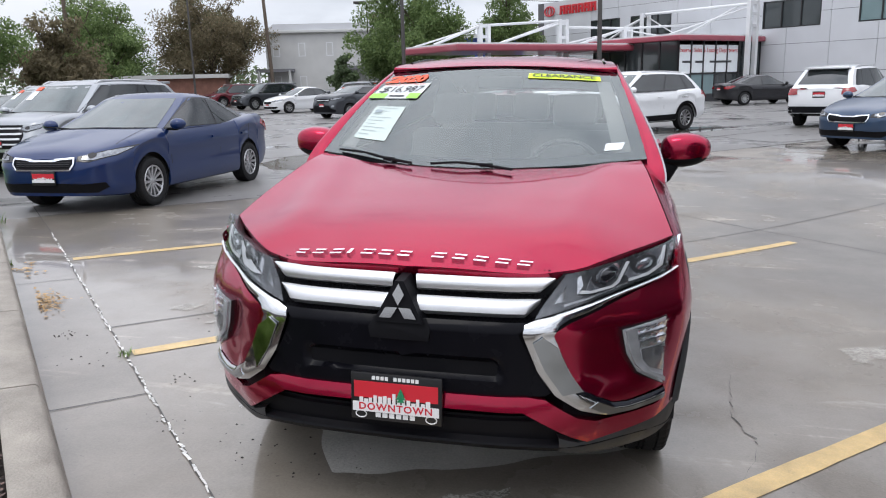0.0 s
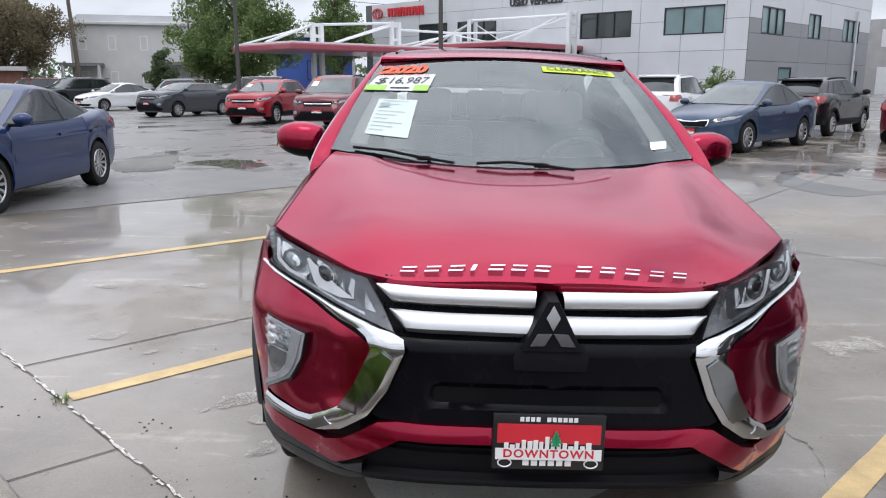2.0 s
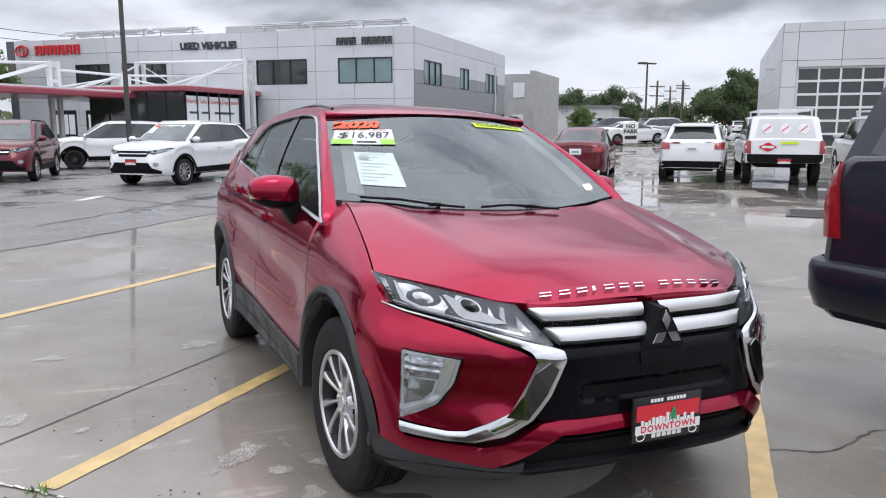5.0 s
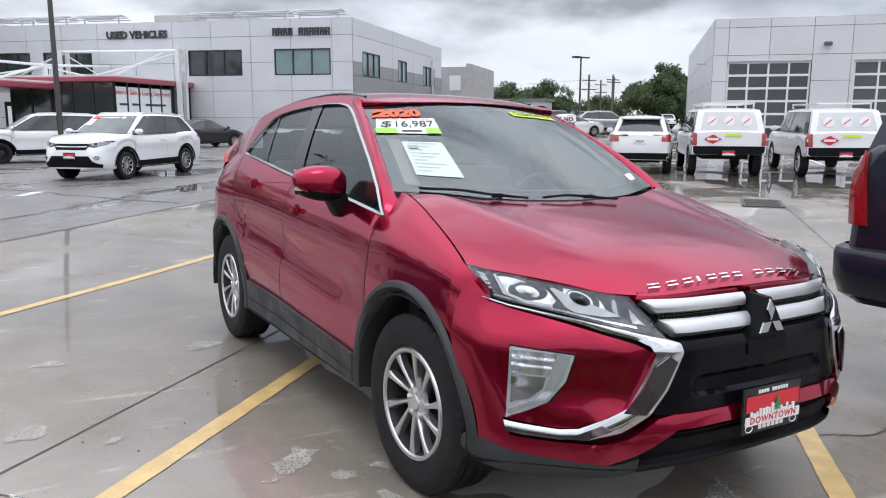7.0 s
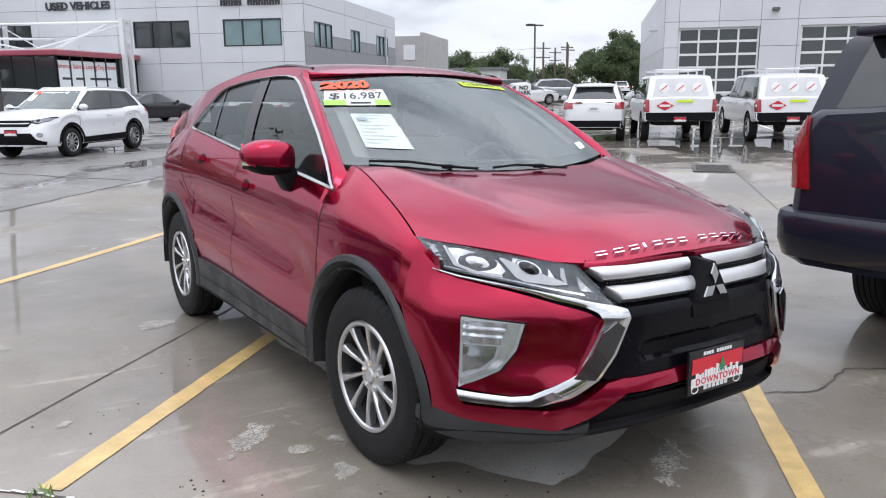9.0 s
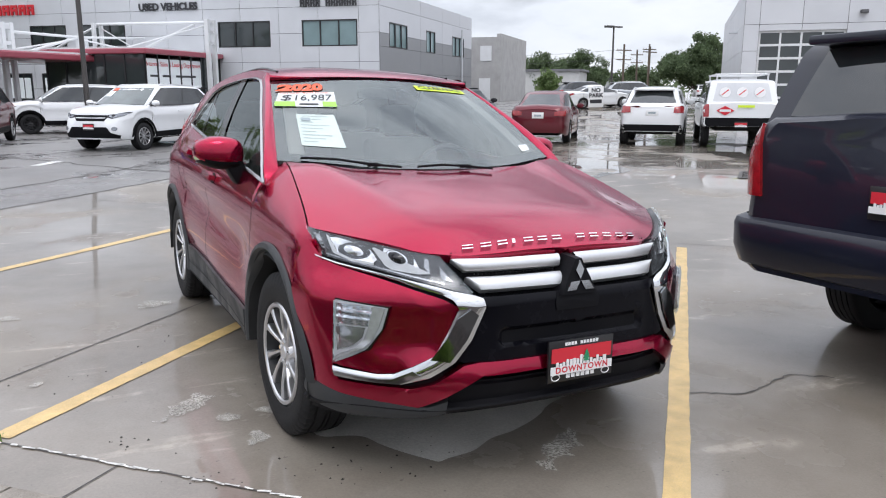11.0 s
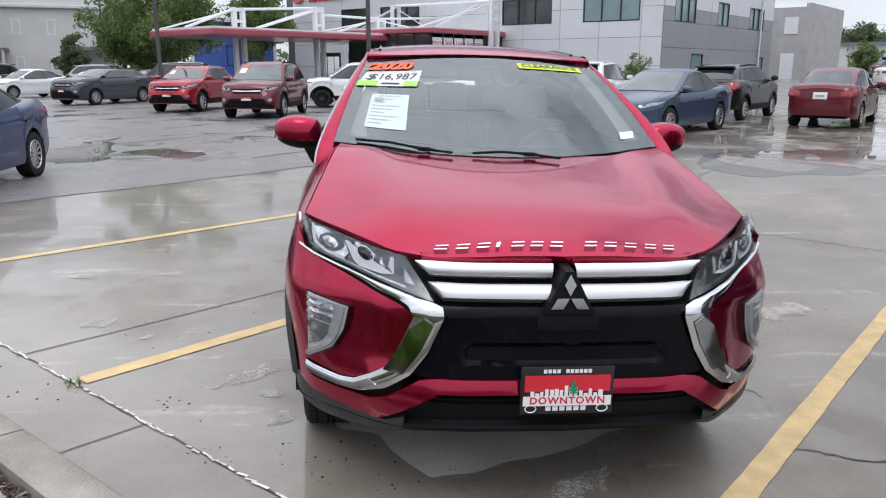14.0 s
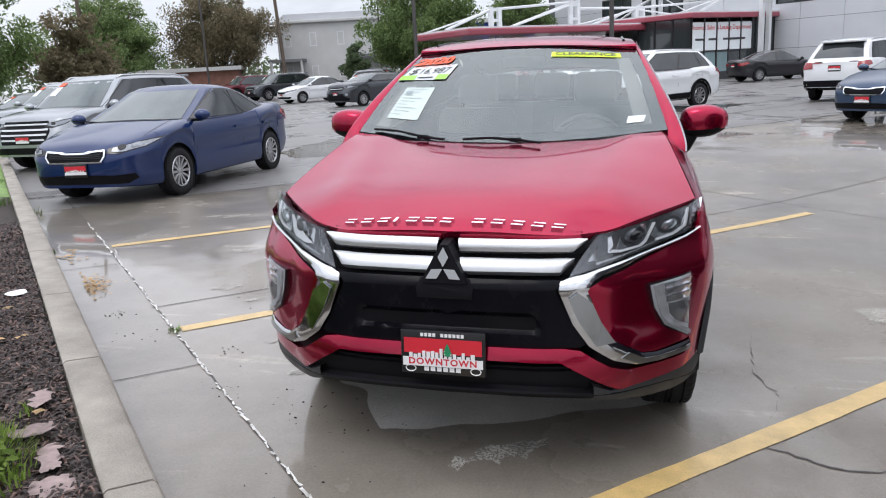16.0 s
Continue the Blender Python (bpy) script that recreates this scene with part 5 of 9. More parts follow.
def far_woods():
    rnd = random.Random(77)
    verts, faces = [], []
    for k in range(16000):
        a = rnd.uniform(-1.25, 1.35)
        r = rnd.uniform(120, 150)
        hgt = 4.5 + 3.2 * noise.noise((a * 9, 0, 0)) + 1.6 * noise.noise((a * 31, 2, 0))
        p = Vector((r * math.sin(a), r * math.cos(a), hgt * rnd.random() ** 0.6))
        z = rnd.uniform(0.25, 0.6)
        e = Euler((rnd.uniform(-1.2, 1.2), rnd.uniform(-1.2, 1.2), rnd.uniform(0, 6.28))).to_matrix()
        i = len(verts)
        verts += [p + e @ Vector(c) for c in ((-z, 0, 0), (0, -0.6 * z, 0), (z, 0, 0), (0, 0.6 * z, 0))]
        faces.append((i, i + 1, i + 2, i + 3))
    me = bpy.data.meshes.new("far_woods")
    me.from_pydata(verts, [], faces)
    me.materials.append(M_LEAF_DK)
    tagged(new("far_woods", me), "belt of dark trees on the horizon", "trees", kind="stuff")


far_woods()

# ---- parked cars ----
M_BARREL = mat("dark_wheel_barrel", (0.014, 0.0145, 0.016), 0.5, metal=0.2, noise_scale=8, noise_amt=0.2)


def wheel(parent, x, y, r, width, rim_mat, spokes=10, side=1, rim_r=None):
    """A wheel: tyre with tread grooves, and under it the rim with spokes. side: -1 faces -x, 1 faces +x."""
    rim_r = rim_r or r * 0.63
    w = width / 2
    hub = new("wheel")
    hub.parent = parent
    hub.location = (x, y, r)
    prof = [(-w * 0.72, rim_r), (-w * 0.95, rim_r + 0.02), (-w, rim_r + (r - rim_r) * 0.5), (-w * 0.93, r - 0.028), (-w * 0.8, r - 0.006)]
    for k in range(5):
        a = -w * 0.72 + k * w * 0.36
        prof += [(a, r), (a + w * 0.27, r), (a + w * 0.285, r - 0.009), (a + w * 0.345, r - 0.009)]
    prof = prof[:-2] + [(w * 0.8, r - 0.006), (w * 0.93, r - 0.028), (w, rim_r + (r - rim_r) * 0.5), (w * 0.95, rim_r + 0.02), (w * 0.72, rim_r)]
    part("tyre", lathe(bmesh.new(), prof, 40), M_TYRE, hub, sharp=40)
    bm = bmesh.new()
    o = side * w
    lathe(bm, [(o * 0.88, rim_r + 0.008), (o * 0.95, rim_r + 0.003), (o * 0.93, rim_r - 0.010), (o * 0.86, rim_r - 0.014)], 40)
    lathe(bm, [(o * 0.74, 0.001), (o * 0.74, 0.026), (o * 0.71, 0.032), (o * 0.69, 0.050), (o * 0.5, 0.056)], 20)
    part("rim_barrel", lathe(bmesh.new(), [(o * 0.87, rim_r - 0.012), (o * 0.55, rim_r - 0.026), (-o * 0.7, rim_r - 0.03)], 40), M_BARREL, hub)
    for k in range(spokes):
        a = 2 * math.pi * k / spokes
        c, s = math.cos(a), math.sin(a)
        sw = rim_r * (0.075 if spokes > 7 else 0.13)
        p0, p1 = Vector((0, c * 0.045, s * 0.045)), Vector((0, c * (rim_r - 0.012), s * (rim_r - 0.012)))
        t = (p1 - p0).normalized()
        nrm = Vector((0, -t.z, t.y))
        quad = []
        for p, ww, xf, xb in ((p0, sw * 0.8, 0.72, 0.5), (p1, sw * 1.15, 0.86, 0.6)):
            quad.append([bm.verts.new(p + nrm * ww + Vector((o * xf, 0, 0))), bm.verts.new(p - nrm * ww + Vector((o * xf, 0, 0))), bm.verts.new(p - nrm * ww * 1.3 + Vector((o * xb, 0, 0))), bm.verts.new(p + nrm * ww * 1.3 + Vector((o * xb, 0, 0)))])
        for j in range(4):
            bm.faces.new((quad[0][j], quad[0][(j + 1) % 4], quad[1][(j + 1) % 4], quad[1][j]))
    part("rim", bm, rim_mat, hub, sharp=30)
    disc = lathe(bmesh.new(), [(o * 0.2, 0.001), (o * 0.2, rim_r * 0.72), (o * 0.1, rim_r * 0.72), (o * 0.1, rim_r - 0.03), (0, rim_r - 0.03)], 24)
    part("brake_disc", disc, M_UNDER, hub)
    nuts = bmesh.new()
    for k in range(5):
        a = 2 * math.pi * k / 5 + 0.3
        tube(nuts, (o * 0.69, 0.055 * math.cos(a), 0.055 * math.sin(a)), (o * 0.76, 0.055 * math.cos(a), 0.055 * math.sin(a)), 0.009, n=6)
    part("wheel_nuts", nuts, M_CHROME, hub, kind="stuff")
    return hub


def swept_wheel(parent, x, y, r, width, side, rim_r):
    """The crossover's wheel: tyre with cut shoulder blocks and ribs, ten swept spokes in pairs over dark pockets."""
    w, o = width / 2, side * width / 2
    hub = new("wheel")
    hub.parent = parent
    hub.location = (x, y, r)
    half_prof = [(0.70, rim_r - 0.004), (0.90, rim_r + 0.012), (0.955, rim_r + 0.026), (0.950, rim_r + 0.034), (1.0, rim_r + (r - rim_r) * 0.42), (1.0, rim_r + (r - rim_r) * 0.56), (0.975, r - 0.040), (0.955, r - 0.036), (0.90, r - 0.014), (0.80, r - 0.003), (0.62, r)]
    ribs = [(0.56, r), (0.54, r - 0.009), (0.47, r - 0.009), (0.45, r), (0.14, r), (0.12, r - 0.009), (0.05, r - 0.009), (0.03, r)]
    prof = [(-a, b) for a, b in half_prof + ribs] + [(a, b) for a, b in (half_prof + ribs)[::-1]]
    bm = bmesh.new()
    n, rings = 216, []
    for a, b in prof:
        ring = []
        for k in range(n):
            rr = b
            if k % 4 == 0 and 0.60 < abs(a) < 0.96 and b > r - 0.038:
                rr -= 0.0048
            t = 2 * math.pi * (k + (1.4 * (0.9 - abs(a)) if b > r - 0.038 else 0)) / n
            ring.append(bm.verts.new((a * w, rr * math.cos(t), rr * math.sin(t))))
        rings.append(ring)
    for p, q in zip(rings, rings[1:]):
        for k in range(n):
            bm.faces.new((p[k], p[(k + 1) % n], q[(k + 1) % n], q[k]))
    part("tyre", bm, M_TYRE, hub, sharp=32)
    part("rim_barrel", lathe(bmesh.new(), [(o * 0.90, rim_r - 0.010), (o * 0.50, rim_r - 0.024), (-o * 0.7, rim_r - 0.03)], 48), M_BARREL, hub)
    bm = bmesh.new()
    lathe(bm, [(o * 0.88, rim_r + 0.010), (o * 0.955, rim_r + 0.005), (o * 0.945, rim_r - 0.008), (o * 0.88, rim_r - 0.013)], 60)
    lathe(bm, [(o * 0.76, 0.030), (o * 0.73, 0.034), (o * 0.71, 0.066), (o * 0.55, 0.072)], 30)
    for k in range(10):
        base = 2 * math.pi * k / 10 + (0.07 if k % 2 else -0.07)
        tip = base + side * 0.30 - (0.05 if k % 2 else -0.05)
        p0, p1 = Vector((0.050 * math.cos(base), 0.050 * math.sin(base))), Vector(((rim_r - 0.009) * math.cos(tip), (rim_r - 0.009) * math.sin(tip)))
        prev = None
        for j in range(7):
            t = j / 6
            at = p0.lerp(p1, t)
            rad, ang = at.length, math.atan2(at.y, at.x)
            half = (0.0075 + 0.0055 * t + 0.008 * max(0.0, t - 0.75) / 0.25) / rad
            xf, xb = 0.72 + 0.16 * math.sin(t * math.pi / 2) , 0.40 + 0.22 * t
            row = [bm.verts.new((o * xx, rad * math.cos(ang + d), rad * math.sin(ang + d))) for xx, d in ((xb, -half * 1.15), (xf - 0.05, -half), (xf, -half * 0.6), (xf, half * 0.6), (xf - 0.05, half), (xb, half * 1.15))]
            if prev:
                for i in range(5):
                    bm.faces.new((prev[i], prev[i + 1], row[i + 1], row[i]))
            prev = row
    part("rim", bm, M_RIM, hub, sharp=30)
    part("centre_cap", lathe(bmesh.new(), [(o * 0.74, 0.001), (o * 0.78, 0.018), (o * 0.77, 0.027), (o * 0.72, 0.030)], 24), M_SATIN, hub)
    part("brake_disc", lathe(bmesh.new(), [(o * 0.2, 0.001), (o * 0.2, rim_r * 0.72), (o * 0.1, rim_r * 0.72), (o * 0.1, rim_r - 0.03), (0, rim_r - 0.03)], 32), M_BARREL, hub)
    for k in range(5):
        a = 2 * math.pi * k / 5 + 0.3
        c, d = 0.050 * math.cos(a), 0.050 * math.sin(a)
        part("wheel_nut", tube(bmesh.new(), (o * 0.66, c, d), (o * 0.77, c, d), 0.0095, n=6), M_CHROME, hub)
    return hub


def shell(spec):
    """The lower body: cross-sections along the car, arched over the wheels, rounded at both ends."""
    L, W = spec["L"], spec["W"]
    top, wid = pchip(spec["top"]), pchip(spec["plan"])
    y1, y2 = spec["axles"]
    ra = spec["arch"]
    zs = spec["sill"]
    base = pchip(spec.get("base", [(0, zs + 0.03), (0.5, zs), (L - 0.6, zs), (L, zs + 0.12)]))
    ys = sorted({0.0, 0.012, 0.04, 0.09, 0.16, 0.25, 0.38, L, L - 0.012, L - 0.04, L - 0.09, L - 0.17, 0.006, 0.025, 0.06, 0.12, 0.2, 0.31, 0.45, L - 0.006, L - 0.025, L - 0.06, L - 0.12, *np.linspace(0.5, L - 0.3, 22), *[yc + ra * k for yc in (y1, y2) for k in (-1.001, -1.0, -0.97, -0.88, -0.7, -0.45, -0.2, 0, 0.2, 0.45, 0.7, 0.88, 0.97, 1.0, 1.001)]})
    bm = bmesh.new()
    rows = []
    for y in ys:
        w, zt, zb = wid(y), top(y), base(y)
        for yc in (y1, y2):
            d = abs(y - yc)
            if d < ra:
                zb = max(zb, spec["r"] + math.sqrt(ra * ra - d * d))
        end = min(1.0, min(y, L - y) / 0.12)
        rnd_ = 0.035 * (1 - math.sqrt(max(0.0, 1 - (1 - end) ** 2)))
        h = zt - zb
        sec = [(0.90, 0.0), (0.955, 0.03), (0.982, 0.12), (0.990, 0.24), (0.984, 0.38), (0.980, 0.50), (0.988, 0.60), (1.0, 0.68), (0.997, 0.72), (0.982, 0.80), (0.957, 0.89), (0.915, 0.965), (0.86, 1.0), (0.6, 1.0 + 0.3 * spec.get("crown", 0.03) / max(h, 0.1)), (0.3, 1.0 + 0.8 * spec.get("crown", 0.03) / max(h, 0.1)), (0, 1.0 + spec.get("crown", 0.03) / max(h, 0.1))]
        arched = zb > base(y) + 0.02
        row = []
        for fx, fz in sec:
            row.append((w * (max(fx, 0.978) if arched and fz < 0.5 else fx), y, zb + fz * h))
        rows.append(row)
    lean, low = spec.get("lean", 0.13), spec.get("tuck", 0.05)

    def rounded(p):
        """Nose and tail fall away above and below the bumper."""
        x, y, z = p
        f, r = max(0.0, 1 - y / 0.75), max(0.0, 1 - (L - y) / 0.6)
        y += f * (lean * smooth01((z - 0.56) / 0.36) + low * smooth01((0.46 - z) / 0.2))
        y -= r * (0.7 * lean * smooth01((z - 0.78) / 0.4) + low * smooth01((0.5 - z) / 0.2))
        return x, y, z

    rows = [[rounded(p) for p in row] for row in rows]
    grid = []
    for row in rows:
        left = [bm.verts.new((-x, y, z)) for x, y, z in row[:-1]]
        grid.append(left + [bm.verts.new(row[-1])] + [bm.verts.new((x, y, z)) for x, y, z in row[:-1]][::-1])
    for a, b in zip(grid, grid[1:]):
        for k in range(len(a) - 1):
            bm.faces.new((a[k], a[k + 1], b[k + 1], b[k]))
    bm.faces.new(grid[0][::-1])
    bm.faces.new(grid[-1])
    return bm


def cabin(spec, inset=0.0):
    """The upper body: rings from the belt line to the roof."""
    c = spec["cabin"]
    wb, wt, rt, rb, zb, zt, w0, w1 = c["wb"], c["wt"], c["rt"], c["rb"], c["belt"], spec["H"], c["w0"], c["w1"]
    crown = c.get("crown", 0.05)
    rake = pchip(c.get("rake", [(0, 0), (1, 1)]))
    bm = bmesh.new()
    rings = []
    levels = [(0, 0), (0.2, 0.2), (0.4, 0.4), (0.6, 0.6), (0.78, 0.78), (0.9, 0.9), (0.965, 0.972), (1.0, 1.0)]
    for h, hz in levels:
        soft = 0.0 if h < 0.9 else (h - 0.9) * 0.35
        yf, yr = wb + (wt - wb) * h + soft, rb + (rt - rb) * rake(h) - soft * 0.6
        w = w0 + (w1 - w0) * h - soft * 0.6
        z = zb + (zt - crown - zb) * hz
        ring = []
        n = 9
        for k in range(n):
            f = -0.97 + 1.94 * k / (n - 1)
            ring.append((f * w * (1 - 0.0 * h), yf + c.get("bow", 0.16) * abs(f) ** 2.4, z))
        for k in range(1, 8):
            t = k / 8
            y = yf + c.get("bow", 0.16) + (yr - yf - c.get("bow", 0.16) - c.get("rbow", 0.1)) * t
            tap = 1 - c.get("taper", 0.06) * (t**2)
            ring.append((w * tap * (1 + 0.012 * math.sin(math.pi * t)), y, z))
        tapr = 1 - c.get("taper", 0.06)
        for k in range(n):
            f = 0.97 - 1.94 * k / (n - 1)
            ring.append((f * w * tapr, yr - c.get("rbow", 0.1) * abs(f) ** 2.4, z))
        for k in range(7, 0, -1):
            t = k / 8
            y = yf + c.get("bow", 0.16) + (yr - yf - c.get("bow", 0.16) - c.get("rbow", 0.1)) * t
            tap = 1 - c.get("taper", 0.06) * (t**2)
            ring.append((-w * tap * (1 + 0.012 * math.sin(math.pi * t)), y, z))
        rings.append([bm.verts.new(p) for p in ring])
    cy = (wt + rt) / 2
    last = rings[-1]
    for s, up in ((0.86, 0.55), (0.6, 0.85), (0.3, 0.97)):
        rings.append([bm.verts.new((v.co.x * s, cy + (v.co.y - cy) * s, zt - crown + crown * up)) for v in last])
    for ring in rings:
        for v in ring:
            v.co.z -= roof_fall(spec, v.co.y) * max(0.0, (v.co.z - zb) / (zt - zb))
    for a, b in zip(rings, rings[1:]):
        for k in range(len(a)):
            bm.faces.new((a[k], a[(k + 1) % len(a)], b[(k + 1) % len(a)], b[k]))
    bm.faces.new(rings[-1])
    return bm


def roof_fall(spec, y):
    """How far the roof has dropped at y from its highest point."""
    c = spec["cabin"]
    t = (y - c["wt"]) / (c["rt"] - c["wt"])
    return c.get("arch", 0.05) * (((t - 0.32) / 0.68) ** 2 if t > 0.32 else 0.5 * ((0.32 - t) / 0.32) ** 2 if t > 0 else 0.5)


def plate_art(parent, x, y, z, rear=False, w=0.305, h=0.15, plain=False, tilt=0):
    """A dealer's number plate insert: black frame, red field, white skyline and unreadable bars."""
    s = -1 if rear else 1
    m = Matrix.Translation((x, y, z)) @ Matrix.Rotation(math.pi if rear else 0, 4, "Z") @ Matrix.Rotation(radians(tilt), 4, "X")
    bm = boxed(-w / 2 - 0.008, w / 2 + 0.008, -0.012, 0.0, -h / 2 - 0.008, h / 2 + 0.008, bevel=0.003)
    bmesh.ops.transform(bm, matrix=m, verts=bm.verts)
    pl = part("number_plate", bm, M_PLATE_K if not plain else M_PLATE_W, parent, "" if not plain else "white plate")
    if plain:
        bm = boxed(-w * 0.32, w * 0.32, -0.0145, -0.0125, -h * 0.2, h * 0.15)
        bmesh.ops.transform(bm, matrix=m, verts=bm.verts)
        part("plate_bar", bm, M_PAPER_INK, pl, sharp=0)
        return pl
    bm = boxed(-w / 2 + 0.004, w / 2 - 0.004, -0.0155, -0.0125, -h * 0.02, h / 2 - 0.02)
    bmesh.ops.transform(bm, matrix=m, verts=bm.verts)
    part("plate_field", bm, M_PLATE_R, pl, sharp=0)
    bm = bmesh.new()
    rnd = random.Random(12)
    box(bm, -w / 2, w / 2, -0.0185, -0.0158, -h * 0.34, -h * 0.12)
    for k in range(15):
        a = -w / 2 + w * (0.08 + 0.055 * k)
        box(bm, a, a + w * rnd.uniform(0.035, 0.05), -0.0185, -0.0158, -h * 0.121, -h * 0.06 + h * 0.20 * rnd.random() * (1 - 0.6 * abs(k - 7) / 7))
    bmesh.ops.transform(bm, matrix=m, verts=bm.verts)
    part("skyline", bm, M_PLATE_W, pl, sharp=0)
    return pl


def build_car(name, spec, body_mat, m, label, category="car", group="parked cars", detail=1):
    """A parked car from its measures: body, cabin, glass, wheels, lamps, grille, bumpers, mirrors and trim."""
    car = thing(name, label, category, m, group)
    L, W, H = spec["L"], spec["W"], spec["H"]
    off = -L / 2
    sb, cb = shell(spec), cabin(spec)
    for b in (sb, cb):
        bmesh.ops.translate(b, vec=(0, off, 0), verts=b.verts)
        bmesh.ops.recalc_face_normals(b, faces=b.faces)
    b1, b2 = BVHTree.FromBMesh(sb), BVHTree.FromBMesh(cb)
    part("body", sb, body_mat, car, sharp=28)
    part("roof", cb, spec.get("roof_mat", body_mat), car, sharp=28)
    y1, y2 = spec["axles"]
    hw = W / 2
    part("underbody", boxed(-hw * 0.62, hw * 0.62, off + 0.45, -off - 0.6, spec["sill"] + 0.02, 0.62), M_UNDER, car, sharp=0)
    for y in (y1, y2):
        part("wheel_well", boxed(-hw * 0.86, hw * 0.86, off + y - spec["arch"] - 0.02, off + y + spec["arch"] + 0.02, spec["r"] + spec["arch"] * 0.55, spec["r"] + spec["arch"] + 0.03), M_UNDER, car, sharp=0)
        for s in (-1, 1):
            wheel(car, s * (hw - 0.125), off + y, spec["r"], spec.get("tyre_w", 0.215), spec.get("rim", M_RIM), spec.get("spokes", 10), s)
    c = spec["cabin"]
    zb, wt, wb, rt, rb = c["belt"], c["wt"] + off, c["wb"] + off, c["rt"] + off, c["rb"] + off
    hz = H - c.get("crown", 0.05)
    g = hz - zb
    gl_f = spec.get("glass_front", M_CARGLASS_L)
    # windscreen and rear window
    zlo, zhi = zb + g * 0.04, zb + g * 0.93
    part("windscreen", patch(b2, [(-c["w0"] * 0.86, zlo), (c["w0"] * 0.86, zlo), (c["w1"] * 0.84, zhi), (-c["w1"] * 0.84, zhi)], "front", 0.005, 0.004, 0.12), gl_f, car)
    if spec.get("rear_glass", True):
        rz0 = zb + g * spec.get("rear_low", 0.15)
        t = 1 - c.get("taper", 0.06)
        part("rear_window", patch(b2, [(-c["w0"] * 0.80 * t, rz0), (c["w0"] * 0.80 * t, rz0), (c["w1"] * 0.78 * t, zhi - 0.02), (-c["w1"] * 0.78 * t, zhi - 0.02)], "rear", 0.005, 0.004, 0.12), M_CARGLASS, car)
    # side windows between the pillars
    z0, z1 = zb + g * 0.05, zb + g * 0.90
    rk = pchip(c.get("rake", [(0, 0), (1, 1)]))
    fy0, fy1 = wb + 0.2 + 0.06, wt + 0.2 + 0.08
    ry0, ry1 = rb - 0.2 - c.get("tailwin", 0.1), rb + (rt - rb) * rk(0.9) - 0.16 - c.get("tailwin", 0.1) * 0.6
    pills = spec.get("pillars", [0.50, 0.86])
    cuts = [0.0] + pills + [1.0]
    for s, ax in ((-1, "left"), (1, "right")):
        def sill_or_top(yy, up):
            return z0 if not up else z1 - 0.9 * roof_fall(spec, yy - off)

        border = [(fy0 - 0.06, z0 - 0.022)] + [(fy1 - 0.035 + (ry1 - fy1 + 0.035) * j / 5, sill_or_top(fy1 - 0.035 + (ry1 - fy1 + 0.035) * j / 5, True) + 0.020) for j in range(6)] + [((ry0 + ry1) / 2 + 0.05, (z0 + z1) / 2 + 0.01), (ry0 + 0.06, z0 - 0.004), (ry0 + 0.02, z0 - 0.022)]
        part("window_border", patch(b2, border[::-1], ax, 0.005, 0.003, 0.1), M_GLOSSBLACK, car)
        for k in range(len(cuts) - 1):
            a, b = cuts[k], cuts[k + 1]
            e0, e1 = (0.0 if k == 0 else 0.03), (0.0 if k == len(cuts) - 2 else 0.03)
            ya, yb_ = fy1 + (ry1 - fy1) * a + e0, fy1 + (ry1 - fy1) * b - e1
            top_line = [(yb_ + (ya - yb_) * j / 3, sill_or_top(yb_ + (ya - yb_) * j / 3, True)) for j in range(4)]
            quad = [(fy0 + (ry0 - fy0) * a + e0, z0), (fy0 + (ry0 - fy0) * b - e1, z0)] + top_line
            part("side_window", patch(b2, quad, ax, 0.009, 0.003, 0.1), M_CARGLASS, car)
        # window trim and door seams
        if detail:
            seam_y = [fy0 + 0.02, fy0 + (ry0 - fy0) * pills[0], fy0 + (ry0 - fy0) * (pills[-1] if len(pills) > 1 else 1.0) - 0.03]
            for sy in seam_y:
                lo = spec["sill"] + 0.08
                if any(abs(sy - off - yc) < spec["arch"] for yc in (y1, y2)):
                    lo = spec["r"] + spec["arch"] * 0.85
                part("door_seam", ribbon(b1, [(sy, lo), (sy - 0.01, (lo + zb) / 2), (sy, zb - 0.02)], ax, 0.010, 0.0025), M_UNDER, car, sharp=0)
            for hy in (seam_y[1] - 0.16, seam_y[-1] - 0.16):
                part("door_handle", patch(b1, [(hy - 0.10, zb - 0.17), (hy + 0.10, zb - 0.165), (hy + 0.10, zb - 0.135), (hy - 0.10, zb - 0.14)], ax, 0.028, 0.026, 0.1), spec.get("handle_mat", body_mat), car)
            if spec.get("clad"):
                lo = spec["sill"] + 0.005
                part("sill_cladding", patch(b1, [(off + y1 + spec["arch"] + 0.02, lo), (off + y2 - spec["arch"] - 0.02, lo), (off + y2 - spec["arch"] - 0.02, lo + 0.19), (off + y1 + spec["arch"] + 0.02, lo + 0.17)], ax, 0.012, 0.01, 0.06), M_PLASTIC, car)
                for yc in (y1, y2):
                    ra = spec["arch"]
                    arcp = [(off + yc + (ra + 0.028) * math.cos(a), spec["r"] + (ra + 0.028) * math.sin(a)) for a in np.linspace(math.pi * 1.0, 0.0, 25)]
                    part("arch_trim", ribbon(b1, arcp, ax, 0.075, 0.016), M_PLASTIC, car)
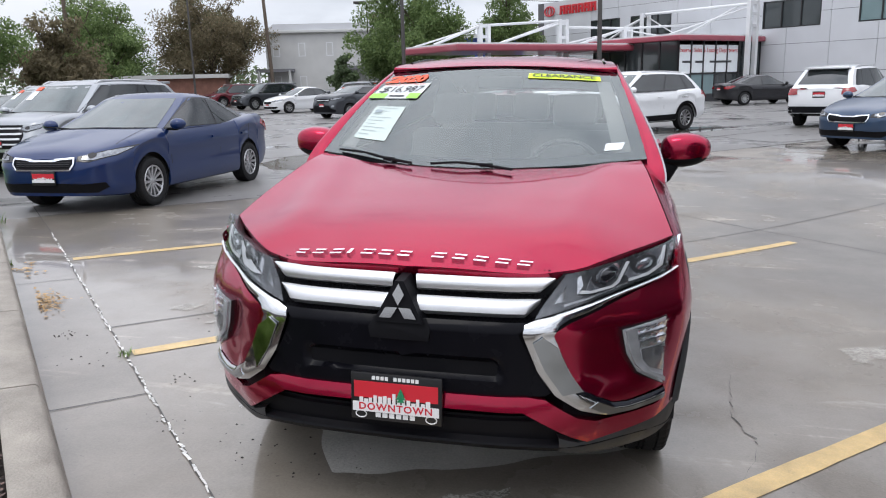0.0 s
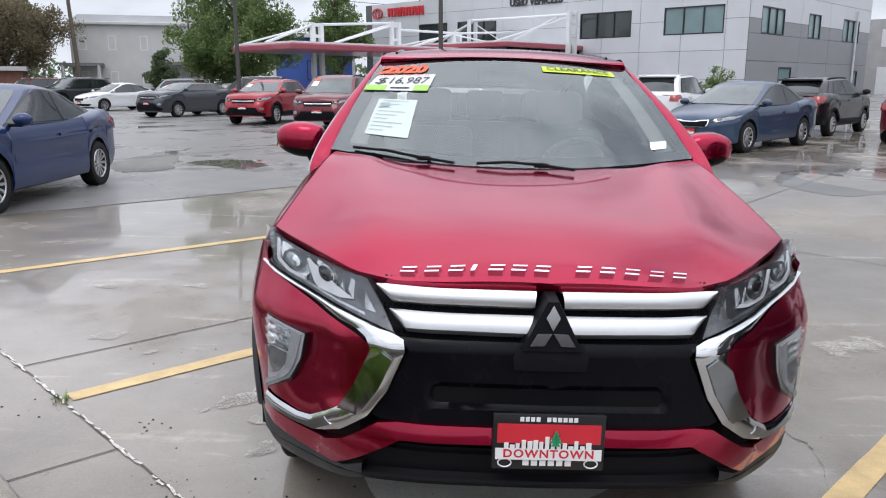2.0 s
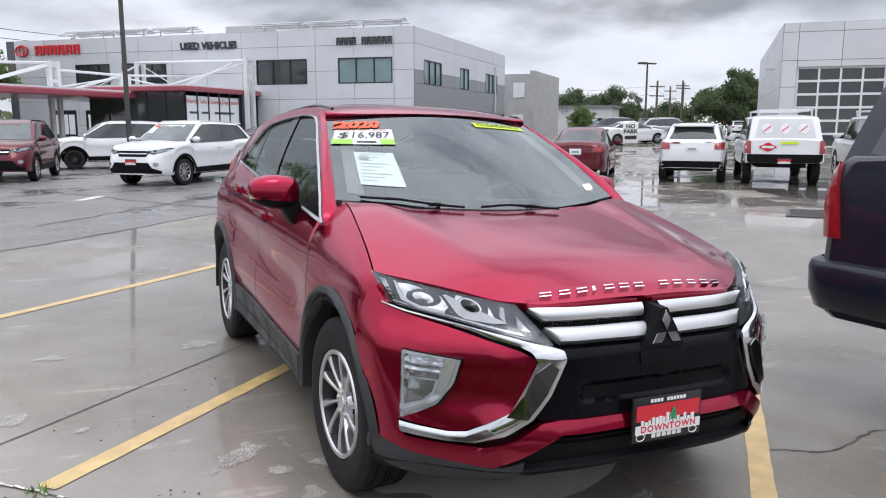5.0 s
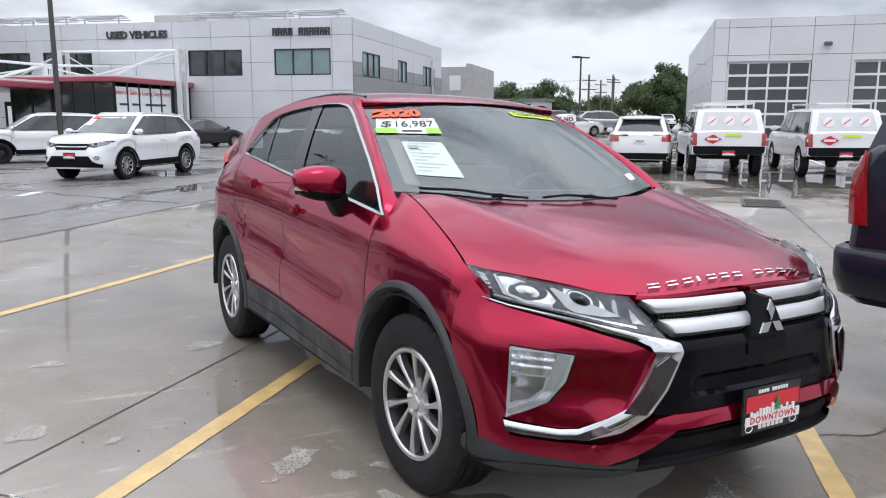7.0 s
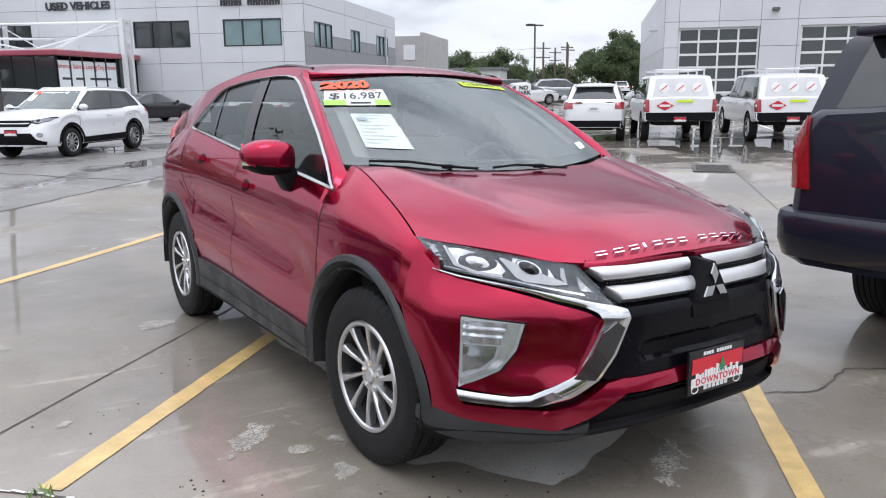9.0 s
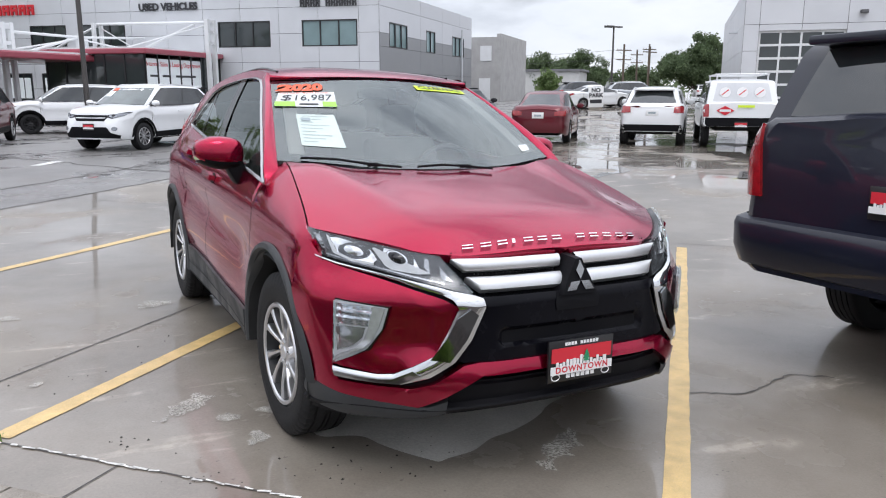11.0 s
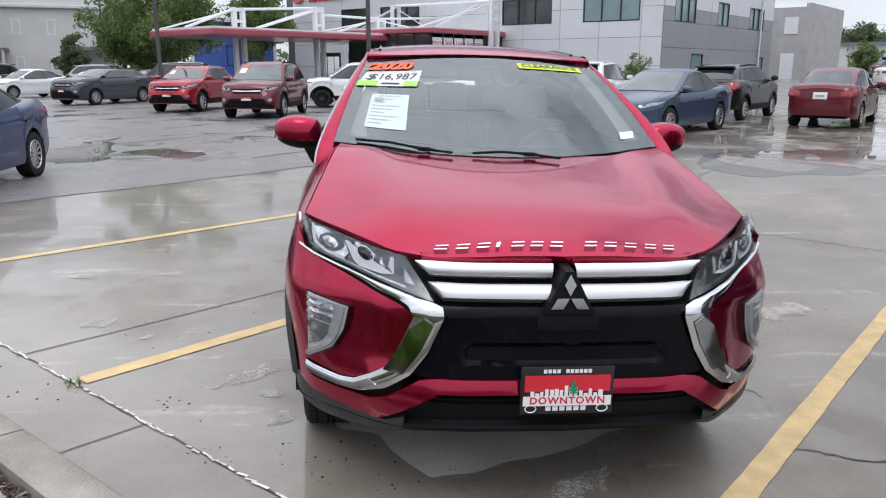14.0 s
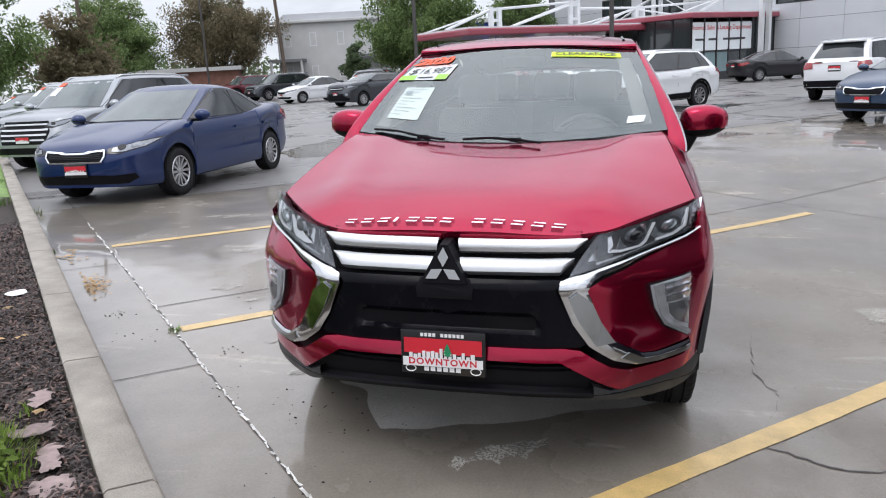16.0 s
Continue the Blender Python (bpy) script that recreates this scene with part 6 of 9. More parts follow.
    # bonnet shut lines and the black scuttle
    if detail:
        h0 = 0.42 if L > 4.5 else 0.36
        for s in (-1, 1):
            part("bonnet_seam", ribbon(b1, [(s * (hw * 0.80 - 0.06 * t), off + h0 + (wb - off + 0.10 - h0) * t) for t in np.linspace(0, 1, 8)], "top", 0.010, 0.003), M_UNDER, car, sharp=0)
        part("scuttle", ribbon(b1, [(c["w0"] * 0.88 * f, wb + 0.005 + c.get("bow", 0.16) * abs(f) ** 2.4) for f in np.linspace(-1, 1, 13)], "top", 0.07, 0.006), M_PLASTIC, car)
    # mirrors
    for s in (-1, 1):
        mx, my, mz = s * (hw + 0.08), wb + 0.34, zb + 0.07
        bm = bmesh.new()
        bmesh.ops.create_uvsphere(bm, u_segments=14, v_segments=10, radius=1)
        for v in bm.verts:
            v.co = Vector((mx + v.co.x * 0.115, my + v.co.y * (0.085 if v.co.y < 0 else 0.02), mz + v.co.z * 0.075))
        mo = part("wing_mirror", bm, spec.get("mirror_mat", body_mat), car)
        part("mirror_arm", boxed(min(s * (hw - 0.10), mx), max(s * (hw - 0.10), mx), my - 0.03, my + 0.01, mz - 0.085, mz - 0.05, bevel=0.008), M_PLASTIC, mo)
    # front: grille, lower intake, lamps, plate
    for key, ax, material, offv in (("grille", "front", spec.get("grille_mat", M_PLASTIC), 0.006), ("intake", "front", M_PLASTIC, 0.006), ("rear_bumper", "rear", spec.get("rbump_mat", M_PLASTIC), 0.006)):
        if key in spec:
            pc = part(key, patch(b1, spec[key], ax, offv, 0.012, 0.05), material, car)
            if key == "grille" and spec.get("edge"):
                o = spec[key]
                dense = [tuple(Vector(a).lerp(Vector(b), j / 5)) for a, b in zip(o, o[1:] + o[:1]) for j in range(5)]
                part("grille_edge", ribbon(b1, dense, "front", 0.020, 0.018, closed=True), M_CHROME, pc)
            if key == "grille" and detail > 1:
                lo_z, hi_z = min(p[1] for p in spec[key]), max(p[1] for p in spec[key])
                for r in range(1, 6):
                    zz_ = lo_z + (hi_z - lo_z) * r / 6
                    part("grille_bar", ribbon(b1, [(a, zz_ + 0.006 * (j % 2)) for j, a in enumerate(np.linspace(-0.36, 0.36, 25))], "front", 0.007, 0.012), M_GLOSSBLACK, pc, sharp=0)
    for row in spec.get("bars", []):
        z, w_, t_ = row
        part("grille_bar", patch(b1, [(-w_, z - t_), (w_, z - t_), (w_, z + t_), (-w_, z + t_)], "front", 0.016, 0.012, 0.15), spec.get("bar_mat", M_CHROME), car)
    for s in (-1, 1):
        if "headlight" in spec:
            o = [(s * a, b) for a, b in spec["headlight"]]
            hl = part("headlight", patch(b1, o, "front", 0.008, 0.012, 0.08), M_GLOSSBLACK, car)
            cx = sum(a for a, b in spec["headlight"]) / len(spec["headlight"])
            cz = sum(b for a, b in spec["headlight"]) / len(spec["headlight"])
            part("lens", patch(b1, [(s * (cx + 0.02 + (a - cx) * 0.80), cz + (b - cz) * 0.74) for a, b in spec["headlight"]], "front", 0.013, 0.004, 0.06), M_LENS, hl)
            for dx_, rr_ in ((-0.05, 0.034), (0.07, 0.030)):
                oc = [(s * (cx + dx_ + rr_ * 1.2 * math.cos(a)), cz + dx_ * 0.18 + rr_ * 0.85 * math.sin(a)) for a in np.linspace(0, 2 * math.pi, 11)[:-1]]
                part("lamp_bulb", patch(b1, oc, "front", 0.018, 0.004, 0.2), M_GLOSSBLACK if dx_ < 0 else M_LENS, hl)
        if "foglight" in spec:
            o = [(s * (spec["foglight"][0] + 0.06 * math.cos(a)), spec["foglight"][1] + 0.05 * math.sin(a)) for a in np.linspace(0, 2 * math.pi, 11)[:-1]]
            part("fog_light", patch(b1, o, "front", 0.012, 0.01, 0.2), M_LENS, car)
        if "taillight" in spec:
            part("tail_light", patch(b2 if spec.get("tail_on_cabin") else b1, [(s * a, b) for a, b in spec["taillight"]], "rear", 0.022, 0.03, 0.035), M_LENS_RED, car)
        if spec.get("taillight_side"):
            part("tail_light", patch(b1, [(a + off, b) for a, b in spec["taillight_side"]], "left" if s < 0 else "right", 0.012, 0.016, 0.05), M_LENS_RED, car)
    if spec.get("front_plate", True):
        z = spec.get("plate_z", 0.5)
        hit, no, _, _ = b1.ray_cast(Vector((0, -9, z)), Vector((0, 1, 0)))
        plate_art(car, 0, (hit.y if hit else off) - 0.012, z, plain=spec.get("plain_plate", False))
    z = spec.get("rplate_z", 0.85)
    hit, no, _, _ = b1.ray_cast(Vector((0, 9, z)), Vector((0, -1, 0)))
    plate_art(car, 0, (hit.y if hit else -off) + 0.012, z, rear=True, plain=spec.get("plain_rear", False))
    for s in (-1, 1):
        if spec.get("rails"):
            bm = bmesh.new()
            xr = s * c["w1"] * 0.86
            path_tube(bm, [(xr, wt + 0.22, hz - 0.01), (xr, wt + 0.36, hz + 0.045), (xr, (wt + rt) / 2, hz + 0.05), (xr, rt - 0.40, hz + 0.025), (xr, rt - 0.25, hz - 0.03)], 0.016)
            part("roof_rail", bm, M_SATIN if spec.get("rails") == 1 else M_PLASTIC, car)
    if spec.get("price_card", True):
        part("price_card", patch(b2, [(-c["w0"] * 0.72, zb + g * 0.46), (-c["w0"] * 0.46, zb + g * 0.46), (-c["w0"] * 0.44, zb + g * 0.74), (-c["w0"] * 0.67, zb + g * 0.74)], "front", 0.010, 0.001, 0.2), M_PAPER, car)
        part("price_card", patch(b2, [(-c["w0"] * 0.66, zb + g * 0.77), (-c["w0"] * 0.42, zb + g * 0.77), (-c["w0"] * 0.40, zb + g * 0.89), (-c["w0"] * 0.62, zb + g * 0.89)], "front", 0.011, 0.001, 0.2), M_STICK_RED, car)
    if spec.get("spoiler"):
        part("roof_spoiler", boxed(-c["w1"] * 0.8, c["w1"] * 0.8, rt - 0.12, rt + 0.14, hz - 0.035, hz + 0.015, bevel=0.012), body_mat, car)
    for s in (-1, 1):
        a = Vector((s * 0.5, wb + 0.14, zb + 0.03))
        part("wiper", path_tube(bmesh.new(), [a, a + Vector((-s * 0.0 - 0.42, 0.02, 0.03))], 0.009, 6), M_PLASTIC, car)
    return car


def sedan(L=4.56, W=1.78, H=1.435, r=0.315, **kw):
    s = dict(L=L, W=W, H=H, r=r, arch=r + 0.055, sill=0.2, axles=(0.90, 0.90 + kw.pop("wb", 2.70)), crown=0.035,
             top=[(0, 0.64), (0.03, 0.71), (0.10, 0.755), (0.3, 0.81), (0.7, 0.885), (1.2, 0.965), (1.5, 0.975), (3.2, 1.01), (3.95, 1.06), (L - 0.25, 1.07), (L - 0.04, 1.02), (L, 0.95)],
             plan=[(0, W * 0.20), (0.015, W * 0.27), (0.05, W * 0.335), (0.12, W * 0.385), (0.25, W * 0.432), (0.45, W * 0.470), (0.8, W * 0.495), (1.4, W * 0.5), (L - 1.2, W * 0.5), (L - 0.5, W * 0.475), (L - 0.15, W * 0.435), (L - 0.03, W * 0.385), (L, W * 0.33)],
             cabin=dict(wb=1.06, wt=1.98, rt=3.16, rb=4.40, belt=0.945, w0=W * 0.470, w1=W * 0.365, taper=0.10, crown=0.06, bow=0.22, rbow=0.16, tailwin=0.20, arch=0.06, rake=[(0, 0), (0.25, 0.18), (0.5, 0.40), (0.75, 0.67), (0.9, 0.86), (1, 1)]),
             headlight=[(0.43, 0.64), (0.58, 0.63), (0.78, 0.695), (0.865, 0.80), (0.80, 0.785), (0.62, 0.735), (0.44, 0.695)],
             taillight_side=[(L - 0.42, 0.90), (L - 0.05, 0.78), (L - 0.06, 0.92), (L - 0.3, 0.97)], taillight=[(0.45, 0.80), (0.74, 0.78), (0.74, 0.93), (0.45, 0.90)],
             grille=[(-0.36, 0.545), (0.36, 0.545), (0.41, 0.61), (0.405, 0.675), (0.12, 0.655), (-0.12, 0.655), (-0.405, 0.675), (-0.41, 0.61)], intake=[(-0.62, 0.27), (0.62, 0.27), (0.72, 0.33), (0.70, 0.39), (0.48, 0.375), (0.30, 0.385), (-0.30, 0.385), (-0.48, 0.375), (-0.70, 0.39), (-0.72, 0.33)], plate_z=0.45, rplate_z=0.8, spokes=10)
    s.update(kw)
    return s


def suv(L=4.6, W=1.84, H=1.69, r=0.345, **kw):
    s = dict(L=L, W=W, H=H, r=r, arch=r + 0.06, sill=0.27, axles=(0.92, 0.92 + kw.pop("wb", 2.68)), crown=0.04, clad=True,
             top=[(0, 0.80), (0.03, 0.90), (0.12, 0.98), (0.5, 1.055), (1.05, 1.105), (1.4, 1.11), (3.2, 1.13), (L - 0.35, 1.15), (L - 0.06, 1.10), (L, 1.02)],
             plan=[(0, W * 0.24), (0.015, W * 0.31), (0.05, W * 0.368), (0.12, W * 0.415), (0.25, W * 0.455), (0.45, W * 0.483), (0.8, W * 0.499), (1.4, W * 0.5), (L - 1.0, W * 0.5), (L - 0.4, W * 0.485), (L - 0.12, W * 0.455), (L - 0.02, W * 0.42), (L, W * 0.38)],
             cabin=dict(wb=0.98, wt=1.74, rt=L - 0.62, rb=L - 0.10, belt=1.09, w0=W * 0.472, w1=W * 0.385, taper=0.08, crown=0.08, bow=0.24, rbow=0.12, tailwin=0.2, rake=[(0, 0), (0.5, 0.42), (1, 1)]),
             headlight=[(0.45, 0.83), (0.60, 0.80), (0.80, 0.86), (0.875, 0.945), (0.84, 0.955), (0.66, 0.915), (0.46, 0.885)],
             taillight_side=[(L - 0.30, 0.98), (L - 0.05, 0.93), (L - 0.07, 1.07), (L - 0.25, 1.08)], taillight=[(0.56, 0.90), (0.80, 0.88), (0.80, 1.06), (0.58, 1.05)],
             grille=[(-0.40, 0.74), (0.40, 0.74), (0.46, 0.82), (0.44, 0.885), (-0.44, 0.885), (-0.46, 0.82)], bars=[(0.815, 0.42, 0.010)], bar_mat=M_SATIN, intake=[(-0.74, 0.29), (0.74, 0.29), (0.78, 0.40), (0.60, 0.47), (0.50, 0.60), (-0.50, 0.60), (-0.60, 0.47), (-0.78, 0.40)], rear_bumper=[(-0.8, 0.36), (0.8, 0.36), (0.8, 0.58), (-0.8, 0.58)],
             plate_z=0.60, rplate_z=0.9, spokes=10, rails=1, spoiler=True, foglight=(0.68, 0.56))
    s.update(kw)
    return s


P_BLUE = paint("deep_blue_paint", (0.003, 0.019, 0.088), 0.25)
P_SLATE = paint("slate_blue_paint", (0.022, 0.048, 0.098), 0.35)
P_SILVER = paint("silver_paint", (0.30, 0.315, 0.335), 0.6, 0.3)
P_WHITE = paint("white_paint", (0.68, 0.69, 0.70), 0.0, 0.35)
P_RED = paint("bright_red_paint", (0.30, 0.008, 0.020), 0.3)
P_MAROON = paint("dark_red_paint", (0.11, 0.006, 0.014), 0.4)
P_BLACK = paint("black_paint", (0.010, 0.010, 0.013), 0.2, 0.3)
P_GREY = paint("charcoal_grey_paint", (0.045, 0.05, 0.058), 0.45)
P_GREYGREEN = paint("dark_green_grey_paint", (0.05, 0.06, 0.058), 0.4)

# ---- the red crossover in the middle of the lot ----
P_HERO = mat("red_pearl_paint", (0.345, 0.002, 0.034), 0.21, metal=0.9, spec=0.3, coat=0.7, coat_rough=0.012, noise_scale=1.3, noise_amt=0.06, bump=0.01, bump_scale=1400.0)


P_HERO.node_tree.nodes["Principled BSDF"].inputs["Specular Tint"].default_value = (0.92, 0.62, 0.72, 1)


def glass_mat(name, tint, gloss):
    """Thin sheet glass: clear with a tint, mirroring by Fresnel."""
    m = bpy.data.materials.new(name)
    m.use_nodes = True
    nt = m.node_tree
    nt.nodes.remove(nt.nodes["Principled BSDF"])
    o = nt.nodes["Material Output"]
    tr, gl, mx, fr = nt.nodes.new("ShaderNodeBsdfTransparent"), nt.nodes.new("ShaderNodeBsdfGlossy"), nt.nodes.new("ShaderNodeMixShader"), nt.nodes.new("ShaderNodeFresnel")
    tr.inputs["Color"].default_value = (*tint, 1)
    gl.inputs["Roughness"].default_value = 0.015
    gl.inputs["Color"].default_value = (0.92, 0.985, 0.98, 1)
    fr.inputs["IOR"].default_value = gloss
    nt.links.new(fr.outputs[0], mx.inputs[0])
    nt.links.new(tr.outputs[0], mx.inputs[1])
    nt.links.new(gl.outputs[0], mx.inputs[2])
    nt.links.new(mx.outputs[0], o.inputs["Surface"])
    return m


M_SCREEN = glass_mat("windscreen_glass", (0.82, 0.86, 0.85), 2.15)
M_PRIVACY = glass_mat("privacy_glass", (0.32, 0.36, 0.36), 1.5)
M_SEAT = mat("grey_seat_fabric", (0.27, 0.275, 0.28), 0.9, noise_scale=20, noise_amt=0.2)
M_DASH = mat("dark_grey_dashboard", (0.10, 0.103, 0.107), 0.65, noise_scale=8, noise_amt=0.15)
M_LINING = mat("pale_grey_lining", (0.33, 0.33, 0.325), 0.9, noise_scale=5, noise_amt=0.08)
M_HEADBOWL = mat("lamp_reflector", (0.75, 0.76, 0.78), 0.12, metal=1.0, noise_scale=18, noise_amt=0.25)
M_LAMPBOX = mat("grey_lamp_housing", (0.36, 0.37, 0.385), 0.22, metal=0.8, noise_scale=14, noise_amt=0.5)
M_LAMPDARK = mat("dark_lamp_bezel", (0.105, 0.108, 0.114), 0.2, metal=0.7, noise_scale=14, noise_amt=0.5)
# black plastic, its colour raised towards grey for skylight on the mouldings
M_CLAD = mat("skylit_black_cladding", (0.030, 0.032, 0.0345), 0.52, spec=0.4, noise_scale=6, noise_amt=0.25, rough_amt=0.15, bump=0.06, bump_scale=260)
M_TRIM = mat("dulled_chrome", (0.60, 0.61, 0.62), 0.1, metal=1.0, noise_scale=5, noise_amt=0.06)
M_WINTRIM = mat("satin_window_chrome", (0.40, 0.405, 0.41), 0.22, metal=1.0, noise_scale=5, noise_amt=0.06)
# chrome darkened in colour for the dim ground the badge mirrors
M_BADGE = mat("dark_reflection_badge_chrome", (0.34, 0.35, 0.36), 0.08, metal=1.0)
M_HEADBOWL2 = mat("headlamp_bowl", (0.72, 0.73, 0.75), 0.16, metal=0.95, noise_scale=25, noise_amt=0.3)
M_GUIDE = mat("white_light_guide", (0.54, 0.55, 0.57), 0.2, spec=0.6, noise_scale=30, noise_amt=0.08)
M_FOGBOWL = mat("fog_lamp_reflector", (0.50, 0.51, 0.53), 0.22, metal=0.25, noise_scale=14, noise_amt=0.12)
M_LAMPBEZEL = mat("silvered_lamp_bezel", (0.56, 0.57, 0.59), 0.25, metal=0.6, noise_scale=22, noise_amt=0.2)
M_LAMPCOVER = glass_mat("clear_lamp_cover", (0.96, 0.965, 0.97), 1.19)

PLAN = pchip([(0, 0.0), (0.317, 0.012), (0.383, 0.025), (0.472, 0.05), (0.546, 0.085), (0.67, 0.195), (0.74, 0.262), (0.812, 0.35), (0.864, 0.48), (0.895, 0.65), (0.912, 0.9)])
LEAN = pchip([(0.18, 0.14), (0.26, 0.075), (0.33, 0.03), (0.44, 0.0), (0.74, 0.0), (0.78, 0.028), (0.83, 0.068), (0.89, 0.095), (0.93, 0.115), (0.97, 0.16)])
# the bumper's plan line by distance walked along it: straight across to 0.8 m out, then round the corner
_line = [(0.8, PLAN(0.8))]
for _x in np.linspace(0.8, 0.898, 60)[1:]:
    _line.append((float(_x), PLAN(float(_x))))
_walk = [0.8]
for _a, _b in zip(_line, _line[1:]):
    _walk.append(_walk[-1] + math.hypot(_b[0] - _a[0], _b[1] - _a[1]))


def fascia(s, z, off=0.0):
    """A point of the nose: s across (and round the corner), z up; off: proud of the surface."""
    def raw(s, z):
        g, a = (1 if s >= 0 else -1), abs(s)
        if a <= 0.8:
            return Vector((s, PLAN(a) + LEAN(z), z))
        x = float(np.interp(a, _walk, [p[0] for p in _line]))
        y = float(np.interp(a, _walk, [p[1] for p in _line]))
        fade = 1 - 0.5 * smooth01((a - 0.8) / 0.3)
        x += 0.030 * smooth01((a - 0.8) / 0.12) * math.exp(-(((z - 0.72) / 0.2) ** 2))
        return Vector((g * x, y + LEAN(z) * fade, z))
    p = raw(s, z)
    if off:
        d = 0.004
        n = (raw(s + d, z) - raw(s - d, z)).cross(raw(s, z + d) - raw(s, z - d)).normalized()
        if n.y > 0 and abs(s) < 0.8:
            n = -n
        if abs(s) >= 0.8 and n.x * s < 0:
            n = -n
        p = p + n * off
    return p


def nose_part(outline, off, depth=0.02, step=0.05, bevel=0.0, recess=None):
    """A moulded piece of the nose: an outline in (s, z) bent onto it, off proud, with a rim going depth back."""
    bm = bmesh.new()
    bm.faces.new([bm.verts.new((a, b, 0)) for a, b in outline])
    bmesh.ops.triangulate(bm, faces=bm.faces[:])
    for k in (0, 1):
        lo, hi = min(p[k] for p in outline), max(p[k] for p in outline)
        n = int((hi - lo) / step)
        for j in range(1, n + 1):
            c = lo + (hi - lo) * j / (n + 1)
            co, no = ((c, 0, 0), (1, 0, 0)) if k == 0 else ((0, c, 0), (0, 1, 0))
            bmesh.ops.bisect_plane(bm, geom=bm.verts[:] + bm.edges[:] + bm.faces[:], plane_co=co, plane_no=no, dist=1e-6)
    rim = [e for e in bm.edges if len(e.link_faces) == 1]
    rimv = {v for e in rim for v in e.verts}
    flat = {v: (v.co.x, v.co.y) for v in bm.verts}
    low = {v: bm.verts.new(fascia(*flat[v], off - depth)) for v in rimv}
    shoulder = bevel
    if shoulder:
        mid = {v: bm.verts.new(fascia(*flat[v], off - shoulder)) for v in rimv}
        cx, cz = sum(p[0] for p in outline) / len(outline), sum(p[1] for p in outline) / len(outline)
    for v, (a, b) in flat.items():
        v.co = fascia(a, b, off + (recess(a, b) if recess else 0))
    for e in rim:
        a, b = e.verts
        if shoulder:
            bm.faces.new((a, b, mid[b], mid[a]))
            bm.faces.new((mid[a], mid[b], low[b], low[a]))
        else:
            bm.faces.new((a, b, low[b], low[a]))
    return bm


def mirrored(o):
    return [(-a, b) for a, b in o][::-1]


def face_out(ob, core):
    """Turns a sheet's faces away from a point inside the car."""
    me, core = ob.data, Vector(core)
    if sum((p.center - core).dot(p.normal) * p.area for p in me.polygons) < 0:
        me.flip_normals()


hero = thing("crossover_car", "glossy red compact crossover with silver grille bars and price stickers", "car", on_ground(0, 0, 0), "parked cars")
AX1, AX2, RW, RA = 0.930, 3.600, 0.358, 0.425
L_H = 4.37

# nose: black base moulding, then the red cover, chrome, lamps and bars on it
bm = bmesh.new()
ss = list(np.linspace(-0.965, -0.8, 6)) + list(np.linspace(-0.76, 0.76, 39)) + list(np.linspace(0.8, 0.965, 6))
zz = list(np.linspace(0.235, 0.905, 22))
rows = []
for z in zz:
    row = []
    for s in ss:
        deep = 0.0
        if abs(s) < 0.53 and 0.375 < z < 0.49:
            deep = 0.05 * smooth01((0.53 - abs(s)) / 0.05)
        if abs(s) < 0.49 and z > 0.765:
            deep = 0.025
        zlo = 0.335 - 0.075 * smooth01((abs(s) - 0.55) / 0.3)
        row.append(bm.verts.new(fascia(s, zlo + (z - 0.235) * (0.905 - zlo) / 0.67, -0.012 - deep)))
    rows.append(row)
for a, b in zip(rows, rows[1:]):
    for k in range(len(a) - 1):
        bm.faces.new((a[k], a[k + 1], b[k + 1], b[k]))
part("bumper_moulding", bm, M_PLASTIC, hero, "black textured lower bumper and grille surround")

half = [(0.0, 0.536), (0.40, 0.536), (0.455, 0.527), (0.545, 0.462), (0.62, 0.431), (0.70, 0.429), (0.812, 0.431), (0.835, 0.463), (0.838, 0.49), (0.70, 0.476), (0.655, 0.484), (0.546, 0.561), (0.505, 0.655), (0.474, 0.737), (0.52, 0.759), (0.64, 0.798), (0.845, 0.862), (0.866, 0.890), (0.90, 0.925), (0.94, 0.925), (1.045, 0.74), (0.997, 0.60), (0.975, 0.45), (0.972, 0.395), (0.914, 0.398), (0.80, 0.379), (0.68, 0.367), (0.584, 0.361), (0.50, 0.42), (0.39, 0.488), (0.0, 0.492)]


def swell(a, b):
    a = abs(a)
    if a < 0.62 and b < 0.56:
        return 0.016 * math.sin(math.pi * min(1, max(0, (0.55 - b) / 0.17)))
    return -0.012 * smooth01((0.80 - b) / 0.1) * smooth01((b - 0.5) / 0.1) * smooth01((0.80 - a) / 0.12)


cover_faces = {}
for o, g in ((half, 1), (mirrored(half), -1)):
    bm = nose_part(o, 0.012, 0.035, 0.032, 0.005, swell)
    cover_faces[g] = BVHTree.FromBMesh(bm)
    part("bumper_cover", bm, P_HERO, hero, sharp=40)


def nose_band(out_line, in_line, off, depth, crown, cuts=4):
    """A moulded strip between two lines in (s, z), crowned across and turned in at both edges."""
    bm = bmesh.new()
    rows = []
    for k in range(len(out_line) - 1):
        for j in range(6 + (k == len(out_line) - 2)):
            t = j / 6
            a = Vector(out_line[k]).lerp(Vector(out_line[k + 1]), t)
            b = Vector(in_line[k]).lerp(Vector(in_line[k + 1]), t)
            row = [bm.verts.new(fascia(a.x, a.y, off - depth))]
            for i in range(cuts + 1):
                p = a.lerp(b, i / cuts)
                row.append(bm.verts.new(fascia(p.x, p.y, off + crown * (1 - (2 * i / cuts - 1) ** 2))))
            row.append(bm.verts.new(fascia(b.x, b.y, off - depth)))
            rows.append(row)
    for p, q in zip(rows, rows[1:]):
        for i in range(len(p) - 1):
            bm.faces.new((p[i], p[i + 1], q[i + 1], q[i]))
    return bm


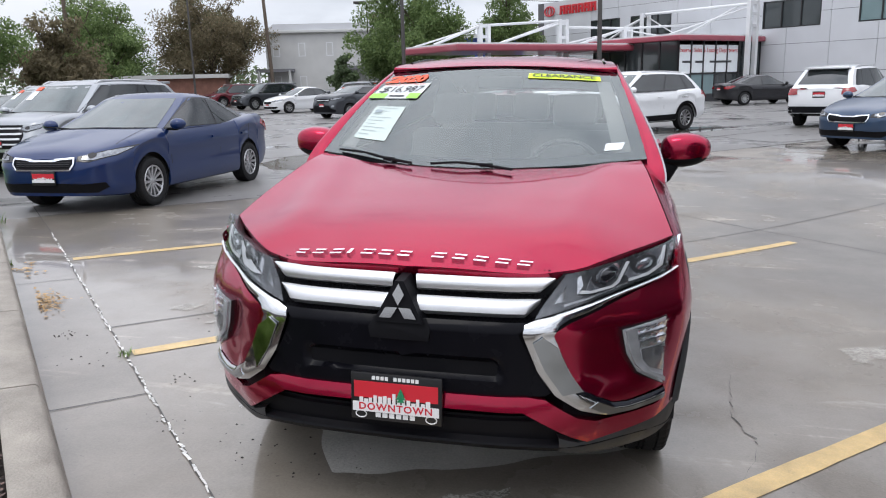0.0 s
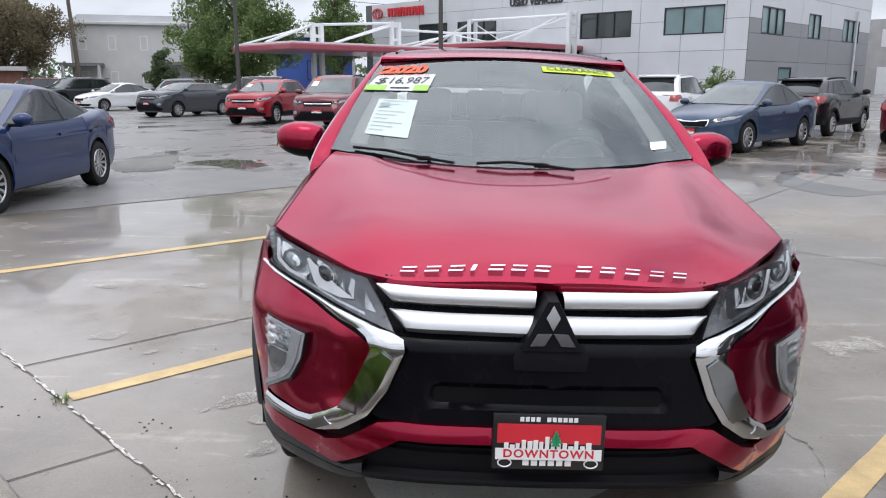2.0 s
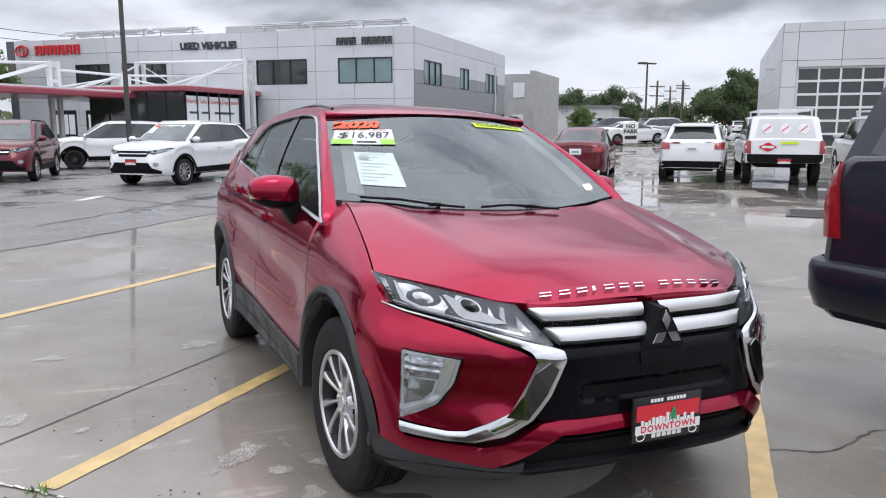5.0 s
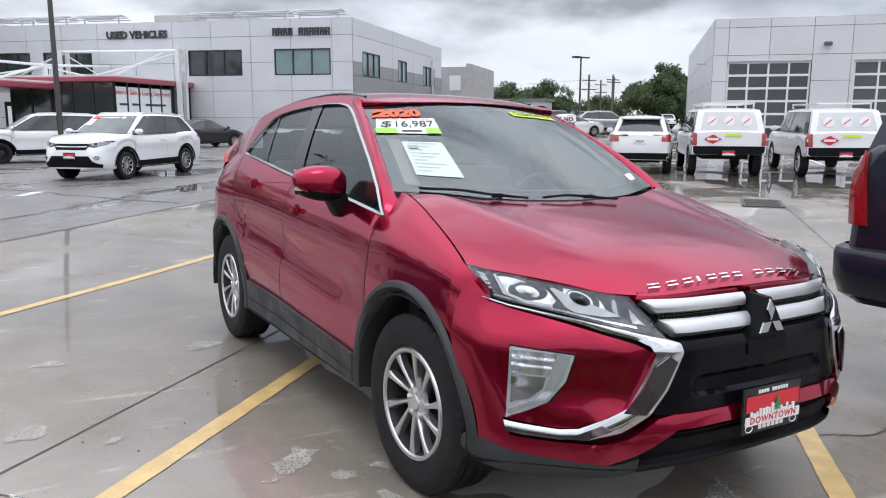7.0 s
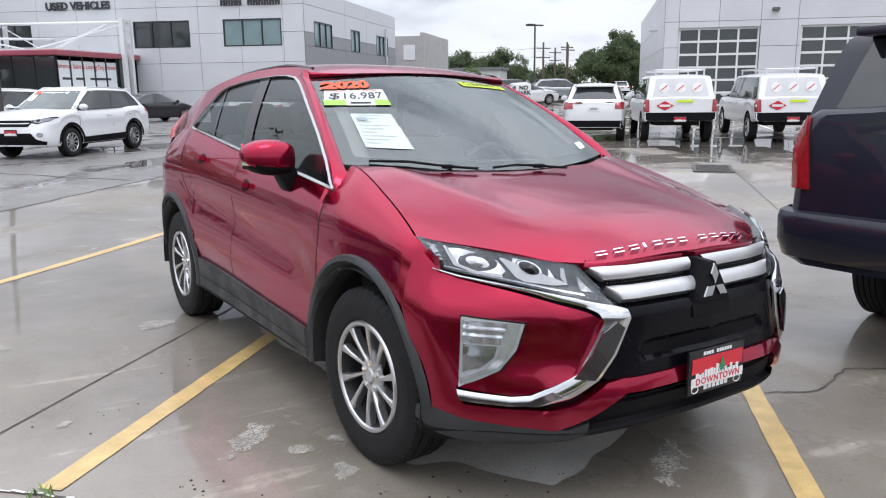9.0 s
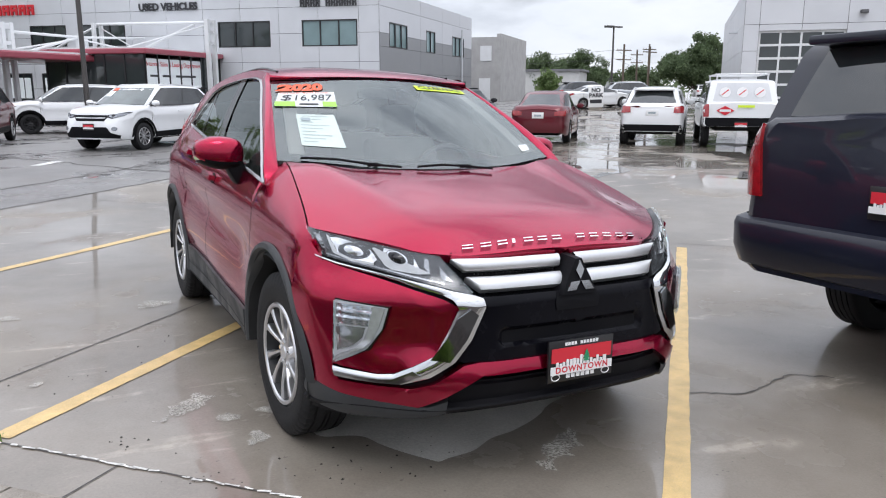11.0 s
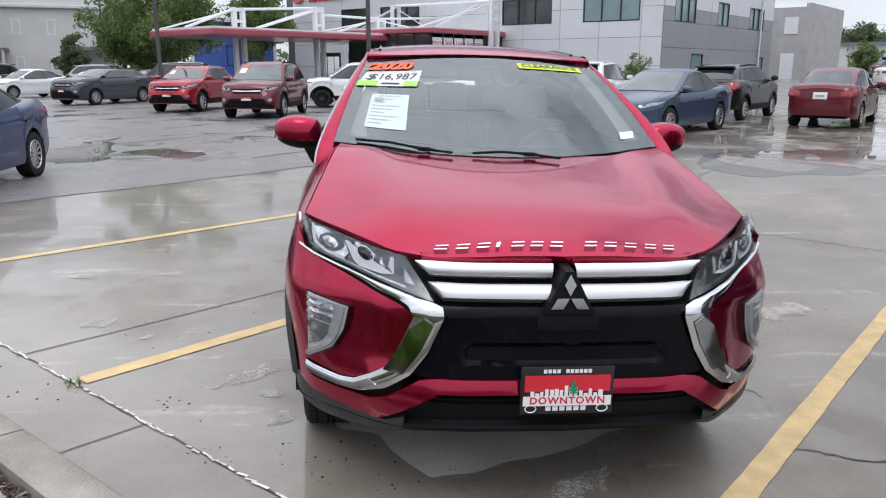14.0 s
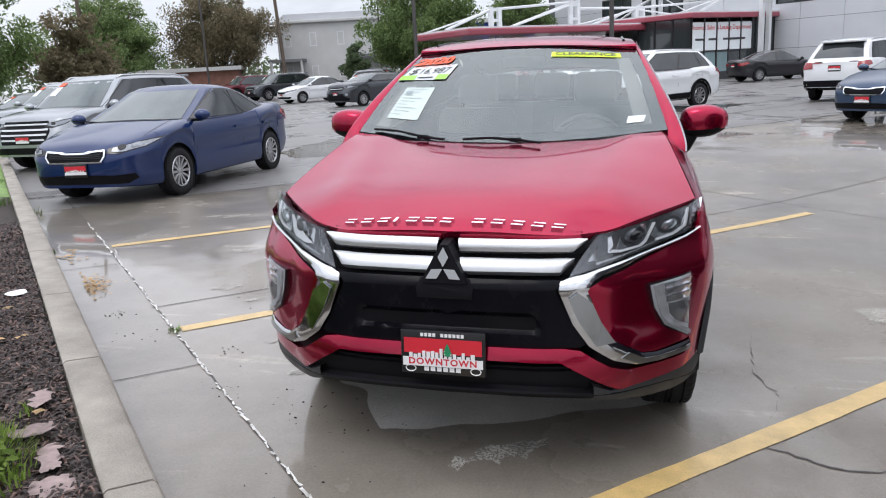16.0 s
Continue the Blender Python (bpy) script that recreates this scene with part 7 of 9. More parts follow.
chrome_out = [(0.868, 0.878), (0.62, 0.819), (0.425, 0.770), (0.388, 0.757), (0.383, 0.737), (0.43, 0.62), (0.483, 0.54), (0.56, 0.48), (0.635, 0.446), (0.70, 0.441), (0.816, 0.445)]
chrome_in = [(0.866, 0.867), (0.64, 0.807), (0.52, 0.769), (0.490, 0.754), (0.474, 0.735), (0.505, 0.657), (0.546, 0.563), (0.60, 0.520), (0.655, 0.482), (0.70, 0.474), (0.834, 0.482)]
for o, i in ((chrome_out, chrome_in), ([(-a, b) for a, b in chrome_out], [(-a, b) for a, b in chrome_in])):
    part("chrome_trim", nose_band(o, i, 0.017, 0.03, 0.009), M_TRIM, hero, "bright chrome blade round the nose", sharp=35)
# darker facets laid on the chrome blade paint in the dark ground it mirrors
inner = [(0.484, 0.700), (0.512, 0.630), (0.556, 0.552), (0.50, 0.545), (0.447, 0.63), (0.412, 0.715), (0.44, 0.735)]
lower_face = [(0.818, 0.449), (0.829, 0.464), (0.70, 0.459), (0.658, 0.465), (0.603, 0.503), (0.580, 0.488), (0.636, 0.450), (0.70, 0.445)]
M_CHROME_REFL = mat("dark_reflection_chrome", (0.34, 0.36, 0.37), 0.08, metal=1.0)
for o, off in ((inner, 0.034), (mirrored(inner), 0.034), (lower_face, 0.028), (mirrored(lower_face), 0.028)):
    part("chrome_dark_facet", nose_part(o, off, 0.006, 0.05), M_CHROME_REFL, hero)
# fog lamp units
fog = [(0.818, 0.735), (0.673, 0.722), (0.690, 0.64), (0.728, 0.567), (0.80, 0.51), (0.822, 0.498)]
for o in (fog, mirrored(fog)):
    sgn = 1 if o[0][0] > 0 else -1
    fl = part("fog_lamp", nose_part(o, 0.0165, 0.03, 0.04), M_FOGBOWL, hero, "clear fog lamp in a thin black surround")
    part("rim", nose_part([(a + sgn * 0.005 * (1 if abs(a) > 0.75 else -1), b + 0.005 * (1 if b > 0.62 else -1)) for a, b in o], 0.0148, 0.02, 0.05), M_GLOSSBLACK, fl)

    def lamp_piece(name, pts, off, material, recess=None, step=0.02):
        q = [(sgn * a, b) for a, b in pts]
        return part(name, nose_part(q if sgn > 0 else q[::-1], off, 0.006, step, 0.0, recess), material, fl, sharp=25)
    for z0, x1 in ((0.700, 0.716), (0.674, 0.722), (0.648, 0.728)):
        lamp_piece("reflector", [(0.814, z0), (0.814, z0 + 0.027), (x1 - 0.004, z0 + 0.024), (x1, z0)], 0.018, M_HEADBOWL2, lambda a, b, z0=z0: 0.009 * (b - z0) / 0.026 + 0.0008 * math.sin(a * 260), 0.007)
    lamp_piece("reflector", [(0.814, 0.643), (0.735, 0.643), (0.742, 0.605), (0.768, 0.572), (0.814, 0.545)], 0.018, M_LAMPBOX, lambda a, b: 0.010 * math.exp(-((abs(a) - 0.79) / 0.02) ** 2 - ((b - 0.60) / 0.03) ** 2), 0.008)
    lamp_piece("bulb_holder", [(0.810, 0.640), (0.796, 0.640), (0.796, 0.622), (0.803, 0.612), (0.810, 0.618)], 0.030, M_HEADBOWL, None, 0.02)
    lamp_piece("bezel", [(0.712, 0.724), (0.681, 0.719), (0.698, 0.645), (0.712, 0.605), (0.736, 0.570), (0.816, 0.508), (0.817, 0.524), (0.762, 0.563), (0.738, 0.598), (0.726, 0.645)], 0.024, M_LAMPBEZEL, lambda a, b: 0.006 * smooth01((0.60 - b) / 0.03), 0.02)
    cov = part("lens", nose_part(o, 0.034, 0.018, 0.04, 0.004), M_LAMPCOVER, fl)
    face_out(cov, (0, 1.5, 0.6))
    cov.visible_shadow = False
# centre panel with its slot
panel_o = [(-0.372, 0.735), (-0.40, 0.765), (0.40, 0.765), (0.372, 0.735), (0.44, 0.60), (0.475, 0.545), (0.455, 0.535), (-0.455, 0.535), (-0.475, 0.545), (-0.44, 0.60)]


def slot(a, b):
    inside = smooth01((0.325 - abs(a)) / 0.02) * smooth01((0.648 - b) / 0.012) * smooth01((b - 0.588) / 0.012)
    return -0.03 * inside


part("chin_panel", nose_part(panel_o, 0.006, 0.03, 0.016, 0.004, slot), mat("satin_black_panel", (0.004, 0.004, 0.006), 0.22, spec=0.10, noise_scale=9, noise_amt=0.3, rough_amt=0.1, bump=0.05, bump_scale=300), hero, "satin black chin panel with a long slot")
part("sensor_cover", nose_part([(-0.10, 0.735), (-0.085, 0.762), (0.085, 0.762), (0.10, 0.735), (0.095, 0.70), (-0.095, 0.70)], 0.012, 0.01, 0.04), M_PLASTIC, hero)
# grille bars with a bevelled lower face, honeycomb behind
for zc, half_w in ((0.866, 0.468), (0.803, 0.430)):
    for g in (1, -1):
        upper = [(g * a, b) for a, b in ((0.034, zc + 0.021), (half_w * 0.6, zc + 0.021), (half_w - 0.030, zc + 0.023), (half_w - 0.004, zc + 0.022))]
        lower = [(g * a, b) for a, b in ((0.040, zc - 0.021), (half_w * 0.6, zc - 0.019), (half_w - 0.044, zc - 0.019), (half_w - 0.002, zc + 0.016))]
        part("grille_bar", nose_band(upper, lower, 0.016, 0.03, 0.009, 8), M_SATIN, hero, "satin silver grille bar", sharp=35)
mesh = bmesh.new()
for zc in (0.908, 0.835, 0.775):
    for j in range(2):
        for k in range(64):
            s = -0.46 + 0.92 * (k + 0.5 * j) / 64
            if abs(s) < 0.47 - (0.9 - zc) * 0.25:
                a = fascia(s, zc + 0.008 * j, -0.018)
                merge_v = [mesh.verts.new(a + Vector(c)) for c in ((-0.005, 0, 0), (0, -0.006, 0.004), (0.005, 0, 0), (0, -0.006, -0.004))]
                mesh.faces.new(merge_v)
part("grille_mesh", mesh, M_GLOSSBLACK, hero, sharp=0, kind="stuff")
for k in range(5):
    z = 0.386 + k * 0.021
    w = 0.50 - 0.0 * k - max(0, (z - 0.42)) * 1.2
    part("intake_slat", nose_part([(-w, z), (w, z), (w, z + 0.008), (-w, z + 0.008)], -0.022, 0.02, 0.08), M_PLASTIC, hero)
# badge: three diamonds on a black shield
def badge_plate(outline, out, depth):
    """A plate of the badge, standing almost upright before the grille."""
    bm = bmesh.new()
    y0 = fascia(0, 0.755, 0.030).y
    front = [bm.verts.new((x, y0 - out + 0.14 * (z - 0.755), z)) for x, z in outline]
    cx, cz = sum(p[0] for p in outline) / len(outline), sum(p[1] for p in outline) / len(outline)
    back = [bm.verts.new((cx + (x - cx) * 1.08, y0 - out + depth + 0.14 * (z - 0.755), cz + (z - cz) * 1.08)) for x, z in outline]
    bm.faces.new(front)
    for k in range(len(front)):
        bm.faces.new((front[k], front[(k + 1) % len(front)], back[(k + 1) % len(front)], back[k]))
    return bm


part("badge_mount", badge_plate([(-0.080, 0.757), (0.080, 0.757), (0.066, 0.785), (0.014, 0.886), (-0.014, 0.886), (-0.066, 0.785)], 0.0, 0.09), M_PLASTIC, hero)
for cx, cz, ang in ((0, 0.846, 90), (-0.031, 0.789, 210), (0.031, 0.789, 330)):
    a = radians(ang)
    l, w = 0.034, 0.0185
    dx, dz = math.cos(a), math.sin(a)
    o = [(cx + dx * l, cz + dz * l), (cx - dz * w, cz + dx * w), (cx - dx * l, cz - dz * l), (cx + dz * w, cz - dx * w)]
    part("badge_diamond", badge_plate(o, 0.008, 0.008), M_BADGE, hero, sharp=0)
# lower lip
for g in (1,):
    bm = bmesh.new()
    rows = []
    for s in np.linspace(-1.0, 1.0, 61):
        s = float(s)
        zb = 0.347 - 0.026 * smooth01((abs(s) - 0.30) / 0.4) - 0.03 * smooth01((abs(s) - 0.70) / 0.25)
        rows.append([bm.verts.new(p) for p in (fascia(s, zb + 0.046, -0.030), fascia(s, zb + 0.034, -0.012), fascia(s, zb + 0.030, 0.010), fascia(s, zb + 0.024, 0.016), fascia(s, zb + 0.006, 0.010), fascia(s, zb, 0.002), fascia(s, zb + 0.004, -0.03), fascia(s, zb + 0.012, -0.15))])
    for a, b in zip(rows, rows[1:]):
        for k in range(len(a) - 1):
            bm.faces.new((a[k], a[k + 1], b[k + 1], b[k]))
    part("lower_lip", bm, M_PLASTIC, hero, "black plastic lower lip, wet underneath")

for g in (1, -1):
    upper = [(g * a, b) for a, b in ((0.500, 0.392), (0.560, 0.362), (0.68, 0.372), (0.80, 0.384), (0.914, 0.402), (0.985, 0.392), (1.0, 0.385))]
    lower = [(g * a, b) for a, b in ((0.500, 0.338), (0.548, 0.322), (0.66, 0.296), (0.77, 0.290), (0.89, 0.300), (0.975, 0.324), (1.0, 0.338))]
    part("corner_cladding", nose_band(upper, lower, 0.010, 0.07, 0.005, 6), M_CLAD, hero, "black plastic cladding under the bumper's corner", sharp=40)

# headlamps: dark bowl, bright rings, clear cover
head = [(0.417, 0.774), (0.455, 0.835), (0.500, 0.898), (0.56, 0.908), (0.64, 0.922), (0.76, 0.942), (0.845, 0.956), (0.888, 0.964), (0.908, 0.968), (0.884, 0.934), (0.852, 0.898), (0.840, 0.878), (0.70, 0.846), (0.55, 0.808)]
for o in (head, mirrored(head)):
    g = 1 if o[0][0] > 0 or o is head else -1
    hl = part("headlamp", nose_part(o, 0.004, 0.04, 0.035), M_LAMPDARK, hero, "swept-back clear headlamp with a projector lens")
    def lamp_piece(name, pts, off, material, recess=None, step=0.03):
        q = [(g * a, b) for a, b in pts]
        return part(name, nose_part(q if g > 0 else q[::-1], off, 0.006, step, 0.0, recess), material, hl, sharp=25)
    def disc_line(cs, cz, ra_, rb_, n=20):
        return [(cs + ra_ * math.cos(t) + 0.25 * rb_ * math.sin(t), cz + rb_ * math.sin(t) + 0.1 * ra_ * math.cos(t)) for t in np.linspace(0, 2 * math.pi, n + 1)[:-1]]
    # inner bowl with the projector, its light guide, then the outer bowl and its guide
    lamp_piece("reflector", [(0.560, 0.842), (0.612, 0.848), (0.645, 0.856), (0.662, 0.896), (0.655, 0.918), (0.594, 0.910), (0.575, 0.885)], 0.008, M_HEADBOWL2, lambda a, b: -0.016 * math.exp(-(((abs(a) - 0.618) / 0.035) ** 2 + ((b - 0.884) / 0.03) ** 2)), 0.010)
    lamp_piece("projector_ring", disc_line(0.622, 0.888, 0.027, 0.024), 0.010, M_HEADBOWL)
    lamp_piece("projector", disc_line(0.622, 0.888, 0.022, 0.020), 0.013, M_GLOSSBLACK, lambda a, b: 0.009 * math.exp(-(((abs(a) - 0.622) / 0.015) ** 2 + ((b - 0.888) / 0.013) ** 2)), 0.005)
    lamp_piece("light_guide", [(0.535, 0.838), (0.572, 0.836), (0.640, 0.845), (0.658, 0.858), (0.688, 0.915), (0.680, 0.917), (0.652, 0.864), (0.636, 0.852), (0.572, 0.844), (0.548, 0.848)], 0.013, M_GUIDE, None, 0.03)
    lamp_piece("reflector", [(0.694, 0.860), (0.752, 0.873), (0.790, 0.893), (0.800, 0.940), (0.775, 0.940), (0.722, 0.926), (0.694, 0.908), (0.680, 0.877)], 0.008, M_HEADBOWL2, lambda a, b: -0.016 * math.exp(-(((abs(a) - 0.742) / 0.04) ** 2 + ((b - 0.902) / 0.024) ** 2)), 0.010)
    lamp_piece("projector", disc_line(0.742, 0.902, 0.026, 0.017), 0.006, M_HEADBOWL2, lambda a, b: 0.006 * math.exp(-(((abs(a) - 0.742) / 0.02) ** 2 + ((b - 0.902) / 0.012) ** 2)), 0.008)
    lamp_piece("light_guide", [(0.690, 0.856), (0.752, 0.866), (0.796, 0.888), (0.812, 0.944), (0.803, 0.944), (0.788, 0.894), (0.750, 0.874), (0.690, 0.864)], 0.013, M_GUIDE, None, 0.03)
    lamp_piece("indicator", [(0.824, 0.890), (0.842, 0.900), (0.876, 0.950), (0.846, 0.946)], 0.008, M_LAMPBOX, lambda a, b: 0.002 * math.sin(b * 600), 0.006)
    lamp_piece("bezel", [(0.470, 0.812), (0.530, 0.826), (0.552, 0.862), (0.545, 0.892), (0.512, 0.880)], 0.008, M_LAMPBOX, lambda a, b: -0.008 * math.exp(-(((abs(a) - 0.52) / 0.02) ** 2)), 0.015)
    lamp_piece("light_strip", [(0.50, 0.803), (0.70, 0.852), (0.83, 0.881), (0.83, 0.886), (0.70, 0.858), (0.50, 0.810)], 0.008, M_LAMPBOX, None, 0.1)
    cov = part("lens_cover", nose_part(o, 0.019, 0.012, 0.035, 0.006), M_LAMPCOVER, hl)
    face_out(cov, (0, 1.5, 0.8))
    cov.visible_shadow = False

# ---- bonnet ----
ZC = pchip([(0.08, 0.908), (0.12, 0.937), (0.2, 0.970), (0.35, 1.018), (0.6, 1.065), (0.85, 1.105), (1.12, 1.142), (1.35, 1.165)])
KD = pchip([(0.08, 0.24), (0.2, 0.205), (0.29, 0.142), (0.6, 0.080), (0.9, 0.032), (1.2, -0.01), (1.35, -0.015)])


def deck(x, y):
    """Height of the bonnet and front wings."""
    ax = abs(x) / 0.8
    ridge = 0.012 * math.exp(-((abs(x) - 0.50 - 0.12 * (y - 0.3)) / 0.09) ** 2) * smooth01((y - 0.2) / 0.3)
    return ZC(y) - KD(y) * ax**2.6 + ridge


EDGE = pchip([(0, 0.088), (0.25, 0.098), (0.39, 0.122), (0.508, 0.195), (0.612, 0.280), (0.74, 0.432), (0.845, 0.58)])
REAR = pchip([(0, 1.07), (0.4, 1.09), (0.65, 1.18), (0.76, 1.27)])


def hood_point(a, b):
    """a: -1..1 across, b: 0 at the nose, 1 at the windscreen."""
    x = a * (0.845 + (0.735 - 0.845) * b**0.9)
    y = EDGE(0.845 * abs(a)) * (1 - b) + REAR(0.735 * abs(a)) * b
    return Vector((x, y, deck(x, y)))


bm = bmesh.new()
na, nb = 49, 26
rows = []
for j in range(nb):
    b = j / (nb - 1)
    rows.append([bm.verts.new(hood_point(-1 + 2 * k / (na - 1), b)) for k in range(na)])
rim = [bm.verts.new(v.co + Vector((0, 0.001, -0.009))) for v in rows[0]]
rim2 = [bm.verts.new(v.co + Vector((0, 0.012, -0.030))) for v in rows[0]]
for a, b in [(rim2, rim), (rim, rows[0])] + list(zip(rows, rows[1:])):
    for k in range(na - 1):
        bm.faces.new((a[k], a[k + 1], b[k + 1], b[k]))
for k in (0, na - 1):
    prev = None
    for j in range(nb):
        lowv = bm.verts.new(rows[j][k].co + Vector((0, 0, -0.03)))
        if prev:
            bm.faces.new((rows[j - 1][k], rows[j][k], lowv, prev))
        prev = lowv
hood = part("bonnet", bm, P_HERO, hero, "red bonnet beaded with rain", sharp=40)
drops = bmesh.new()
rnd_d = random.Random(44)
for k in range(190):
    if k < 150:
        x, y = -0.30 + rnd_d.gauss(0, 0.09), 0.60 + rnd_d.gauss(0, 0.08)
    else:
        x, y = rnd_d.uniform(-0.7, 0.7), rnd_d.uniform(0.3, 1.02)
    r = rnd_d.uniform(0.0012, 0.003)
    c = Vector((x, y, deck(x, y)))
    ring = [drops.verts.new(c + Vector((r * math.cos(a), r * math.sin(a), deck(x + r * math.cos(a), y + r * math.sin(a)) - c.z))) for a in np.linspace(0, 6.2832, 7)[:-1]]
    top_ = drops.verts.new(c + Vector((0, 0, r * 0.55)))
    for j in range(6):
        drops.faces.new((ring[j], ring[(j + 1) % 6], top_))
part("raindrops", drops, mat("water_drop", (0.35, 0.012, 0.03), 0.04, spec=0.8, coat=1.0), hood, "beads of rainwater", kind="stuff")
# raised silver characters across the bonnet's lip, as plain slanted bars
for k, s in enumerate([-0.386, -0.318, -0.252, -0.205, -0.142, -0.080, -0.016, 0.098, 0.165, 0.234, 0.304, 0.372]):
    w = 0.012 if k == 3 else 0.040
    bm = bmesh.new()
    bars = ((-w / 2, w / 2, -0.013, -0.0065), (-w / 2, w / 2, 0.0065, 0.013)) if w > 0.02 else ((-w / 2, w / 2, -0.013, 0.013),)
    for x0, x1, z0, z1 in bars:
        quad = []
        for xx, zz_ in ((x0, z0), (x1, z0), (x1, z1), (x0, z1)):
            x = s + xx + zz_ * 0.35
            y = EDGE(abs(x)) + 0.026 + (zz_ + 0.013) * 0.85
            quad.append(Vector((x, y, deck(x, y))))
        n = Vector((0, -0.5, 0.85))
        top_, bot = [bm.verts.new(q + n * 0.010) for q in quad], [bm.verts.new(q - n * 0.004) for q in quad]
        bm.faces.new(top_)
        for i in range(4):
            bm.faces.new((top_[i], top_[(i + 1) % 4], bot[(i + 1) % 4], bot[i]))
    part("raised_letter_bar", bm, M_CHROME, hood, sharp=0)

# ---- sides: wings, doors, rear quarters ----
BELT = pchip([(1.15, 1.056), (1.25, 1.064), (1.55, 1.096), (2.45, 1.171), (3.19, 1.240), (3.5, 1.268), (3.8, 1.262), (4.1, 1.205), (4.37, 1.12)])
WID = pchip([(0.40, 0.82), (0.5, 0.855), (0.62, 0.884), (0.8, 0.898), (1.05, 0.903), (1.5, 0.900), (2.4, 0.900), (3.3, 0.905), (3.75, 0.9025), (3.9, 0.890), (4.0, 0.868), (4.2, 0.80), (4.32, 0.72), (4.37, 0.60)])
SILL = pchip([(0.4, 0.42), (1.0, 0.42), (1.36, 0.29), (1.5, 0.275), (3.2, 0.28), (3.9, 0.30), (4.37, 0.36)])


def lean_x(y, z):
    """How far out the cabin's side stands at a height."""
    h = max(0.0, (z - 1.10) / 0.48)
    x = 0.842 - 0.235 * h**1.35
    x -= 0.10 * smooth01((y - 3.3) / 1.0) ** 1.5
    return x


def side_section(y):
    """(x, z) from the sill up: tucked sill, lower swell, hollow, crease at the handles, shoulder falling in to the glass."""
    w, zb = WID(y), SILL(y)
    for yc in (AX1, AX2):
        d = abs(y - yc)
        if d < RA:
            zb = max(zb, RW + 0.012 + math.sqrt(RA * RA - d * d))
    xe = 0.847 - 0.11 * max(0.0, min(1.0, (y - 0.60) / 0.67)) ** 0.9
    ze = deck(xe, y) - 0.002
    xg, zg = min(lean_x(y, BELT(y)) + 0.002, w - 0.03), BELT(y)
    f = smooth01((y - 1.27) / 0.05)
    xt, zt = xe + (xg - xe) * f, ze + (zg - ze) * f
    zc = min(0.885 + 0.105 * smooth01((y - 0.9) / 2.4), zt - 0.10)
    zl = 0.50 + 0.16 * smooth01((y - 1.5) / 1.7)
    doors = smooth01((y - 1.30) / 0.35) * (1 - smooth01((y - 3.0) / 0.5))
    near = min(abs(y - AX1), abs(y - AX2))
    pts = [(w - 0.075, zb), (w - 0.022, zb + 0.010)]
    for k in range(15):
        z = zb + 0.016 + (zc - zb - 0.016) * k / 14
        x = w - 0.004
        x -= 0.026 * doors * math.exp(-(((z - (zl + zc) / 2 - 0.03) / 0.085) ** 2))
        x -= 0.030 * doors * smooth01((zl - 0.02 - z) / 0.20)
        x += 0.012 * math.exp(-((near / 0.44) ** 4)) * (1 - smooth01((z - 0.78) / 0.15))
        x += 0.028 * math.exp(-(((z - 0.72) / 0.2) ** 2)) * (1 - smooth01((y - 0.45) / 0.45))
        x -= 0.018 * (1 - smooth01((y - 0.50) / 0.12))
        pts.append((x, z))
    xc = pts[-1][0]
    power = 2.5 - 0.75 * smooth01((y - 1.1) / 0.4)
    for k in range(1, 11):
        t = k / 10
        pts.append((xt + (xc - xt) * (1 - t**power), zc + (zt - zc) * t))
    return pts


ys = sorted({*[float(v) for v in np.linspace(0.44, 4.37, 90)], 1.25, 1.27, 1.28, 1.29, 1.30, 1.31, 1.32, 4.30, 4.34, *[yc + RA * math.cos(a) for yc in (AX1, AX2) for a in np.linspace(0.02, math.pi - 0.02, 33)], *[yc + RA * k for yc in (AX1, AX2) for k in (-1.0005, 1.0005)]})
side_bm = {}
for g in (-1, 1):
    bm = bmesh.new()
    prev = None
    for y in ys:
        row = [bm.verts.new((g * x, y, z)) for x, z in side_section(y)]
        # a turned-in lip at the wheel arches and the sill
        lip = bm.verts.new(row[0].co - Vector((g * 0.02, 0, 0)))
        row = [lip] + row
        if prev:
            for k in range(len(row) - 1):
                f = bm.faces.new((prev[k], prev[k + 1], row[k + 1], row[k]))
                # the lowest strips take the painted shade colour of the underbody
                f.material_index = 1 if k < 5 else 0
        prev = row
    bmesh.ops.recalc_face_normals(bm, faces=bm.faces)
    side_bm[g] = BVHTree.FromBMesh(bm)
    part("body_side", bm, [P_HERO, M_UNDER], hero, sharp=48)

# tail
bm = bmesh.new()
rows = []
for z in np.linspace(0.36, 1.30, 14):
    row = []
    for k in range(21):
        a = -1 + 2 * k / 20
        w = 0.70 if z < 1.15 else 0.70 - (z - 1.15) * 0.4
        row.append(bm.verts.new((a * (w + 0.03), 4.345 + 0.05 * (1 - abs(a) ** 2.5) - max(0, z - 0.95) * 0.28, z)))
    rows.append(row)
for a, b in zip(rows, rows[1:]):
    for k in range(20):
        bm.faces.new((a[k], a[k + 1], b[k + 1], b[k]))
part("tailgate", bm, P_HERO, hero)
plate_art(hero, 0, 4.42, 0.75, rear=True)

# ---- upper body: pillars and roof rails cut from one pressing a side ----
ROOF_E = pchip([(1.60, 1.402), (1.80, 1.510), (1.95, 1.574), (2.1, 1.602), (2.5, 1.627), (3.0, 1.610), (3.4, 1.560), (3.6, 1.515), (3.8, 1.462), (4.02, 1.398)])


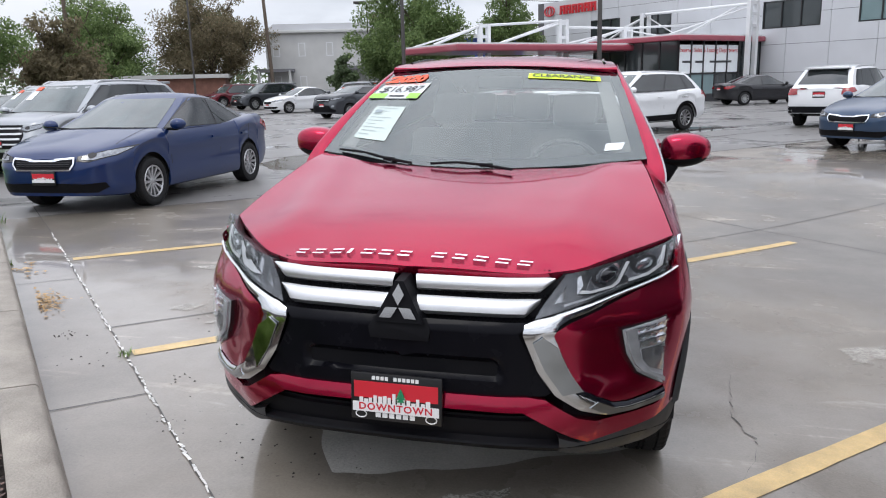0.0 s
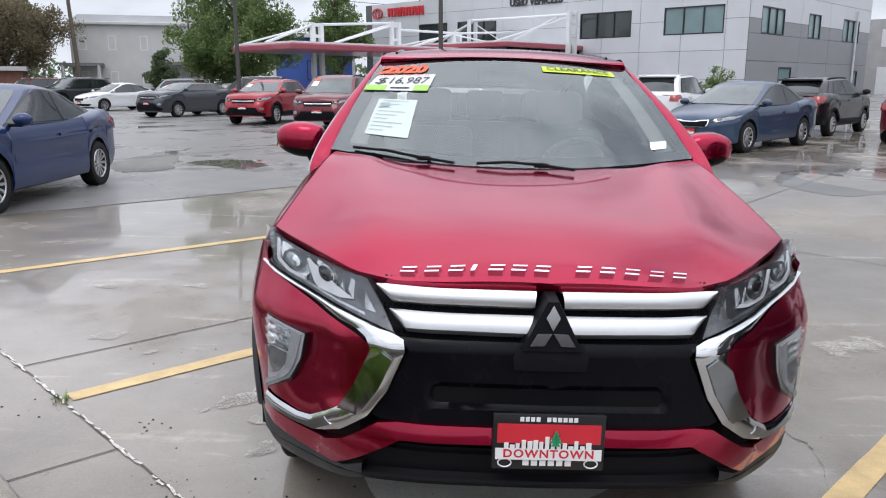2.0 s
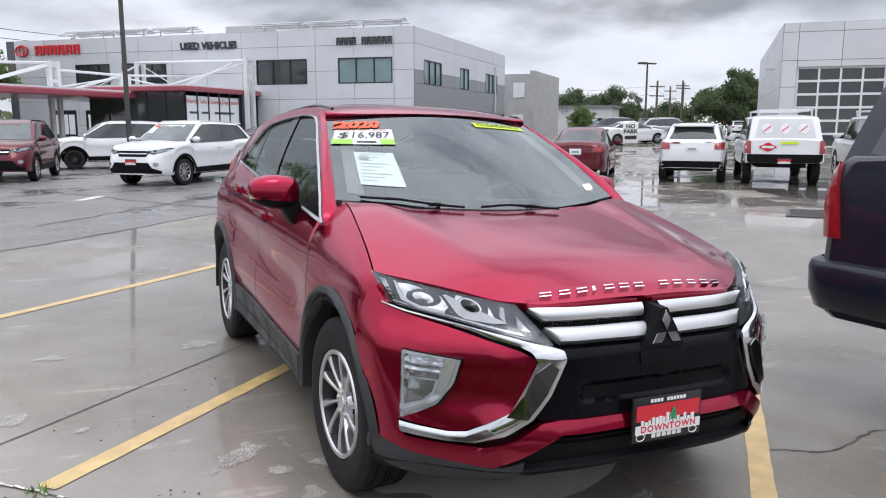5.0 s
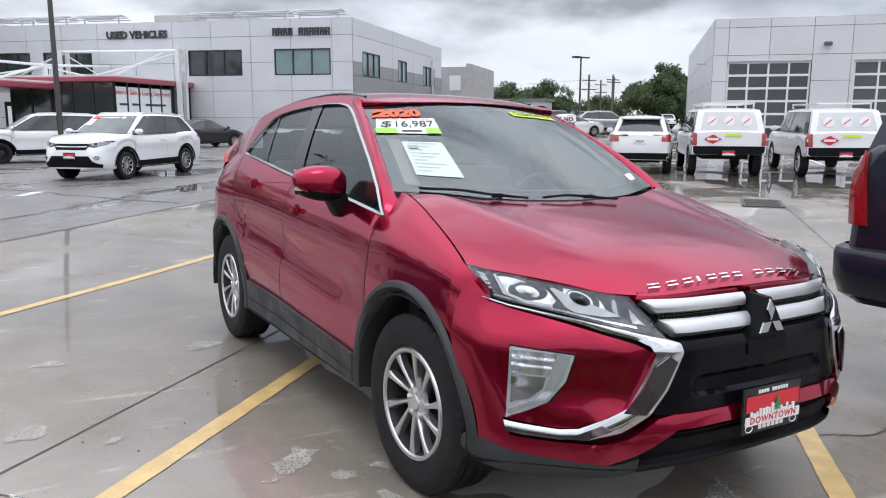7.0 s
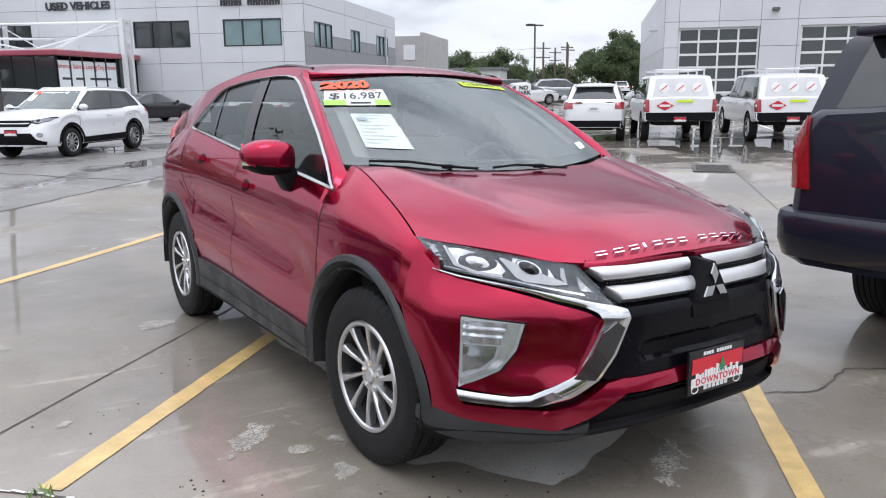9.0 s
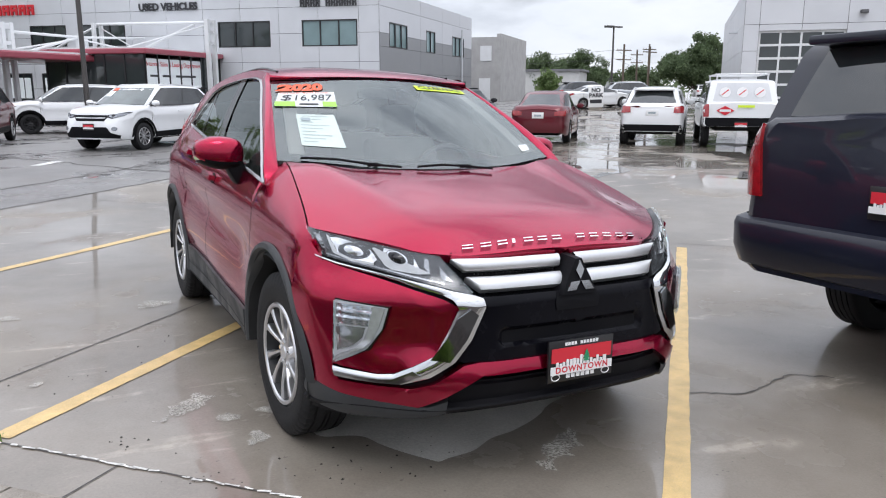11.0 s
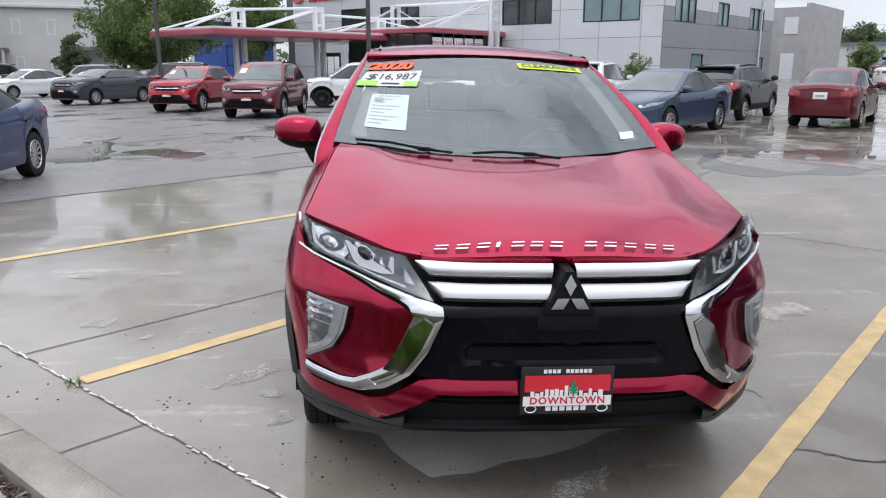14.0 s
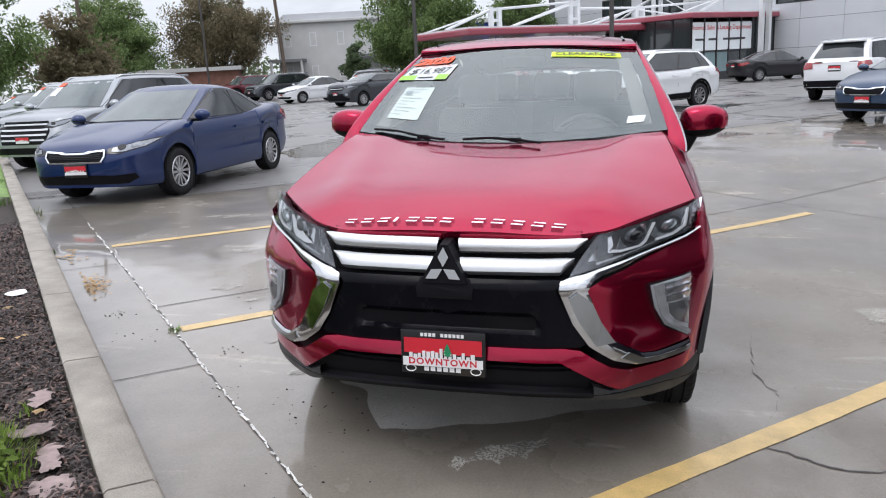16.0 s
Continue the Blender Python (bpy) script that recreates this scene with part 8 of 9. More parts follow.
def fill_plate(outer, holes, step):
    """A flat sheet in (y, z) with holes, cut into small faces."""
    bm = bmesh.new()
    edges = []
    for loop in (outer, *holes):
        vs = [bm.verts.new((a, b, 0)) for a, b in loop]
        edges += [bm.edges.new((vs[k], vs[(k + 1) % len(vs)])) for k in range(len(vs))]
    bmesh.ops.triangle_fill(bm, use_beauty=True, use_dissolve=False, edges=edges, normal=(0, 0, 1))
    for k in (0, 1):
        lo, hi = min(v.co[k] for v in bm.verts), max(v.co[k] for v in bm.verts)
        n = int((hi - lo) / step)
        for j in range(1, n + 1):
            c = lo + (hi - lo) * j / (n + 1)
            co, no = ((c, 0, 0), (1, 0, 0)) if k == 0 else ((0, c, 0), (0, 1, 0))
            bmesh.ops.bisect_plane(bm, geom=bm.verts[:] + bm.edges[:] + bm.faces[:], plane_co=co, plane_no=no, dist=1e-6)
    return bm


def stand_up(bm, g, inset=0.0):
    for v in bm.verts:
        y, z = v.co.x, v.co.y
        v.co = Vector((g * (lean_x(y, z) - inset), y, z))
    return bm


FRONT_EDGE = [(1.247, 1.074), (1.29, 1.128), (1.35, 1.182), (1.44, 1.240), (1.543, 1.299), (1.68, 1.367), (1.809, 1.428), (1.90, 1.471), (1.982, 1.508), (2.06, 1.538), (2.135, 1.559)]
PILLAR_EDGE = [(y - 0.012, z + 0.017) for y, z in FRONT_EDGE]
belt_pts = [(y, BELT(y) - 0.002) for y in (1.30, 1.5, 1.8, 2.1, 2.4, 2.7, 3.0, 3.3, 3.6, 3.85, 4.1)]
roof_pts = [(y, ROOF_E(y)) for y in (4.02, 3.8, 3.6, 3.4, 3.2, 3.0, 2.75, 2.5, 2.3, 2.12)]
outer = [(1.225, 1.058)] + belt_pts + [(4.28, 1.19), (4.32, 1.25), (4.14, 1.345)] + roof_pts + PILLAR_EDGE[::-1]
win = [(1.262, 1.074), (1.55, 1.106), (1.85, 1.131), (2.15, 1.156), (2.45, 1.181), (2.8, 1.213), (3.19, 1.250), (3.455, 1.275), (3.490, 1.290), (3.475, 1.315), (3.383, 1.398), (3.30, 1.470), (3.265, 1.496), (3.21, 1.520), (3.12, 1.538), (2.95, 1.556), (2.76, 1.568), (2.57, 1.575), (2.40, 1.577), (2.26, 1.573)] + FRONT_EDGE[::-1]
for g in (-1, 1):
    bm = stand_up(fill_plate(outer, [win], 0.11), g)
    bmesh.ops.recalc_face_normals(bm, faces=bm.faces)
    part("pillar_pressing", bm, P_HERO, hero, sharp=30)
    # black inner lining seen through the glass
    bm = stand_up(fill_plate(outer, [win], 0.3), g, 0.008)
    part("pillar_lining", bm, M_LINING, hero)
    # chrome surround
    bm = bmesh.new()
    cx, cz = 2.2, 1.33
    n = len(win)
    rings = []
    dense = []
    for k in range(n):
        p, q = Vector(win[k]), Vector(win[(k + 1) % n])
        for j in range(3):
            dense.append(p.lerp(q, j / 3))
    n = len(dense)
    for k in range(n):
        p0, p, p1 = dense[k - 1], dense[k], dense[(k + 1) % n]
        t = (p1 - p0).normalized()
        s = Vector((t.y, -t.x))
        a, b = p + s * 0.0065, p - s * 0.0065
        rings.append([bm.verts.new((g * (lean_x(a.x, a.y) + 0.001), a.x, a.y)), bm.verts.new((g * (lean_x(p.x, p.y) + 0.009), p.x, p.y)), bm.verts.new((g * (lean_x(b.x, b.y) - 0.006), b.x, b.y))])
    for k in range(n):
        a, b = rings[k], rings[(k + 1) % n]
        for j in range(2):
            bm.faces.new((a[j], a[j + 1], b[j + 1], b[j]))
    part("chrome_surround", bm, M_WINTRIM, hero, "satin chrome window surround")
    # glass: front door, rear door, quarter light, with black pillars between
    dense_pts = [(p.x, p.y) for p in dense]
    gb = stand_up(fill_plate(dense_pts, [], 0.12), g, 0.012)
    gl = part("side_glass", gb, M_PRIVACY, hero, "dark privacy glass")
    face_out(gl, (0, 2.5, 0.9))
    gl.visible_shadow = False
    for (ya, za), (yb, zb2), wd in (((2.375, 1.166), (2.60, 1.584), 0.145), ((3.005, 1.225), (3.19, 1.532), 0.024), ((1.362, 1.078), (1.372, 1.205), 0.016)):
        q = [(ya - wd / 2, za), (ya + wd / 2, za), (yb + wd / 2, zb2), (yb - wd / 2, zb2)]
        part("window_pillar", stand_up(fill_plate(q, [], 0.08), g, 0.006), M_GLOSSBLACK, hero)

# roof skin
def roof_half(y):
    return lean_x(y, ROOF_E(y))


ROOF_C = pchip([(1.86, 1.583), (2.0, 1.620), (2.2, 1.645), (2.5, 1.662), (3.0, 1.655), (3.5, 1.605), (3.9, 1.525), (4.05, 1.490)])
bm = bmesh.new()
rows = []
for y in [1.875, 1.90, 1.94] + list(np.linspace(2.0, 4.02, 22)):
    row = []
    for k in range(25):
        a = -1 + 2 * k / 24
        f = (y - 1.875) / (4.02 - 1.875)
        yy = y + 0.115 * a * a * (1 - f)
        zc, ze = ROOF_C(y), ROOF_E(yy)
        row.append(bm.verts.new((a * roof_half(yy), yy, zc + (ze - zc) * abs(a) ** 3.0)))
    rows.append(row)
for a, b in zip(rows, rows[1:]):
    for k in range(24):
        bm.faces.new((a[k], a[k + 1], b[k + 1], b[k]))
part("roof", bm, P_HERO, hero, sharp=30)
bm = bmesh.new()
rows = [[bm.verts.new((a * roof_half(min(4.0, y)) * 0.97, y, ROOF_C(y) - 0.03 - 0.05 * a * a)) for a in np.linspace(-1, 1, 9)] for y in np.linspace(1.98, 4.0, 8)]
for a, b in zip(rows, rows[1:]):
    for k in range(8):
        bm.faces.new((a[k], a[k + 1], b[k + 1], b[k]))
part("headlining", bm, M_LINING, hero)
for g in (-1, 1):
    pts = [(g * (roof_half(y) - 0.055), y, ROOF_E(y) + 0.006 + 0.008 * smooth01((y - 2.1) / 0.5)) for y in np.linspace(2.10, 3.95, 16)]
    part("roof_ditch_strip", path_tube(bmesh.new(), pts, 0.008, 6), M_GLOSSBLACK, hero)
part("roof_spoiler", boxed(-0.52, 0.52, 3.96, 4.20, 1.455, 1.485, bevel=0.012), P_HERO, hero)

# windscreen
def screen(a, b, off=0.0):
    x = a * (0.732 + (0.576 - 0.732) * b) + math.copysign(0.034 * smooth01((abs(a) - 0.87) / 0.13), a)
    y = (1.035 + 0.27 * a * a) * (1 - b) + (1.872 + 0.11 * a * a) * b
    z = (1.135 + 0.035 * a * a) * (1 - b) + (1.582 - 0.030 * a * a) * b + 0.022 * math.sin(math.pi * b)
    n = Vector((0.35 * a, -0.48, 0.85)).normalized()
    return Vector((x, y, z)) + n * off


def screen_sheet(a0, a1, b0, b1, off, na=16, nb=12, depth=0.0, skew=0.0):
    bm = bmesh.new()
    rows = [[bm.verts.new(screen(a0 + (a1 - a0) * k / na + skew * j / nb, b0 + (b1 - b0) * j / nb, off)) for k in range(na + 1)] for j in range(nb + 1)]
    for p, q in zip(rows, rows[1:]):
        for k in range(na):
            bm.faces.new((p[k], p[k + 1], q[k + 1], q[k]))
    return bm


# red header closing the roof's front edge down to the glass
bm = bmesh.new()
rows = []
for f in (0.0, 0.5, 1.0):
    row = []
    for a in np.linspace(-1, 1, 25):
        a = float(a)
        yy = 1.875 + 0.115 * a * a
        up = Vector((a * roof_half(yy), yy, ROOF_C(1.875) + (ROOF_E(yy) - ROOF_C(1.875)) * abs(a) ** 3.0))
        low = screen(a, 1.0, 0.004)
        row.append(bm.verts.new(low.lerp(up, f) + Vector((0, -0.006, 0.003)) * math.sin(math.pi * f)))
    rows.append(row)
for p, q in zip(rows, rows[1:]):
    for k in range(24):
        bm.faces.new((p[k], p[k + 1], q[k + 1], q[k]))
part("roof_header", bm, P_HERO, hero, sharp=50)
ws = part("windscreen", screen_sheet(-1, 1, 0, 1, 0.0, 24, 16), M_SCREEN, hero, "raked windscreen with price stickers")
face_out(ws, (0, 2.5, 0.9))
ws.visible_shadow = False
part("screen_border", screen_sheet(-1, 1, 0.955, 1.0, -0.003, 24, 2), M_GLOSSBLACK, hero)
part("screen_border", screen_sheet(-1, 1, 0.0, 0.075, -0.003, 24, 2), M_GLOSSBLACK, hero)
for g in (-1, 1):
    part("screen_border", screen_sheet(g * 0.945, g * 1.0, 0.05, 0.96, -0.003, 2, 12), M_GLOSSBLACK, hero)
    part("pillar_trim", screen_sheet(g * 0.875, g * 0.955, 0.06, 0.93, -0.03, 3, 12), M_LINING, hero, "pale grey lining of the windscreen pillar")
    # red A pillar between screen and side window
    edge_y, edge_z = pchip([(k / 10, p[0]) for k, p in enumerate(PILLAR_EDGE)]), pchip([(k / 10, p[1]) for k, p in enumerate(PILLAR_EDGE)])
    lines = [(Vector((g * 0.786, 1.20, 1.09)), Vector((g * 0.846, 1.228, 1.02))), (Vector((g * 0.775, 1.25, 1.135)), Vector((g * 0.843, 1.233, 1.062)))]
    for b in np.linspace(-0.03, 1.0, 22):
        b = float(b)
        p, c = screen(g * 1.0, b, 0.004), max(0.0, b)
        lines.append((p, Vector((g * lean_x(edge_y(c), edge_z(c)), edge_y(c), edge_z(c)))))
    corner = Vector((g * lean_x(2.01, ROOF_E(2.01)), 2.01, ROOF_E(2.01)))
    lines.append((corner, Vector((g * lean_x(2.12, ROOF_E(2.12)), 2.12, ROOF_E(2.12)))))
    bm = bmesh.new()
    prev = None
    for p, q in lines:
        row = [bm.verts.new(p - Vector((g * 0.012, 0, 0.022)))]
        for k in range(6):
            t = k / 5
            row.append(bm.verts.new(p.lerp(q, t) + Vector((g * 0.7, -0.25, 0.45)) * 0.014 * math.sin(math.pi * t)))
        if prev:
            for k in range(6):
                bm.faces.new((prev[k], prev[k + 1], row[k + 1], row[k]))
        prev = row
    part("a_pillar", bm, P_HERO, hero, sharp=60)
# cowl and wipers
bm = bmesh.new()
rows = []
for b in (0, 1, 2):
    rows.append([bm.verts.new((a * 0.79, REAR(min(0.76, abs(a) * 0.79)) + 0.012 + b * 0.06 + (0.05 * b * (1 - abs(a))), deck(a * 0.74, 1.2) - 0.022 - 0.012 * (b == 0))) for a in np.linspace(-1, 1, 21)])
for p, q in zip(rows, rows[1:]):
    for k in range(20):
        bm.faces.new((p[k], p[k + 1], q[k + 1], q[k]))
part("cowl", bm, M_PLASTIC, hero, "black plastic cowl under the windscreen")
for root, tip in (((-0.50, 0.004), (-0.90, 0.022)), ((0.12, 0.0), (-0.22, 0.004))):
    bm = bmesh.new()
    pr, pt = screen(root[0] * 1.0, root[1], 0.016), screen(tip[0], tip[1], 0.012)
    path_tube(bm, [pr + Vector((0.12, -0.06, -0.01)), pr, pr.lerp(pt, 0.5) + Vector((0, 0, 0.008)), pt], 0.006, 6)
    wpr = part("wiper", bm, M_PLASTIC, hero, "black wiper resting on the glass")
    part("wiper_joint", boxed(-0.028, 0.028, -0.010, 0.010, -0.010, 0.008, bevel=0.004, m=Matrix.Translation(pr)), M_PLASTIC, wpr)

# stickers on the glass
def sticker(name, a0, a1, b0, b1, material, off=0.004, skew=0.0, label="", parent=None):
    return part(name, screen_sheet(a0, a1, b0, b1, off, 8, 4, skew=skew), material, parent or hero, label, sharp=0)


def screen_text(body, a, b, size, material, off=0.006, bold=0.0, shear=0.0, parent=None, name="lettering", squash=1.0):
    """Letters laid on the windscreen, centred at (a, b)."""
    bm = text_mesh(body, size, bold=bold, shear=shear)
    for v in bm.verts:
        x, z = v.co.x * squash, v.co.z
        v.co = screen(a + x / 0.66, b + z / 1.02, off)
    return part(name, bm, material, parent, sharp=0)


yt = screen_text("2020", -0.80, 0.856, 0.138, M_STICK_RED, 0.005, 0.008, 0.15, hero, "year_sticker", squash=0.8)
tagged(yt, "orange-red year numerals stuck to the glass")
ps = sticker("price_sticker", -0.985, -0.575, 0.585, 0.785, mat("gloss_sticker", (0.62, 0.65, 0.65), 0.4, noise_scale=6, noise_amt=0.04), 0.004, 0.03, "white and green price sticker")
sticker("green_corner", -0.985, -0.88, 0.585, 0.65, M_STICK_GRN, 0.006, 0.004, parent=ps)
sticker("green_corner", -0.68, -0.575, 0.585, 0.65, M_STICK_GRN, 0.006, 0.008, parent=ps)
screen_text("$16,987", -0.775, 0.70, 0.115, M_INK, 0.007, 0.0, 0.25, ps, squash=0.64)
screen_text("INTERNET SMART PRICING", -0.77, 0.768, 0.027, M_STICK_RED, 0.007, 0, 0, ps, squash=0.72)
sticker("print_bar", -0.85, -0.71, 0.605, 0.622, M_INK, 0.007, 0.004, parent=ps)
pp = sticker("buyers_guide_paper", -0.885, -0.62, 0.155, 0.49, mat("pale_green_paper", (0.50, 0.575, 0.54), 0.5, noise_scale=6, noise_amt=0.06), 0.003, -0.003, "pale printed sheet behind the glass")
for k in range(9):
    sticker("print_bar", -0.87 + 0.0 * k + (0.0 if k else 0.02), -0.68 - 0.05 * (k % 3), 0.465 - 0.034 * k, 0.469 - 0.034 * k, M_PAPER_INK, 0.006, 0, parent=pp)
sticker("print_dot", -0.86, -0.80, 0.41, 0.445, M_PAPER_INK, 0.006, 0, parent=pp)
cs = sticker("clearance_sticker", 0.285, 0.885, 0.845, 0.912, M_STICK_YEL, 0.004, 0, "lime yellow clearance strip")
screen_text("CLEARANCE", 0.58, 0.879, 0.062, M_INK, 0.007, 0.001, 0, cs)
tg = sticker("tag", 0.80, 0.90, 0.09, 0.15, M_PAPER, 0.003, 0.02, "small white tag behind the glass")
M_SCREEN.use_backface_culling = False

# ---- door lines, handles, cladding, arches ----
for g, ax in ((-1, "left"), (1, "right")):
    bv = side_bm[g]
    for line in ([(1.275, 1.055), (1.285, 0.9), (1.32, 0.6), (1.35, 0.39)], [(2.375, 1.16), (2.40, 1.0), (2.455, 0.7), (2.475, 0.39)], [(3.50, 1.255), (3.44, 1.12), (3.33, 0.95), (3.22, 0.84)]):
        dl = []
        for p, q in zip(line, line[1:]):
            dl += [tuple(Vector(p).lerp(Vector(q), j / 4)) for j in range(4)]
        part("door_seam", ribbon(bv, dl + [line[-1]], ax, 0.0055, 0.0018), M_UNDER, hero, sharp=0)
    for hy, hz in ((2.265, 1.012), (3.06, 1.105)):
        cup = [(hy - 0.06 + 0.055 * math.cos(t), hz + 0.03 * math.sin(t)) for t in np.linspace(0, 2 * math.pi, 13)[:-1]]
        # flat dark patch painted for the shade in the handle's cup
        part("handle_recess", patch(bv, cup, ax, 0.002, 0.0, 0.1), M_UNDER, hero)
        hb = [(hy - 0.11, hz - 0.012), (hy + 0.10, hz + 0.004), (hy + 0.105, hz + 0.026), (hy + 0.03, hz + 0.030), (hy - 0.11, hz + 0.014)]
        part("door_handle", patch(bv, hb, ax, 0.036, 0.034, 0.06), P_HERO, hero, "body-coloured door handle")
    lo = [(AX1 + RA - 0.03, 0.318), (1.5, 0.300), (2.2, 0.300), (AX2 - RA + 0.03, 0.312), (AX2 - RA + 0.02, 0.487), (2.47, 0.477), (1.8, 0.455), (AX1 + RA - 0.03, 0.438)]
    part("sill_cladding", patch(bv, lo, ax, 0.018, 0.016, 0.10), M_CLAD, hero, "black plastic sill cladding")
    part("cladding_step", ribbon(bv, [(AX1 + RA + 0.05, 0.355), (1.8, 0.360), (2.6, 0.372), (AX2 - RA - 0.05, 0.378)], ax, 0.006, 0.0205), M_UNDER, hero, sharp=0)
    for line in ([(2.490, 0.475), (2.478, 0.40), (2.48, 0.31)], [(1.372, 0.435), (1.385, 0.41), (1.378, 0.37), (1.392, 0.32)]):
        part("cladding_seam", ribbon(bv, line, ax, 0.007, 0.0215), M_UNDER, hero, sharp=0)
    for yc, a0, a1 in ((AX1, -9, 178), (AX2, 8, 189)):
        bm = bmesh.new()
        rows = []
        for deg in np.linspace(a0, a1, 44):
            c, d = math.cos(radians(deg)), math.sin(radians(deg))
            row = []
            for r, off in ((RA + 0.056 + 0.012 * max(0, -c) * max(0, d), 0.000), (RA + 0.050, 0.013), (RA + 0.030, 0.017), (RA + 0.008, 0.015), (RA - 0.002, 0.006)):
                y, z = yc + r * c, RW + 0.012 + r * d
                x = 0.0
                for tree_ in (bv, cover_faces[g]):
                    for zt in (z, z + 0.03, z + 0.08):
                        hit = tree_.ray_cast(Vector((g * 3, yc + max(r, RA + 0.010) * c, max(zt, 0.33))), Vector((-g, 0, 0)))[0]
                        if hit and abs(hit.x) > 0.7:
                            x = max(x, abs(hit.x))
                            break
                row.append([x or 0.86, y, z, off])
            rows.append(row)
        # even out the seat of the moulding along the arch
        for _ in range(3):
            for k in range(5):
                xs_ = [r[k][0] for r in rows]
                for j in range(1, len(rows) - 1):
                    rows[j][k][0] = max(xs_[j], (xs_[j - 1] + xs_[j + 1]) / 2)
        for _ in range(10):
            for k in range(5):
                xs_ = [r[k][0] for r in rows]
                for j in range(1, len(rows) - 1):
                    rows[j][k][0] = (xs_[j - 1] + 2 * xs_[j] + xs_[j + 1]) / 4
        grid = []
        for row in rows:
            vs = [bm.verts.new((g * (x + off), y, z)) for x, y, z, off in row]
            vs.append(bm.verts.new((g * (row[-1][0] - 0.06), row[-1][1], row[-1][2])))
            grid.append(vs)
        for a, b in zip(grid, grid[1:]):
            for k in range(len(a) - 1):
                bm.faces.new((a[k], a[k + 1], b[k + 1], b[k])).material_index = int(k == 4)
        part("arch_moulding", bm, [M_CLAD, M_UNDER], hero, "black plastic wheel-arch moulding", sharp=45)
    tl = [(4.10, 1.20), (4.27, 1.185), (4.33, 1.25), (4.14, 1.365), (4.02, 1.40), (4.04, 1.35), (4.17, 1.27)]
    bm = fill_plate(tl, [], 0.06)
    for v in bm.verts:
        y, z = v.co.x, v.co.y
        v.co = Vector((g * (lean_x(y, z) + 0.014), y, z))
    part("tail_lamp", bm, mat("bright_red_lens", (0.62, 0.015, 0.03), 0.1, coat=0.4, noise_scale=20, noise_amt=0.2), hero, "red tail lamp on the rear quarter")
    # wing mirror
    mcx, mcy, mcz = 0.955, 1.70, 1.185
    bm = bmesh.new()
    bmesh.ops.create_cube(bm, size=2)
    bmesh.ops.subdivide_edges(bm, edges=bm.edges[:], cuts=7, use_grid_fill=True)
    for v in bm.verts:
        x, y, z = v.co
        r = (abs(x) ** 3.2 + abs(y) ** 3.2 + abs(z) ** 3.2) ** (1 / 3.2)
        x, y, z = x / r, y / r, z / r
        taper = 1 - 0.30 * max(0, x) ** 1.5
        v.co = Vector((g * (mcx + x * 0.118), mcy + 0.02 * x + y * (0.095 if y < 0 else 0.045) * (1 - 0.12 * abs(x)), mcz + z * 0.082 * taper + 0.006 * x))
    low_v = [f for f in bm.faces if f.calc_center_median().z < mcz - 0.035]
    for f in low_v:
        f.material_index = 1
    mo = part("wing_mirror", bm, [P_HERO, M_PLASTIC], hero, "red wing mirror with black lower shell", sharp=50)
    sig = bmesh.new()
    for k in range(6):
        a, b = k / 6, (k + 1) / 6
        q = []
        for t, dz in ((a, -0.006), (b, -0.006), (b, 0.008), (a, 0.008)):
            ang = t * 1.35
            q.append(sig.verts.new((g * (mcx + 0.121 * math.sin(ang) * 1.0 + 0.0), mcy + 0.02 - 0.097 * math.cos(ang * 0.95), mcz - 0.026 + dz)))
        sig.faces.new(q)
    part("indicator_strip", sig, M_HEADBOWL, mo)
    part("mirror_glass", boxed(min(g * (mcx - 0.09), g * (mcx + 0.10)), max(g * (mcx - 0.09), g * (mcx + 0.10)), mcy + 0.044, mcy + 0.05, mcz - 0.055, mcz + 0.06), M_CHROME, mo)
    bm = bmesh.new()
    pa, pb = Vector((g * 0.80, 1.655, 1.075)), Vector((g * 0.885, 1.69, 1.125))
    box(bm, -0.045, 0.045, -0.055, 0.05, -0.06, 0.05, bevel=0.02, m=Matrix.Translation(pa.lerp(pb, 0.8) - Vector((0, 0, 0.02))) @ Matrix.Rotation(radians(g * 28), 4, "Y"))
    part("mirror_arm", bm, M_PLASTIC, mo)
    # wheels
    for yc in (AX1, AX2):
        hw_ = swept_wheel(hero, g * 0.772, yc, RW, 0.222, g, 0.216)
        if yc == AX1:
            hw_.rotation_euler[2] = radians(2.5)
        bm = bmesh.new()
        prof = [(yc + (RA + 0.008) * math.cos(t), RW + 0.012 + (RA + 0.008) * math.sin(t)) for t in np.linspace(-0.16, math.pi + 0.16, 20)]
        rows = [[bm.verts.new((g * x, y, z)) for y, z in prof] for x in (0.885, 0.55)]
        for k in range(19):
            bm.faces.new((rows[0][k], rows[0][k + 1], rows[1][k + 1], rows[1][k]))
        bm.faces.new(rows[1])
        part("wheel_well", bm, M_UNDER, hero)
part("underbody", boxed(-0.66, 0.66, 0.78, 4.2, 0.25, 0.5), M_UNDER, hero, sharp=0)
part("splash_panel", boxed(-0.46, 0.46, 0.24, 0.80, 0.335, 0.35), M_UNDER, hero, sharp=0)

